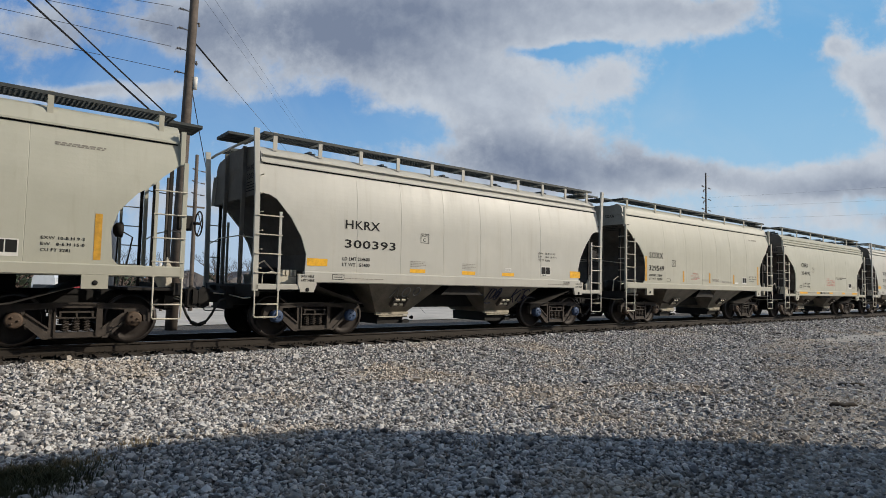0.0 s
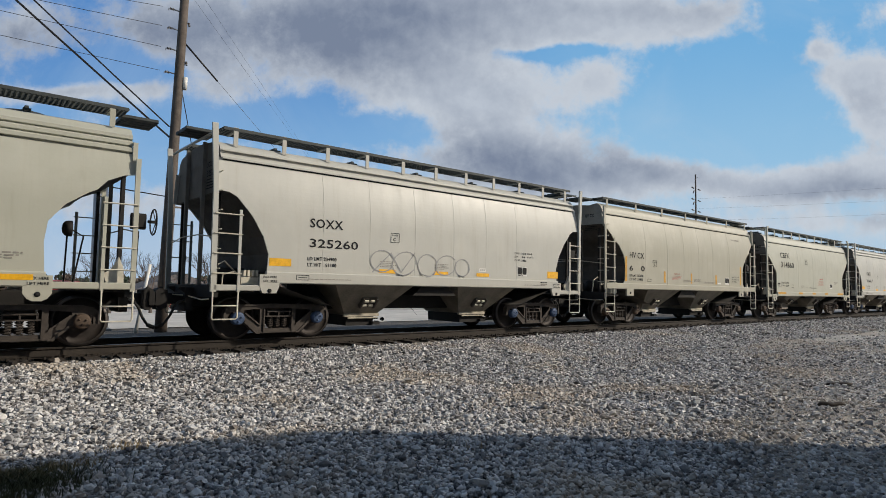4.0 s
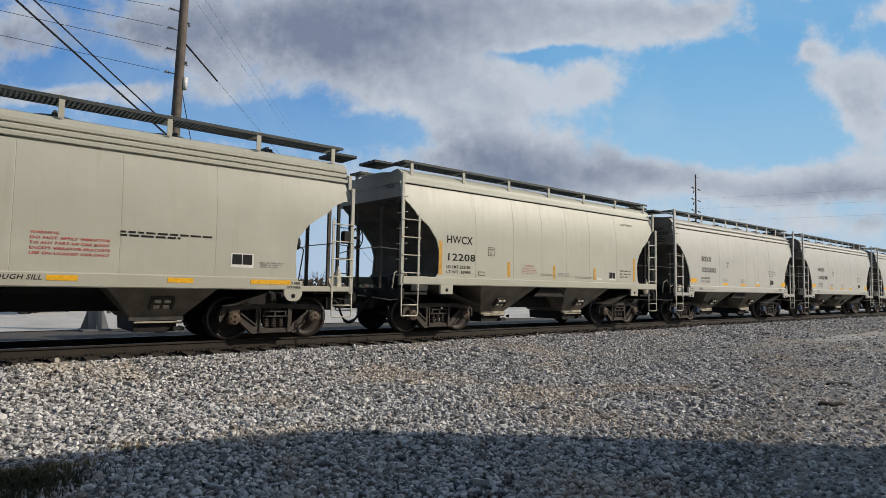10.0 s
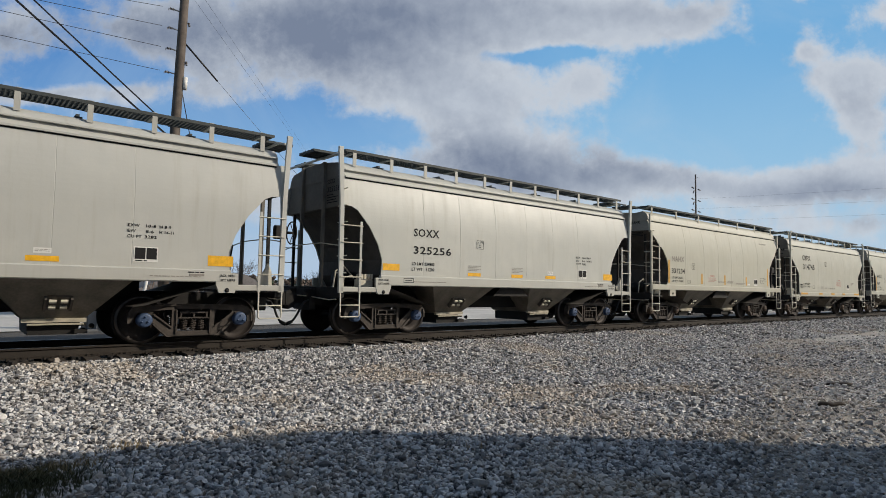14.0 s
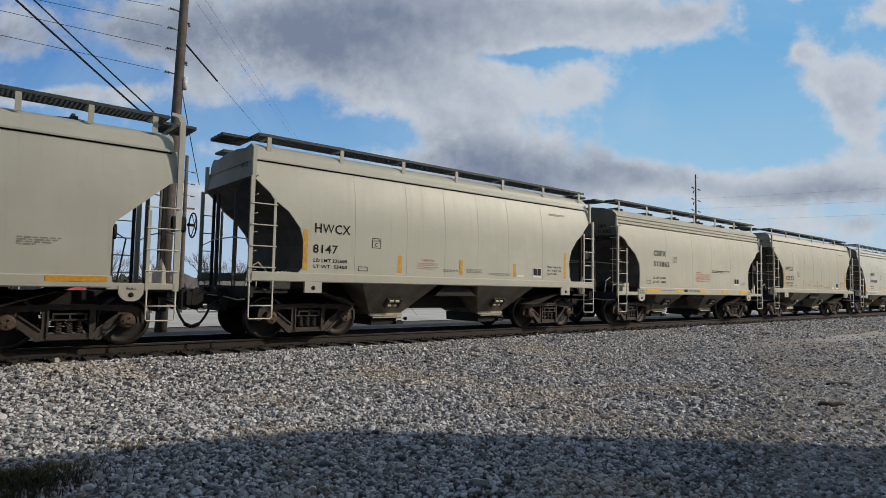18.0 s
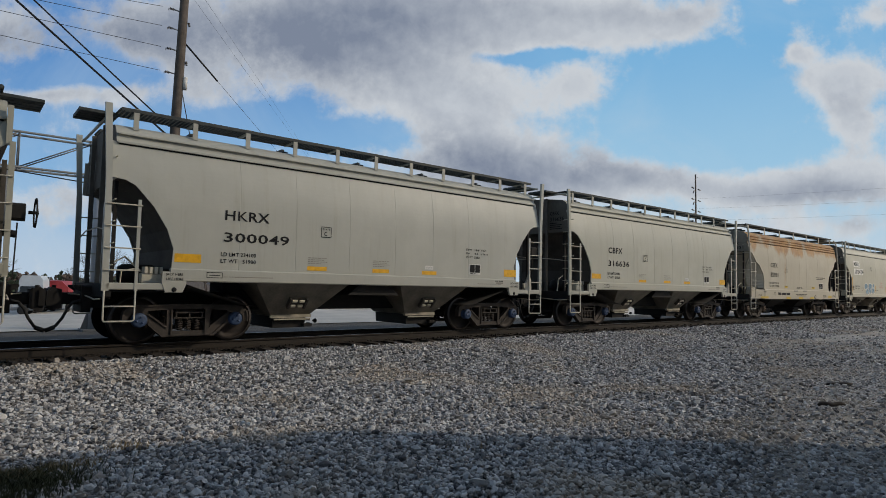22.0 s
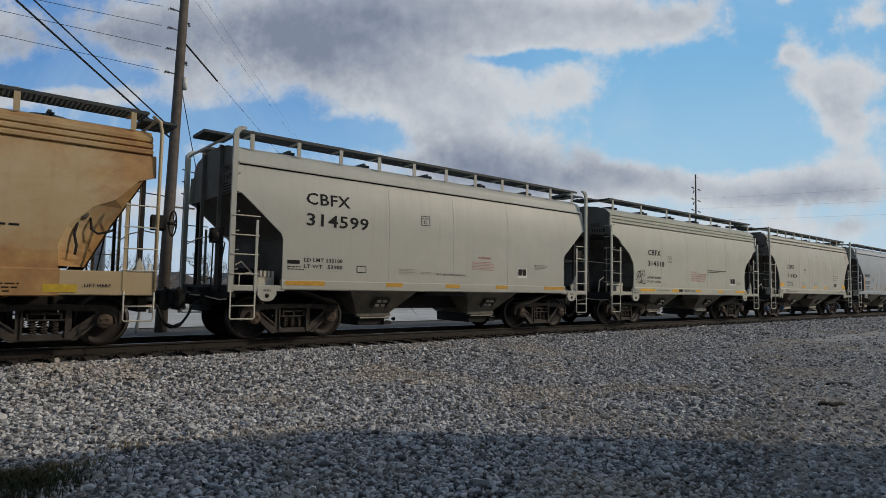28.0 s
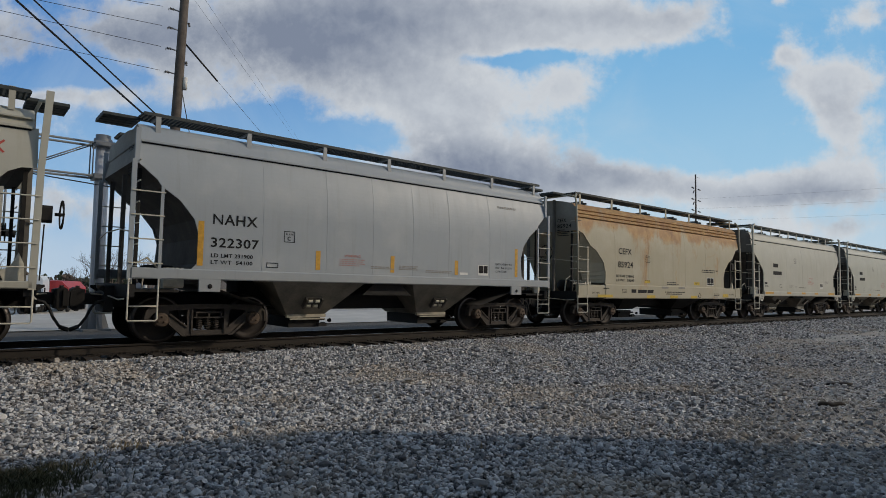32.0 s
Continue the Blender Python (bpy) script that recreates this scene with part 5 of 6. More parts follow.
        patch(car, "data_block", 2.70, 2.85, 1.54, 1.72, BLACK, "", 0.008)
        bars(car, 3.2, 1.84, (0.6, 0.55, 0.5, 0.3), 0.022, GREY_MARK)
        if amber is not None:
            for x0, x1 in ((-4.5, -3.59), (-1.99, -1.52), (-0.17, 0.3), (1.6, 2.06), (3.6, 4.5)):
                on_sill(car, "reflector", kind, x0, x1, 1.15, 1.245, amber)
    else:
        letters(car, mark, -3.42, 2.40, 0.20, ink, "", 0.78)
        letters(car, number, -3.44, 1.95, 0.20, ink, "", 0.88)
        letters(car, loads[0] and "LD LMT " + loads[0], -3.55, 1.62, 0.08, ink, "", 1.05)
        letters(car, loads[1] and "LT WT   " + loads[1], -3.55, 1.48, 0.08, ink, "", 1.05)
        outline_box(car, -1.76, -1.48, 2.18, 2.42, 0.014, ink)
        letters(car, "C", -1.68, 2.22, 0.1, ink)
        letters(car, "PLATE", -1.73, 2.34, 0.035, ink, "", 0.2)
        patch(car, "sticker", -1.82, -1.47, 1.45, 1.55, YELLOW)
        bars(car, -1.8, 1.52, (0.3,), 0.02, BLACK)
        patch(car, "sticker", 1.66, 2.09, 1.43, 1.55, YELLOW)
        bars(car, 1.72, 1.51, (0.33, 0.2), 0.018, BLACK, 0.035)
        bars(car, 2.27, 2.02, (1.32, 1.06), 0.035, BLACK, 0.075)
        bars(car, -0.34, 1.485, (0.7, 0.82), 0.026, BLACK, 0.065)
        patch(car, "data_panel", 2.69, 3.25, 1.44, 1.75, WHITE, "black and white data panel", 0.004)
        patch(car, "data_block", 2.71, 2.96, 1.52, 1.73, BLACK, "", 0.008)
        patch(car, "data_block", 2.98, 3.23, 1.52, 1.73, BLACK, "", 0.008)
        patch(car, "data_block", 2.71, 3.23, 1.46, 1.505, BLACK, "", 0.008)
        for x0, x1, z0, z1 in ((-4.6, -3.8, 0.94, 1.03), (-1.74, -1.21, 0.92, 1.02), (-0.18, 0.35, 0.92, 1.02), (1.33, 1.8, 0.92, 1.02), (3.94, 4.42, 0.97, 1.10)):
            on_sill(car, "reflector", kind, x0, x1, z0, z1, YELLOW)
        for i, w in enumerate((1.43, 1.2)):
            on_sill(car, "small_print", kind, -0.54 + 0.1 * i, -0.54 + w, 1.13 - i * 0.07, 1.16 - i * 0.07, BLACK)
        for i, w in enumerate((0.46, 0.44, 0.34)):
            on_sill(car, "small_print", kind, 3.17, 3.17 + w, 1.09 - i * 0.06, 1.112 - i * 0.06, BLACK)
        m = Mesh()
        for (xa, za), (xb, zb) in (((1.88, 1.02), (2.0, 1.12)), ((2.0, 1.12), (2.12, 1.02)), ((2.12, 1.02), (2.0, 0.92)), ((2.0, 0.92), (1.88, 1.02))):
            m.tube([(xa, -(WALL + 0.048), za), (xb, -(WALL + 0.048), zb)], 0.008, 4)
        part("stencil_frame", m, BLACK, car)
        for x in (-0.77, 0.42):
            on_sill(car, "sill_patch", kind, x, x + 0.45, 1.27, 1.34, GREY_MARK)
        for x, w in ((-2.32, 0.54), (-1.72, 0.38)):
            part("maker_mark", Mesh().prism([(x, 1.1), (x + w, 1.1), (x + w + 0.022, 1.21), (x + 0.022, 1.21)], -(WALL + 0.051), -(WALL + 0.044)), BLACK, car)
        on_sill(car, "small_print", kind, -2.7, -2.42, 1.1, 1.22, BLACK)
        outline_frame(car, -3.25, -3.0, 1.1, 1.22, 0.012, ink)
        on_sill(car, "small_print", kind, -4.3, -4.0, 1.22, 1.25, BLACK)


def strokes(car, name, lines, r, material, label):
    """Spray-painted strokes as flat ribbons on the side."""
    if 1 < len(lines) <= 20:
        for line in lines:
            strokes(car, name, [line], r, material, label)
        return
    m = Mesh()
    n = 0
    for pts in lines:
        for (xa, za), (xb, zb) in zip(pts, pts[1:]):
            d = Vector((xb - xa, zb - za))
            if d.length < 1e-6:
                continue
            d = d.normalized() * r
            nx, nz = -d.y, d.x
            q = [(xa - d.x + nx, za - d.y + nz), (xa - d.x - nx, za - d.y - nz), (xb + d.x - nx, zb + d.y - nz), (xb + d.x + nx, zb + d.y + nz)]
            n += 1
            lift = 0.008 + 0.0002 * (n % 40)
            m.add([(x, decal_y(max(z, 0.9), lift if z > 1.45 else lift + 0.055), z) for x, z in q], [[0, 1, 2, 3]])
    part(name, m, material, car, label)


def loop(cx, cz, rx, rz, a0=0, a1=360, lean=0.0, n=18):
    return [(cx + rx * math.cos(t) + lean * rz * math.sin(t), cz + rz * math.sin(t)) for t in (radians(a0 + (a1 - a0) * i / n) for i in range(n + 1))]


CREAM, WHITISH, GREYISH = (0.472, 0.468, 0.392), (0.505, 0.508, 0.47), (0.355, 0.39, 0.415)
SAND = (0.425, 0.41, 0.33)
# kind, mark, number, load limit, light weight, colour, rust, worn mark
TRAIN = [
    ("round", "", "", "", "", CREAM, 0, 0), ("arc", "HKRX", "300393", "234600", "51400", WHITISH, 0, 0),
    ("round", "SOXX", "329549", "232800", "53200", CREAM, 0, 0), ("ribbed", "CBFX", "314192", "233300", "52700", CREAM, 0, 0),
    ("arc", "SOXX", "325260", "234900", "51100", WHITISH, 0, 0), ("round", "HV CX", "6   0", "232600", "53400", SAND, 0, 0),
    ("straight", "CBFX", "314860", "232400", "53600", CREAM, 0, 0), ("arc", "CBFX", "316617", "234400", "51600", WHITISH, 0, 0),
    ("ribbed", "CBFX", "314238", "232900", "53100", CREAM, 0, 0), ("round", "HWCX", "12208", "232100", "53900", CREAM, 0, 0),
    ("arc", "SOXX", "325382", "234700", "51300", WHITISH, 0, 0), ("arc", "HKRX", "300298", "234400", "51600", WHITISH, 0, 0),
    ("arc", "SOXX", "325256", "234800", "51200", WHITISH, 0, 0), ("round", "NAHX", "331234", "232600", "53400", CREAM, 0, 1),
    ("straight", "CBFX", "314745", "232000", "54000", CREAM, 0, 0), ("round", "HWCX", "8147", "232600", "53400", CREAM, 0, 0),
    ("ribbed", "CBFX", "313862", "233600", "52400", CREAM, 0, 0), ("round", "HWCX", "12532", "232100", "53900", SAND, 0, 0),
    ("arc", "HKRX", "300049", "234100", "51900", (0.48, 0.48, 0.43), 0, 0), ("arc", "CBFX", "316636", "234500", "51500", (0.50, 0.50, 0.43), 0, 0),
    ("low", "CEFX", "85931", "233100", "52900", (0.50, 0.455, 0.36), 1, 0), ("straight", "MBKX", "102424", "233400", "52600", (0.45, 0.43, 0.35), 0, 0),
    ("low", "CEFX", "300425", "233000", "53000", (0.53, 0.40, 0.225), 2, 0), ("straight", "CBFX", "314599", "232100", "53900", (0.48, 0.48, 0.42), 0, 0),
    ("ribbed", "CBFX", "314318", "233300", "52700", (0.49, 0.49, 0.41), 0, 0), ("arc", "CBFX", "316424", "234700", "51300", (0.48, 0.47, 0.40), 0, 0),
    ("round", "NAHX", "322307", "231900", "54100", GREYISH, 0, 0), ("low", "CEFX", "85924", "233000", "53000", (0.45, 0.40, 0.29), 3, 0),
    ("straight", "", "", "", "", (0.48, 0.47, 0.40), 0, 0), ("straight", "", "", "", "", CREAM, 0, 0), ("arc", "", "", "", "", WHITISH, 0, 0),
]
LOOKS = {"round": "covered hopper car with rounded end openings", "arc": "covered hopper car with arched ends and corner posts",
         "ribbed": "covered hopper car with a ribbed eave", "straight": "covered hopper car with slanting end openings",
         "low": "streaked covered hopper car with a deep sill"}
TINTS = {CREAM: "cream", WHITISH: "off-white", GREYISH: "grey", SAND: "dusty sand-coloured"}
PROTO, CARS = {}, []
for i, (kind, mark, number, ld, lt, rgb, rust, worn) in enumerate(TRAIN):
    key = (kind, rust)
    paint = (PAINT, PAINT_RUST, PAINT_ORANGE, PAINT_STREAK)[rust]
    tint = "rusted orange" if rust == 2 else TINTS.get(rgb, "weathered grey-green")
    label = "%s %s" % (tint, LOOKS[kind])
    if key in PROTO:
        car = copy_thing(PROTO[key], Matrix())
        tagged(car, label)
    else:
        car = build_car(kind, paint, CAP_BLUE if kind == "arc" else CAP_DARK, label)
        PROTO[key] = car
    colour_car(car, rgb, i)
    CARS.append(car)
for car, (kind, mark, number, ld, lt, rgb, rust, worn) in zip(CARS, TRAIN):
    amber = AMBER if kind in ("arc", "ribbed") else AMBER_DULL
    dress(car, kind, mark, number, (ld, lt), None if mark == "MBKX" else amber, worn)

# ---- graffiti and odd marks ----
tag = CARS[4]
strokes(tag, "graffiti", [loop(-1.75, 1.75, 0.32, 0.25, 20, 340), loop(-1.1, 1.72, 0.35, 0.28, 0, 330, 0.2), loop(-0.4, 1.7, 0.3, 0.27), loop(0.2, 1.72, 0.33, 0.25, 40, 380, 0.2),
                         [(-2.0, 1.5), (-1.5, 1.95), (-1.2, 1.5), (-0.8, 1.98)], loop(0.75, 1.68, 0.25, 0.22)], 0.012, SPRAY_GREY, "pale grey outline graffiti")
tag = CARS[21]
patch(tag, "number_panel", -4.1, -2.92, 2.84, 3.2, WHITE, "white panel behind the mark", 0.003)
patch(tag, "number_panel", -4.1, -2.44, 2.38, 2.75, WHITE, "white panel behind the number", 0.003)
def blots(car, name, shapes, material, label):
    """Sprayed filled shapes, each a little over the one before."""
    m = Mesh()
    for i, pts in enumerate(shapes):
        mid = (sum(p[0] for p in pts) / len(pts), sum(p[1] for p in pts) / len(pts))
        vs = [(x, -(half_width(z) + 0.0035 + 0.0006 * i + (0.055 if z < 1.29 else 0)), z) for x, z in [mid] + pts]
        m.add(vs, [[0, k, k + 1] for k in range(1, len(pts))])
    part(name, m, material, car, label)


# three swollen letters: an S, an O and a forked one
SHAPES = [loop(-1.95, 1.70, 0.32, 0.20, 0, 360, 0.2), loop(-1.74, 1.42, 0.25, 0.20, 0, 360, 0.2), loop(-1.17, 1.60, 0.31, 0.32, 0, 360, 0.05),
          loop(-0.83, 1.74, 0.12, 0.15), loop(-0.58, 1.48, 0.26, 0.19), loop(-0.47, 1.76, 0.14, 0.13)]
blots(tag, "graffiti", SHAPES, SPRAY_BLUE, "faded blue bubble-letter graffiti")
strokes(tag, "graffiti", SHAPES + [[(-1.72, 1.62), (-1.55, 1.7)], [(-2.1, 1.5), (-1.95, 1.56)], [(-1.22, 1.4), (-1.15, 1.58), (-1.08, 1.42)], [(-1.15, 1.58), (-1.16, 1.7)], [(-0.72, 1.58), (-0.52, 1.63)]], 0.011, WHITE, "pale graffiti outlines")
for x, z1 in ((-4.49, 2.24), (-0.09, 1.78), (2.13, 1.75), (4.1, 2.2)):
    patch(tag, "reflector", x, x + 0.1, 1.36, z1, AMBER_DULL, "faded amber strip")
tag = CARS[22]
rt = random.Random(31)
blots(tag, "graffiti", [loop(-0.95, 1.36, 0.62, 0.44, 0, 180)], GRIME_SHADE, "sooty dome-shaped graffiti")
blots(tag, "graffiti", [loop(-0.93 + rt.uniform(-0.3, 0.3), 1.52 + rt.uniform(-0.1, 0.12), rt.uniform(0.08, 0.2), rt.uniform(0.05, 0.12), 0, 360, 0.3) for _ in range(9)], SOOT_SHADE, "pale smears in the dome")
strokes(tag, "graffiti", [loop(-0.95, 1.36, 0.64, 0.46, 0, 180)], 0.014, CAST, "dark dome outline")
smear = lambda: [(-1.7 + rt.uniform(0, 2.0), rt.uniform(0.95, 1.24))]
for ink, label in ((CAST, "dark smeared graffiti on the sill"), (SPRAY_GREY, "pale smeared graffiti on the sill"), (GRIME_SHADE, "brown smeared graffiti on the sill")):
    marks = []
    for _ in range(26):
        (x, z), = smear()
        marks.append([(x, z), (x + rt.uniform(-0.12, 0.12), min(1.26, max(0.94, z + rt.uniform(-0.15, 0.15)))), (x + rt.uniform(0, 0.2), z)])
    strokes(tag, "graffiti", marks, 0.011, ink, label)
def rounded(pts, n=5):
    """A soft curve through the points."""
    out = []
    for i in range(len(pts) - 1):
        p0, p1, p2, p3 = pts[max(0, i - 1)], pts[i], pts[i + 1], pts[min(len(pts) - 1, i + 2)]
        for k in range(n):
            t = k / n
            out.append(tuple(0.5 * (2 * b + (c - a) * t + (2 * a - 5 * b + 4 * c - d) * t * t + (3 * b - a - 3 * c + d) * t ** 3) for a, b, c, d in zip(p0, p1, p2, p3)))
    return out + [pts[-1]]


# swollen outline letters that run together
outer = [(-0.18, 1.92), (0.0, 1.95), (0.16, 1.9), (0.30, 1.82), (0.56, 1.93), (0.60, 1.82), (0.78, 1.78), (1.1, 1.88), (1.18, 1.8), (1.44, 1.88), (1.72, 1.8), (2.0, 1.95),
         (2.27, 1.95), (2.54, 1.74), (2.6, 1.48), (2.48, 1.27), (2.26, 1.2), (2.0, 1.24), (1.82, 1.3), (1.58, 1.27), (1.3, 1.3), (0.82, 1.28), (0.6, 1.32), (0.40, 1.3), (0.2, 1.42), (0.0, 1.58), (-0.18, 1.76), (-0.18, 1.92)]
inner = [[(0.32, 1.82), (0.50, 1.42), (0.38, 1.38)], [(0.60, 1.82), (0.62, 1.45)], [(0.80, 1.76), (0.84, 1.30)], [(1.1, 1.86), (1.16, 1.56), (1.42, 1.48), (1.38, 1.8)], [(1.72, 1.8), (1.86, 1.55), (1.8, 1.32)],
         loop(2.14, 1.6, 0.13, 0.14), [(2.02, 1.56), (2.28, 1.64)], loop(1.6, 1.5, 0.07, 0.07), loop(1.34, 1.96, 0.14, 0.1, -20, 200), loop(-0.38, 1.82, 0.09, 0.08), loop(-0.37, 1.64, 0.10, 0.09),
         [(0.2, 1.74), (0.3, 1.64)], [(0.2, 1.64), (0.3, 1.74)], [(0.02, 1.84), (0.12, 1.6)]]
strokes(tag, "graffiti", [rounded(outer)] + [rounded(p) if len(p) < 6 else p for p in inner], 0.022, BLACK, "black bubble-letter graffiti")
strokes(tag, "graffiti", [[(x, z), (x + rt.uniform(-0.08, 0.08), z + rt.uniform(0.02, 0.1))] for x, z in ((rt.uniform(-1.5, 0.6), rt.uniform(1.95, 2.15)) for _ in range(14))], 0.007, CAST, "thin dark paint flecks")
strokes(tag, "graffiti", [[(1.5, 1.02), (1.54, 0.92), (1.62, 0.95)], loop(1.76, 0.97, 0.06, 0.05), [(1.9, 1.04), (1.92, 0.92)], [(2.0, 1.0), (2.1, 0.92), (2.1, 1.02)], [(2.2, 0.92), (2.28, 1.02), (2.36, 0.92)], [(2.62, 1.35), (2.68, 1.2), (2.72, 1.33)], loop(2.82, 1.12, 0.05, 0.07)], 0.009, GRIME_SHADE, "small grey scrawl on the sill")
tag = CARS[24]
strokes(tag, "graffiti", [loop(-3.98, 1.75, 0.14, 0.1), loop(-3.82, 1.62, 0.12, 0.14, 30, 330), [(-4.15, 1.55), (-3.9, 1.9), (-3.8, 1.5)], [(-4.1, 1.48), (-3.65, 1.42)], loop(-3.7, 1.8, 0.08, 0.1)], 0.010, BLACK, "thin black scrawled graffiti")
tag = CARS[25]
strokes(tag, "chalk_mark", [[(4.95, 3.18), (5.12, 3.36)], [(4.95, 3.36), (5.12, 3.18)]], 0.016, RED, "red cross mark")

tag = CARS[22]
part("vent_hose", Mesh().tube([(4.45, -1.40, 2.3), (4.40, -1.42, 2.15), (4.36, -1.44, 1.95), (4.40, -1.45, 1.75), (4.38, -1.46, 1.6)], 0.022, 6), RUBBER, tag, "black rubber vent hose")
part("vent_hose", Mesh().tube([(4.5, -1.38, 2.28), (4.6, -1.36, 2.24), (4.62, -1.36, 2.05), (4.72, -1.36, 1.98), (4.86, -1.38, 2.02), (4.95, -1.4, 2.06)], 0.022, 6), RUBBER, tag, "black rubber vent hose")
part("vent_cap", Mesh().lathe([(0.1, -1.40), (0.1, -1.46), (0.06, -1.48), (0.001, -1.48)], (4.46, 0, 2.3), 12), GRIME_SHADE, tag)


def bay_marks(car, lines, r, material, label):
    """Sprayed lines on the near sloping face of a hopper bay."""
    m = Mesh()
    for pts in lines:
        m.tube([(x + 0.08, -(0.74 + 0.96 * (z - 0.33)) - 0.012, z + 0.14) for x, z in pts], r, 4)
    part("graffiti", m, material, car, label)


tag = CARS[1]
bay_marks(tag, [[(0.86, 0.97), (1.08, 0.98)], [(0.97, 0.98), (0.96, 0.66)], loop(1.13, 0.83, 0.075, 0.14), loop(1.31, 0.83, 0.085, 0.16), loop(1.31, 0.83, 0.04, 0.09),
                [(1.02, 0.60), (1.12, 0.57), (1.25, 0.60)], [(1.93, 0.99), (1.93, 0.66)], [(2.10, 0.96), (1.94, 0.80), (2.13, 0.60)], [(2.20, 0.86), (2.20, 0.64)], [(2.17, 0.97), (2.25, 0.98)],
                rounded([(2.52, 0.92), (2.42, 0.98), (2.32, 0.92), (2.36, 0.83), (2.50, 0.77), (2.52, 0.67), (2.40, 0.60), (2.28, 0.64)]), [(2.38, 0.80), (2.39, 0.70)], [(2.43, 0.80), (2.44, 0.70)]]
          + [[(x, z), (x + 0.05, z + 0.012)] for x, z in ((0.72, 0.80), (0.58, 0.83), (0.44, 0.86), (2.60, 0.72), (2.70, 0.76), (2.80, 0.81))], 0.016, CAP_NAVY, "dark blue sprayed letters and dots on the hopper bay")
bay_marks(tag, [[(-2.2, 0.72), (-2.1, 0.98), (-1.98, 0.74)], loop(-1.8, 0.86, 0.1, 0.11), loop(-1.5, 0.88, 0.09, 0.1)], 0.014, SPRAY_GREY, "grey scrawl on the hopper bay")


# ---- beyond the track ----
LOT_Z = -0.40


SIGNAL_X = -2.5


def crossing_mast():
    """Cantilever of the road crossing: galvanised mast on a gusseted foot, truss arm over the road."""
    t = thing("signal_cantilever", "galvanised steel crossing cantilever with a truss arm", "crossing signal", pose(3.61, 21.5, LOT_Z))
    part("mast", Mesh().tube([(0, 0, 0), (-0.05, 0, 6.15)], 0.20, 16), BRIGHT_GALV, t, "round galvanised mast")
    m = Mesh().lathe([(0.27, 5.98), (0.27, 6.08), (0.22, 6.12), (0.22, 6.22), (0.001, 6.26)], (-0.05, 0, 0), 16, "z")
    part("cap", m, GALV, t)
    foot = Mesh().box(-0.4, 0.4, -0.4, 0.4, 0, 0.06)
    for a in range(4):
        d = (math.cos(a * math.pi / 2), math.sin(a * math.pi / 2))
        p = (-d[1] * 0.012, d[0] * 0.012)
        vs = []
        for s in (-1, 1):
            vs += [(d[0] * 0.19 + s * p[0], d[1] * 0.19 + s * p[1], 0.05), (d[0] * 0.40 + s * p[0], d[1] * 0.40 + s * p[1], 0.05), (d[0] * 0.19 + s * p[0], d[1] * 0.19 + s * p[1], 0.75)]
        foot.add(vs, [[0, 1, 2], [5, 4, 3], [0, 3, 4, 1], [1, 4, 5, 2], [2, 5, 3, 0]])
    part("foot", foot, GALV, t)
    x1 = -11.0
    for y in (-0.28, 0.28):
        for z in (4.85, 5.9):
            part("chord", Mesh().tube([(0.25, y, z), (x1, y, z)], 0.036, 8), GALV, t)
    web = Mesh()
    for i in range(6):
        x = -0.35 - i * 1.9
        for y in (-0.28, 0.28):
            web.tube([(x, y, 4.85), (x, y, 5.9)], 0.02, 6)
            web.tube([(x, y, 5.9), (x - 1.9, y, 4.85)], 0.02, 6)
        for z in (4.85, 5.9):
            web.tube([(x, -0.28, z), (x, 0.28, z)], 0.02, 6)
    part("web", web, GALV, t)
    for z in (4.85, 5.9):
        part("clamp", Mesh().box(-0.30, 0.28, -0.34, 0.34, z - 0.09, z + 0.09, 0.03), GALV, t)
    # flashing light units, turned along the road
    for s in (-1, 1):
        u = part("signal_light", Mesh().lathe([(0.001, 0.0), (0.28, 0.0), (0.28, 0.02), (0.11, 0.03), (0.11, 0.18), (0.001, 0.2)], (0, 0, 0), 18), BLACK, t, "round black signal background", pose(SIGNAL_X + s * 0.06, -0.3, 2.9, 0, 0, s * 90))
        part("hood", Mesh().tube([(0, -0.02, 0), (0, -0.24, -0.03)], 0.11, 12, False), BLACK, u)
    part("signal_bar", Mesh().tube([(SIGNAL_X, -0.3, 2.9), (SIGNAL_X, -0.28, 4.85)], 0.03, 6), GALV, t)
    return t


crossing_mast()


def wood_pole(x, y, z0, height, lean, r0, r1, label):
    t = thing("utility_pole", label, "utility pole", pose(x, y, z0))
    part("pole", Mesh().tube([(lean * h, 0, h) for h in (0, height * 0.33, height * 0.66, height)], [r0, r0 + (r1 - r0) * 0.33, r0 + (r1 - r0) * 0.66, r1], 14), WOOD, t, "weathered brown timber pole")
    return t


POLE_X = 5.17
big = wood_pole(POLE_X, 20.0, LOT_Z, 13.5, 0.022, 0.185, 0.12, "tall weathered timber utility pole with side insulators")
DISC = Mesh()
for k in range(3):
    DISC.lathe([(0.018, 0.045 * k), (0.042, 0.045 * k + 0.012), (0.042, 0.045 * k + 0.028), (0.018, 0.045 * k + 0.045)], (0, 0, 0), 10, "x")
DISC = DISC.done("insulator")
for h in (10.33, 9.70, 9.02, 8.25):
    x = 0.022 * h
    part("bracket", Mesh().tube([(x, 0, h), (x - 0.30, -0.05, h)], 0.02, 6), GALV, big)
    part("insulator", DISC, PORCELAIN, big, "", pose(x - 0.44, -0.05, h))
    part("wire_clamp", Mesh().tube([(x - 0.46, -0.05, h), (x - 0.47, -0.05, h - 0.07)], 0.014, 5), PORCELAIN, big)
for h in (9.9, 8.6):
    x = 0.022 * h
    part("insulator", DISC, PORCELAIN, big, "", pose(x + 0.16, -0.08, h + 0.12, 0, 80, 0))
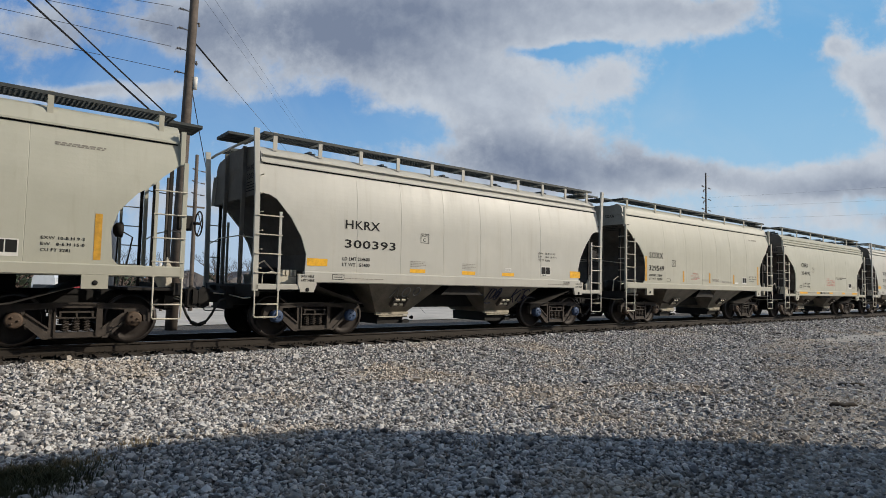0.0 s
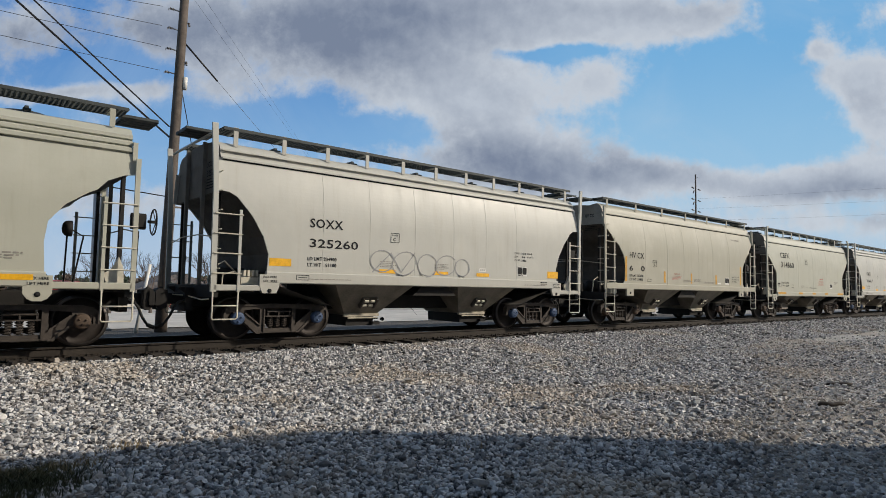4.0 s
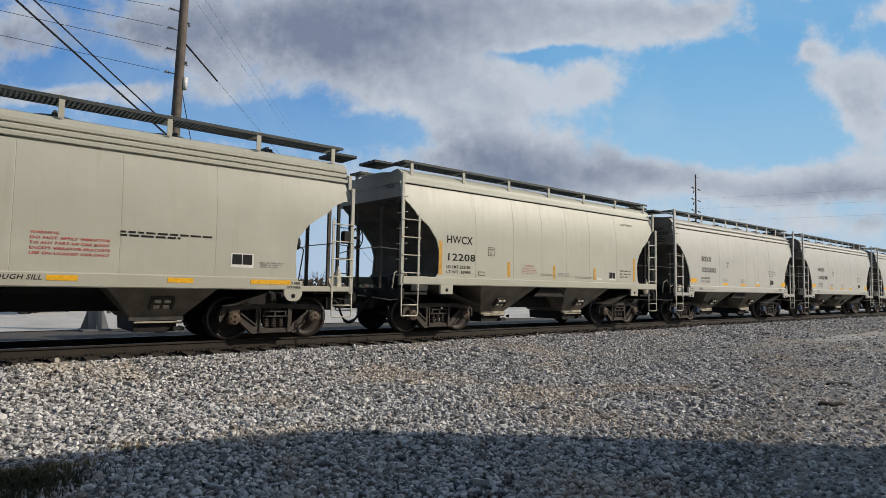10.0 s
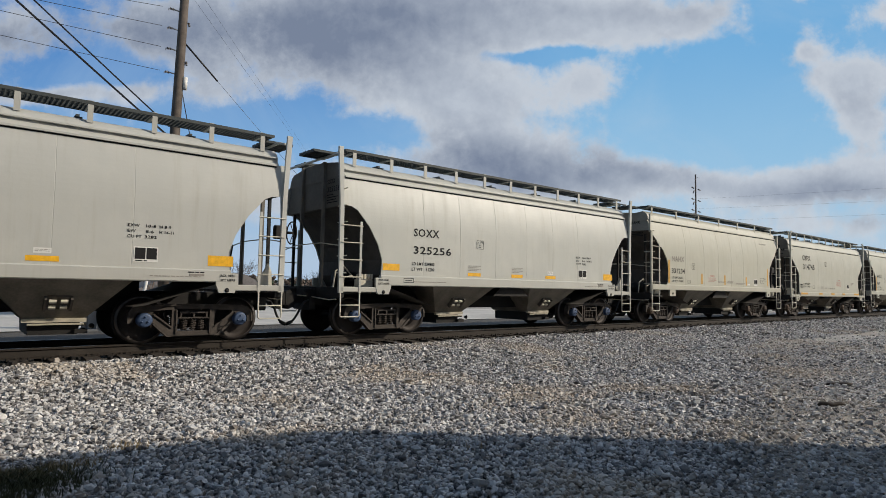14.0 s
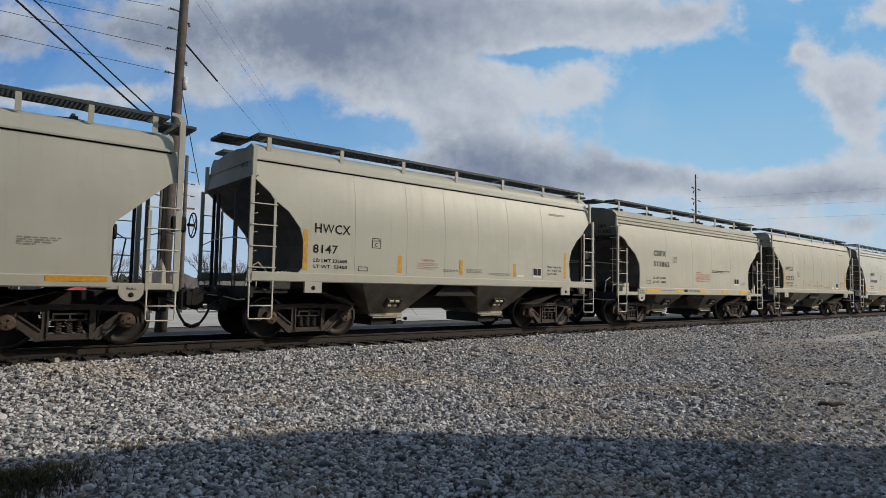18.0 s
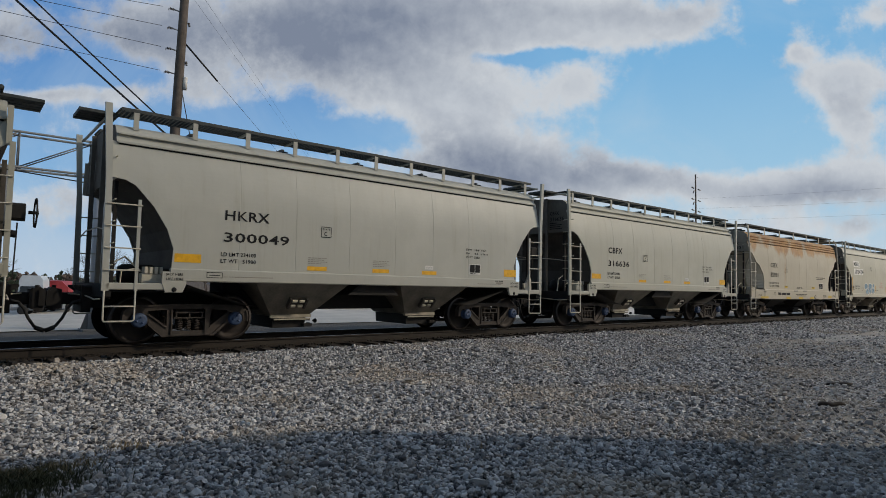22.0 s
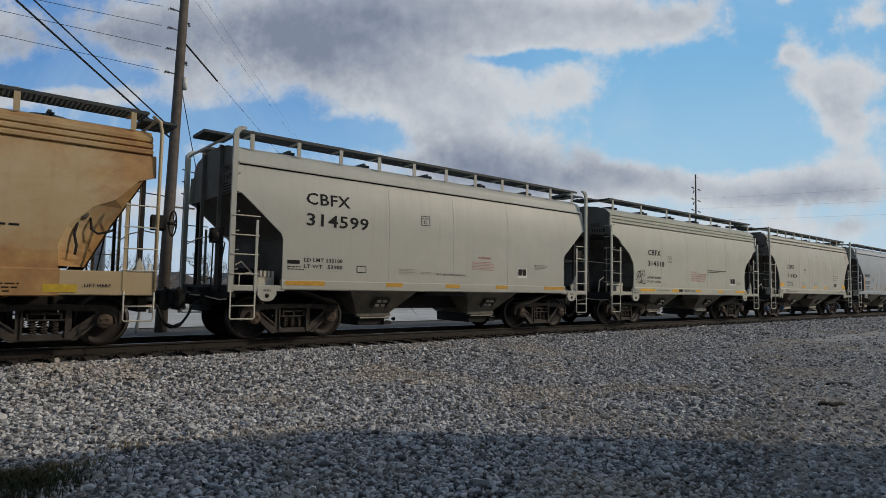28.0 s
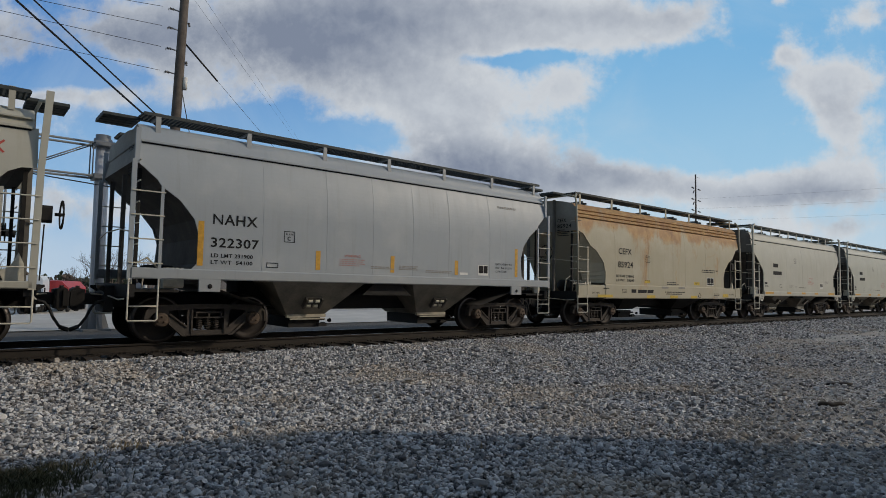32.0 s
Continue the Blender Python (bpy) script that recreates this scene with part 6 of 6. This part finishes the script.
part("equipment_box", Mesh().tube([(0.34, -0.1, 7.78), (0.35, -0.1, 8.18)], 0.075, 10), WHITE, big, "small white canister")
part("guy_guard", Mesh().tube([(-0.75, -0.15, 0.0), (-0.42, -0.1, 2.1)], 0.05, 8), WHITE, big, "white guy wire guard")
part("ground_wire", Mesh().tube([(0.13, -0.13, 1.0), (0.20, -0.12, 5.0), (0.27, -0.1, 8.0)], 0.012, 4), WIRE, big)


def wire(name, a, b, sag, r, label):
    a, b = Vector(a), Vector(b)
    pts = [a.lerp(b, k / 20) - Vector((0, 0, sag * 4 * (k / 20) * (1 - k / 20))) for k in range(21)]
    return tagged(part(name, Mesh().tube(pts, r, 5), WIRE, None), label, "cable")


# heavy cables, and thin lines on the insulators
wire("cable", (5.15, 20.0, 5.78), (-10.0, 20.0, 17.54), 0.12, 0.032, "thick black cable tied to the pole")
wire("cable", (5.14, 20.0, 6.11), (-10.0, 20.0, 18.35), 0.12, 0.024, "black cable tied to the timber pole")
wire("cable", (5.15, 20.0, 3.87), (-14.0, 20.0, 5.40), 0.05, 0.018, "thin black service cable on the pole")
for z, sag in ((9.93, 1.75), (9.30, 1.0), (8.62, 0.45), (7.85, 0.15)):
    wire("power_line", (4.75, 19.95, z), (-45.0, 20.0, z), sag, 0.008, "thin power line on the pole's insulators")
wire("guy_wire", (5.35, 20.0, 9.07), (15.2, 20.0, 0.0), 0.0, 0.006, "thin steel guy wire of the pole")
tagged(part("guy_guard", Mesh().tube([(5.45, 20.0, 8.975), (6.58, 20.0, 7.937)], 0.03, 7), WIRE, None), "dark guard sleeve on the guy wire", "cable guard")
wire("cable", (5.42, 20.0, 7.55), (6.6, 21.5, 4.6), 0.05, 0.014, "short black drop cable from the pole")
wire("power_line", (3.08, 14.0, 8.68), (92.92, 150.0, 17.96), 0.3, 0.0035, "faint power line running away overhead")
wire("power_line", (3.37, 14.0, 8.79), (92.94, 150.0, 17.29), 0.3, 0.0035, "faint power line running away overhead")

far1 = wood_pole(13.15, 46.0, -1.7, 12.3, 0.0, 0.17, 0.12, "slender timber pole with crossarm behind the road")
part("crossarm", Mesh().box(-0.7, 0.7, -0.06, 0.06, 8.3, 8.42), WOOD, far1)
for h in (9.4, 10.3, 11.2):
    part("bracket", Mesh().tube([(-0.2, 0, h - 0.02), (0.35, 0, h - 0.1)], 0.02, 5), GALV, far1)
    part("insulator", Mesh().tube([(0.35, 0, h - 0.1), (0.66, 0, h - 0.12)], 0.05, 6), PORCELAIN, far1)
    part("insulator", Mesh().tube([(-0.1, 0, h - 0.02), (-0.28, 0, h + 0.04)], 0.055, 6), PORCELAIN, far1)
far2 = wood_pole(155.6, 80.0, -2.6, 35.9, 0.0, 0.27, 0.19, "tall dark transmission pole with stacked insulators")
part("lightning_arm", Mesh().tube([(0, 0, 35.3), (2.2, 0, 35.1)], 0.05, 5), GALV, far2)
for h in (32.0, 28.9, 25.9):
    part("arm", Mesh().tube([(-1.2, 0, h - 0.05), (1.4, 0, h - 0.1)], 0.03, 5), GALV, far2)
    part("insulator", Mesh().tube([(1.3, 0, h - 0.1), (2.6, 0, h - 0.2)], 0.15, 6), PORCELAIN, far2)
    part("insulator", Mesh().tube([(-1.1, 0, h), (-2.0, 0, h + 0.1)], 0.2, 6), PORCELAIN, far2)
    part("insulator", Mesh().tube([(-0.8, 0, h - 0.7), (-1.4, 0, h - 1.4)], 0.17, 6), PORCELAIN, far2)
for za, zb in ((26.6, 26.7), (23.9, 23.7), (20.6, 20.5)):
    wire("power_line", (156.2, 80.0, za), (178.8, 0.0, 2 * zb - za), 0.4, 0.012, "distant transmission line beyond the train")


def truck_rig():
    """White sleeper tractor waiting on the road with a red covered load."""
    t = thing("semi_truck", "white and blue-grey sleeper cab truck waiting on the road", "truck", pose(7.0, 80.0, -2.65, 0, 0, -20))
    white = plain("truck_paint", (0.62, 0.66, 0.70), 0.3, 0, 0.08, 2, 0.0)
    body = Mesh()
    body.prism([(-1.2, 1.0), (1.2, 1.0), (1.22, 2.2), (1.1, 3.8), (0.85, 4.25), (-0.85, 4.25), (-1.1, 3.8), (-1.22, 2.2)], 0.0, 2.4)
    part("cab", body, white, t)
    part("hood", Mesh().prism([(-1.0, 0.8), (1.0, 0.8), (0.95, 1.9), (0.7, 2.2), (-0.7, 2.2), (-0.95, 1.9)], -1.9, 0.0), white, t)
    part("windscreen", Mesh().prism([(-1.05, 2.25), (1.05, 2.25), (0.95, 3.05), (-0.95, 3.05)], -0.05, 0.02), GLASS, t, "dark windscreen")
    part("grille", Mesh().box(-0.55, 0.55, -1.94, -1.88, 0.9, 1.9), DARK_STEEL, t)
    part("bumper", Mesh().box(-1.2, 1.2, -2.0, -1.7, 0.45, 0.8, 0.05), GALV, t)
    for s in (-1, 1):
        part("mirror", Mesh().box(s * 1.3, s * 1.42, -0.1, 0.0, 2.2, 2.9), BLACK, t)
        part("headlight", Mesh().box(s * 0.65, s * 0.95, -1.96, -1.86, 1.1, 1.4), GLASS, t)
        for y in (-1.2, 3.2, 4.5):
            part("wheel", Mesh().lathe([(0.001, s * 1.22), (0.3, s * 1.22), (0.5, s * 1.18), (0.5, s * 0.9)], (0, 0, 0), 18), RUBBER, t, "", pose(0, y, 0.5))
        part("exhaust_stack", Mesh().tube([(s * 1.1, 2.5, 1.0), (s * 1.1, 2.5, 4.1)], 0.08, 8), GALV, t)
    part("chassis", Mesh().box(-0.5, 0.5, -1.5, 8.0, 0.6, 0.95), DARK_STEEL, t)
    red = plain("red_tarpaulin", (0.42, 0.045, 0.05), 0.55, 0, 0.25, 1.5, 0.3)
    load = thing("flatbed_load", "red tarpaulin-covered load on a flatbed trailer", "trailer", pose(9.0, 83.0, -2.65, 0, 0, -20))
    m = Mesh()
    m.prism([(-1.5, 1.5), (2.0, 1.5), (2.0, 2.9), (1.3, 3.65), (-1.2, 3.75), (-1.5, 3.3)], 0, 9)
    part("tarpaulin", m, red, load, "red tarpaulin")
    part("trailer_bed", Mesh().box(-1.5, 2.0, 0, 12, 1.15, 1.45), DARK_STEEL, load)
    for y in (2.0, 9.0, 10.3):
        for x in (-1.1, 1.6):
            part("wheel", Mesh().lathe([(0.001, -0.15), (0.5, -0.15), (0.5, 0.15), (0.001, 0.15)], (0, 0, 0), 16, "x"), RUBBER, load, "", pose(x, y, 0.5))


truck_rig()

# pale concrete apron and road behind the track
lot = Mesh()
lv = []
ly = [21.6, 22.5, 25, 28, 32, 37, 43, 50, 57, 64, 90]
lx = [-60, -30, -10, 0, 10, 20, 30, 45]
for x in lx:
    for y in ly:
        lv.append((x, y, ground_z(x, y) + 0.03))
lot.smooth = True
lot.add(lv, [[i * len(ly) + j, (i + 1) * len(ly) + j, (i + 1) * len(ly) + j + 1, i * len(ly) + j + 1] for i in range(len(lx) - 1) for j in range(len(ly) - 1)])
structure("road", lot, CONCRETE, "pale concrete apron and road beyond the track")


def bare_tree(x, y, z, height, seed, label):
    """A leafless tree: tapered trunk, limbs and many fine twigs."""
    r = random.Random(seed)
    t = thing("tree", label, "tree", pose(x, y, z), "bare trees beyond the road")
    part("trunk", Mesh().tube([(0, 0, 0), (r.uniform(-0.2, 0.2), 0, height * 0.2), (r.uniform(-0.3, 0.3), 0.1, height * 0.42)], [height * 0.028, height * 0.022, height * 0.014], 7), WOOD, t)
    m = Mesh()

    def grow(p, d, length, rad, depth):
        q = p + d * length
        m.tube([p, p.lerp(q, 0.5) + Vector((r.uniform(-1, 1), r.uniform(-1, 1), r.uniform(0, 1))) * length * 0.07, q], [rad, rad * 0.8, rad * 0.55], 4 if depth > 1 else 3, False)
        if depth:
            for _ in range(r.choice((2, 3, 3))):
                nd = (d + Vector((r.uniform(-1, 1), r.uniform(-1, 1), r.uniform(-0.35, 0.75))) * 0.75).normalized()
                grow(q, nd, length * r.uniform(0.6, 0.82), rad * 0.55, depth - 1)

    for _ in range(5):
        a = r.uniform(0, math.tau)
        grow(Vector((0, 0, height * r.uniform(0.2, 0.42))), Vector((math.cos(a) * 0.6, math.sin(a) * 0.6, 1)).normalized(), height * 0.22, height * 0.012, 4)
    part("crown", m, TWIG, t, "fine bare brown twigs")
    return t


TWIG = plain("bare_twigs", (0.10, 0.075, 0.06), 0.9, 0, 0.3, 2, 0.0)
EVERGREEN = plain("dark_evergreen", (0.035, 0.05, 0.03), 0.9, 0, 0.4, 1.5, 0.3)
for i, (x, y, h) in enumerate(((11.5, 62, 7.5), (16.0, 66, 6.8), (30, 92, 9), (24, 104, 7.5), (37, 110, 8.5), (6, 128, 9), (52, 140, 10), (17, 120, 6.5), (66, 170, 11), (44, 84, 6.5))):
    bare_tree(x, y, -2.65, h, 40 + i, "leafless brown tree beyond the road")

# evergreen and far woods along the horizon
woods = Mesh()
rw = random.Random(9)
for i in range(620):
    a = rw.uniform(-0.15, 1.5)
    d = rw.uniform(190, 420)
    x, y, h = math.sin(a) * d, math.cos(a) * d, rw.uniform(4, 8.0)
    woods.slot = 1 if rw.random() < 0.22 else 0
    for k in range(16):
        cx, cy = x + rw.gauss(0, 0.24) * h, y + rw.gauss(0, 0.24) * h
        cz, rr = -2.7 + h * rw.uniform(0.05, 0.8), rw.uniform(0.5, 1.2)
        vs = [(cx + rr * rw.uniform(0.5, 1.3) * math.cos(t), cy + rr * math.sin(t), cz + rr * rw.uniform(-0.5, 0.5)) for t in (math.tau * j / 5 for j in range(5))]
        woods.add(vs + [(cx, cy, cz + rr * 0.9), (cx, cy, cz - rr)], [[j, (j + 1) % 5, 5] for j in range(5)] + [[(j + 1) % 5, j, 6] for j in range(5)])
tagged(part("far_woods", woods, [TWIG, EVERGREEN], None), "distant line of bare brown and dark green trees", "woods", "", "stuff")


def conifer(x, y, z, h, seed):
    r = random.Random(seed)
    t = thing("tree", "small dark evergreen tree beyond the road", "tree", pose(x, y, z))
    part("trunk", Mesh().tube([(0, 0, 0), (0, 0, h * 0.9)], [0.14, 0.03], 6), WOOD, t)
    m = Mesh()
    for i in range(170):
        u = r.random() ** 0.8
        a, rad = r.uniform(0, math.tau), (1 - u) * h * 0.36 * r.uniform(0.35, 1.0)
        c = Vector((rad * math.cos(a), rad * math.sin(a), h * (0.12 + 0.86 * u)))
        d = Vector((math.cos(a), math.sin(a), -0.2)) * r.uniform(0.25, 0.5)
        s = Vector((-math.sin(a), math.cos(a), 0)) * r.uniform(0.08, 0.2)
        m.add([c - s, c + s, c + d + Vector((0, 0, 0.05)), c + Vector((0, 0, 0.22))], [[0, 1, 2], [0, 1, 3], [1, 2, 3], [2, 0, 3]])
    part("crown", m, EVERGREEN, t, "dark green needles")


conifer(21.5, 82, -2.65, 4.9, 3)
conifer(26.5, 100, -2.65, 5.2, 4)


def far_house(x, y, w, d, h, wall, roof, seed):
    t = thing("house", "low pale house with a grey gabled roof, far off", "house", pose(x, y, -2.65))
    part("wall", Mesh().box(-w / 2, w / 2, 0, d, 0, h), wall, t)
    part("roof", Mesh().prism([(-w / 2 - 0.4, h), (w / 2 + 0.4, h), (0, h + w * 0.24)], -0.3, d + 0.3), roof, t)
    for k in (-0.28, 0.28):
        win = part("window", Mesh().box(w * k - 0.5, w * k + 0.5, -0.04, 0.02, 1.0, 2.2), GLASS, t)
        part("frame", Mesh().box(w * k - 0.6, w * k + 0.6, -0.06, -0.03, 2.2, 2.3), WHITE, win)


ROOFING = plain("grey_shingles", (0.16, 0.15, 0.15), 0.9, 0, 0.3, 2, 0.2)
far_house(27, 95, 12, 8, 2.5, WHITE, ROOFING, 1)
far_house(45, 118, 14, 9, 2.6, plain("beige_siding", (0.45, 0.40, 0.33), 0.8), ROOFING, 2)
far_house(-3, 140, 12, 8, 2.6, plain("brick_wall", (0.26, 0.12, 0.09), 0.9), ROOFING, 3)


def parked_car(x, y, rgb, turn):
    t = thing("parked_car", "small parked car beyond the road", "car", pose(x, y, -2.65, 0, 0, turn))
    pm = plain("car_body", rgb, 0.3, 0, 0.05, 2, 0.0)
    part("body", Mesh().prism([(-2.2, 0.35), (2.2, 0.35), (2.2, 0.8), (1.4, 0.95), (0.9, 1.4), (-1.2, 1.42), (-1.7, 1.0), (-2.2, 0.9)], -0.85, 0.85), pm, t)
    part("window", Mesh().prism([(-1.4, 1.0), (1.15, 1.0), (0.85, 1.32), (-1.15, 1.34)], -0.87, 0.87), GLASS, t)
    for wx in (-1.4, 1.4):
        for wy in (-0.8, 0.8):
            part("wheel", Mesh().lathe([(0.001, -0.1), (0.32, -0.1), (0.32, 0.1), (0.001, 0.1)], (0, 0, 0), 14), RUBBER, t, "", pose(wx, wy, 0.32))


for x, y, rgb, turn in ((23, 90, (0.5, 0.06, 0.05), 20), (27, 88, (0.6, 0.6, 0.62), -10), (31, 90, (0.1, 0.12, 0.16), 5), (20, 92, (0.65, 0.65, 0.63), 0), (36, 95, (0.55, 0.55, 0.56), 0)):
    parked_car(x, y, rgb, turn)

# ---- behind the camera: the building whose shade lies over the foreground ----
SHADE_CORNER = Vector((3.37, 6.04)) + SUN_AZ * 16.0
shed = thing("metal_shed", "tall grey metal-clad trackside building", "building")
front = Vector((-0.978, 0.209))
backw = Vector((-0.209, -0.978))
SHED_H = 16.0 * math.tan(SUN_EL)
c0 = SHADE_CORNER
c1, c2, c3 = c0 + front * 34, c0 + front * 34 + backw * 14, c0 + backw * 14
SIDING = plain("grey_metal_siding", (0.35, 0.36, 0.37), 0.5, 0.3, 0.1, 1, 0.05)
shed_wall = Mesh()
ringp = [c0, c1, c2, c3]
for i in range(4):
    a, b = ringp[i], ringp[(i + 1) % 4]
    n = (b - a).normalized()
    o = Vector((-n.y, n.x)) * 0.2
    shed_wall.add([(a.x, a.y, GZ - 0.2), (b.x, b.y, GZ - 0.2), (b.x, b.y, GZ + SHED_H), (a.x, a.y, GZ + SHED_H),
                   (a.x + o.x, a.y + o.y, GZ - 0.2), (b.x + o.x, b.y + o.y, GZ - 0.2), (b.x + o.x, b.y + o.y, GZ + SHED_H), (a.x + o.x, a.y + o.y, GZ + SHED_H)],
                  [[0, 1, 2, 3], [7, 6, 5, 4], [3, 2, 6, 7]])
part("wall", shed_wall, SIDING, shed)
part("roof", Mesh().add([(p.x, p.y, GZ + SHED_H) for p in ringp] + [(p.x, p.y, GZ + SHED_H + 0.15) for p in ringp],
                        [[3, 2, 1, 0], [4, 5, 6, 7]] + [[i, (i + 1) % 4, (i + 1) % 4 + 4, i + 4] for i in range(4)]), SIDING, shed)

# ---- small things on the ground ----
for (x, y, turn, ln) in ((12.5, 3.75, -35, 0.5), (10.1, 3.15, -30, 0.42), (15.4, 3.3, -40, 0.4)):
    z = ground_z(x, y) + 0.045
    r = random.Random(int(x * 10))
    pts = [(-ln / 2 + ln * k / 6, r.uniform(-0.03, 0.03), r.uniform(0, 0.03)) for k in range(7)]
    st = part("stick", Mesh().tube(pts, [0.02, 0.03, 0.034, 0.03, 0.034, 0.028, 0.014], 6), TIE, None, "", pose(x, y, z, 0, 0, turn))
    tagged(st, "dark broken piece of timber on the gravel", "debris")


def tuft(x, y, n, h, seed, label, dry):
    r = random.Random(seed)
    m = Mesh()
    for i in range(n):
        a, d = r.uniform(0, math.tau), abs(r.gauss(0, 0.16))
        px, py = d * math.cos(a) * 1.8, d * math.sin(a)
        b, l = r.uniform(0, math.tau), h * r.uniform(0.4, 1.2)
        dx, dy, w = math.cos(b) * l * 0.5, math.sin(b) * l * 0.5, r.uniform(0.002, 0.005)
        z = ground_z(x + px, y + py) - ground_z(x, y)
        m.add([(px - w, py, z), (px + w, py, z), (px + dx * 0.4 + w * 0.7, py + dy * 0.4, z + l * 0.6), (px + dx * 0.4 - w * 0.7, py + dy * 0.4, z + l * 0.6), (px + dx, py + dy, z + l * 0.9)],
              [[0, 1, 2, 3], [3, 2, 4]])
    tagged(part("grass", m, dry, None, "", pose(x, y, ground_z(x, y))), label, "grass", "", "stuff")


GRASS = plain("dull_grass", (0.06, 0.062, 0.028), 0.85, 0, 0.4, 8, 0.0)
STRAW = plain("dry_grass", (0.25, 0.19, 0.10), 0.85, 0, 0.3, 8, 0.0)
tuft(0.36, 6.0, 3200, 0.11, 1, "low dark green grass tuft in the gravel", GRASS)
tuft(0.62, 5.75, 1500, 0.12, 7, "low dark green grass tuft in the gravel", GRASS)
tuft(0.22, 5.6, 1800, 0.13, 8, "low dark green grass tuft in the gravel", GRASS)
tuft(0.75, 6.15, 500, 0.10, 9, "dry grass blades in the gravel", STRAW)
tuft(0.40, 6.1, 700, 0.11, 2, "dry grass blades in the gravel", STRAW)
tuft(1.45, 6.6, 70, 0.12, 3, "sparse dry weed in the ballast", STRAW)
tuft(4.0, 4.6, 40, 0.1, 4, "sparse dry weed in the gravel", STRAW)


# ---- what moves ----
GAP0, PITCH = -8.795, 12.615


def travelled(t):
    """How far the train has rolled at t seconds."""
    u = t / 32
    return u * (304.185 + u * (37.984 + u * (-84.665 + u * (116.586 - u * 56.624))))


def motions():
    for i, car in enumerate(CARS):
        walk(car, [(t, pose(GAP0 + PITCH * (i + 0.5) - travelled(t), YC, 0)) for t in range(0, 33)])
    rolling = {}
    for car in CARS:
        for ob in car.children_recursive:
            if "roll" in ob:
                rolling.setdefault(ob["roll"], []).append(ob)
    for k, obs in rolling.items():
        first = obs[0]
        walk(first, [(n / 15, pose(k * 0.889, 0, 0.457, 0, -math.degrees(travelled(n / 15) / 0.457), 0)) for n in range(0, 481)])
        keys = first.animation_data
        for ob in obs[1:]:
            ob.rotation_mode = "QUATERNION"
            ob.animation_data_create()
            ob.animation_data.action = keys.action
            ob.animation_data.action_slot = keys.action_slot
    drift = SKY_UNIT / 1000
    walk(sky_sheet, [(t, SKY_POSE @ Matrix.Translation((-2.05 * (t - 9) * drift, -0.35 * (t - 9) * drift, 0))) for t in (0.0, 9.0, 20.0, 32.0)])
    walk(sun_cloud, [(t, pose(CLOUD_AT.x - 183 + 12 * t, CLOUD_AT.y, CLOUD_AT.z)) for t in (0.0, 8.0, 16.0, 24.0, 32.0)])


motions()
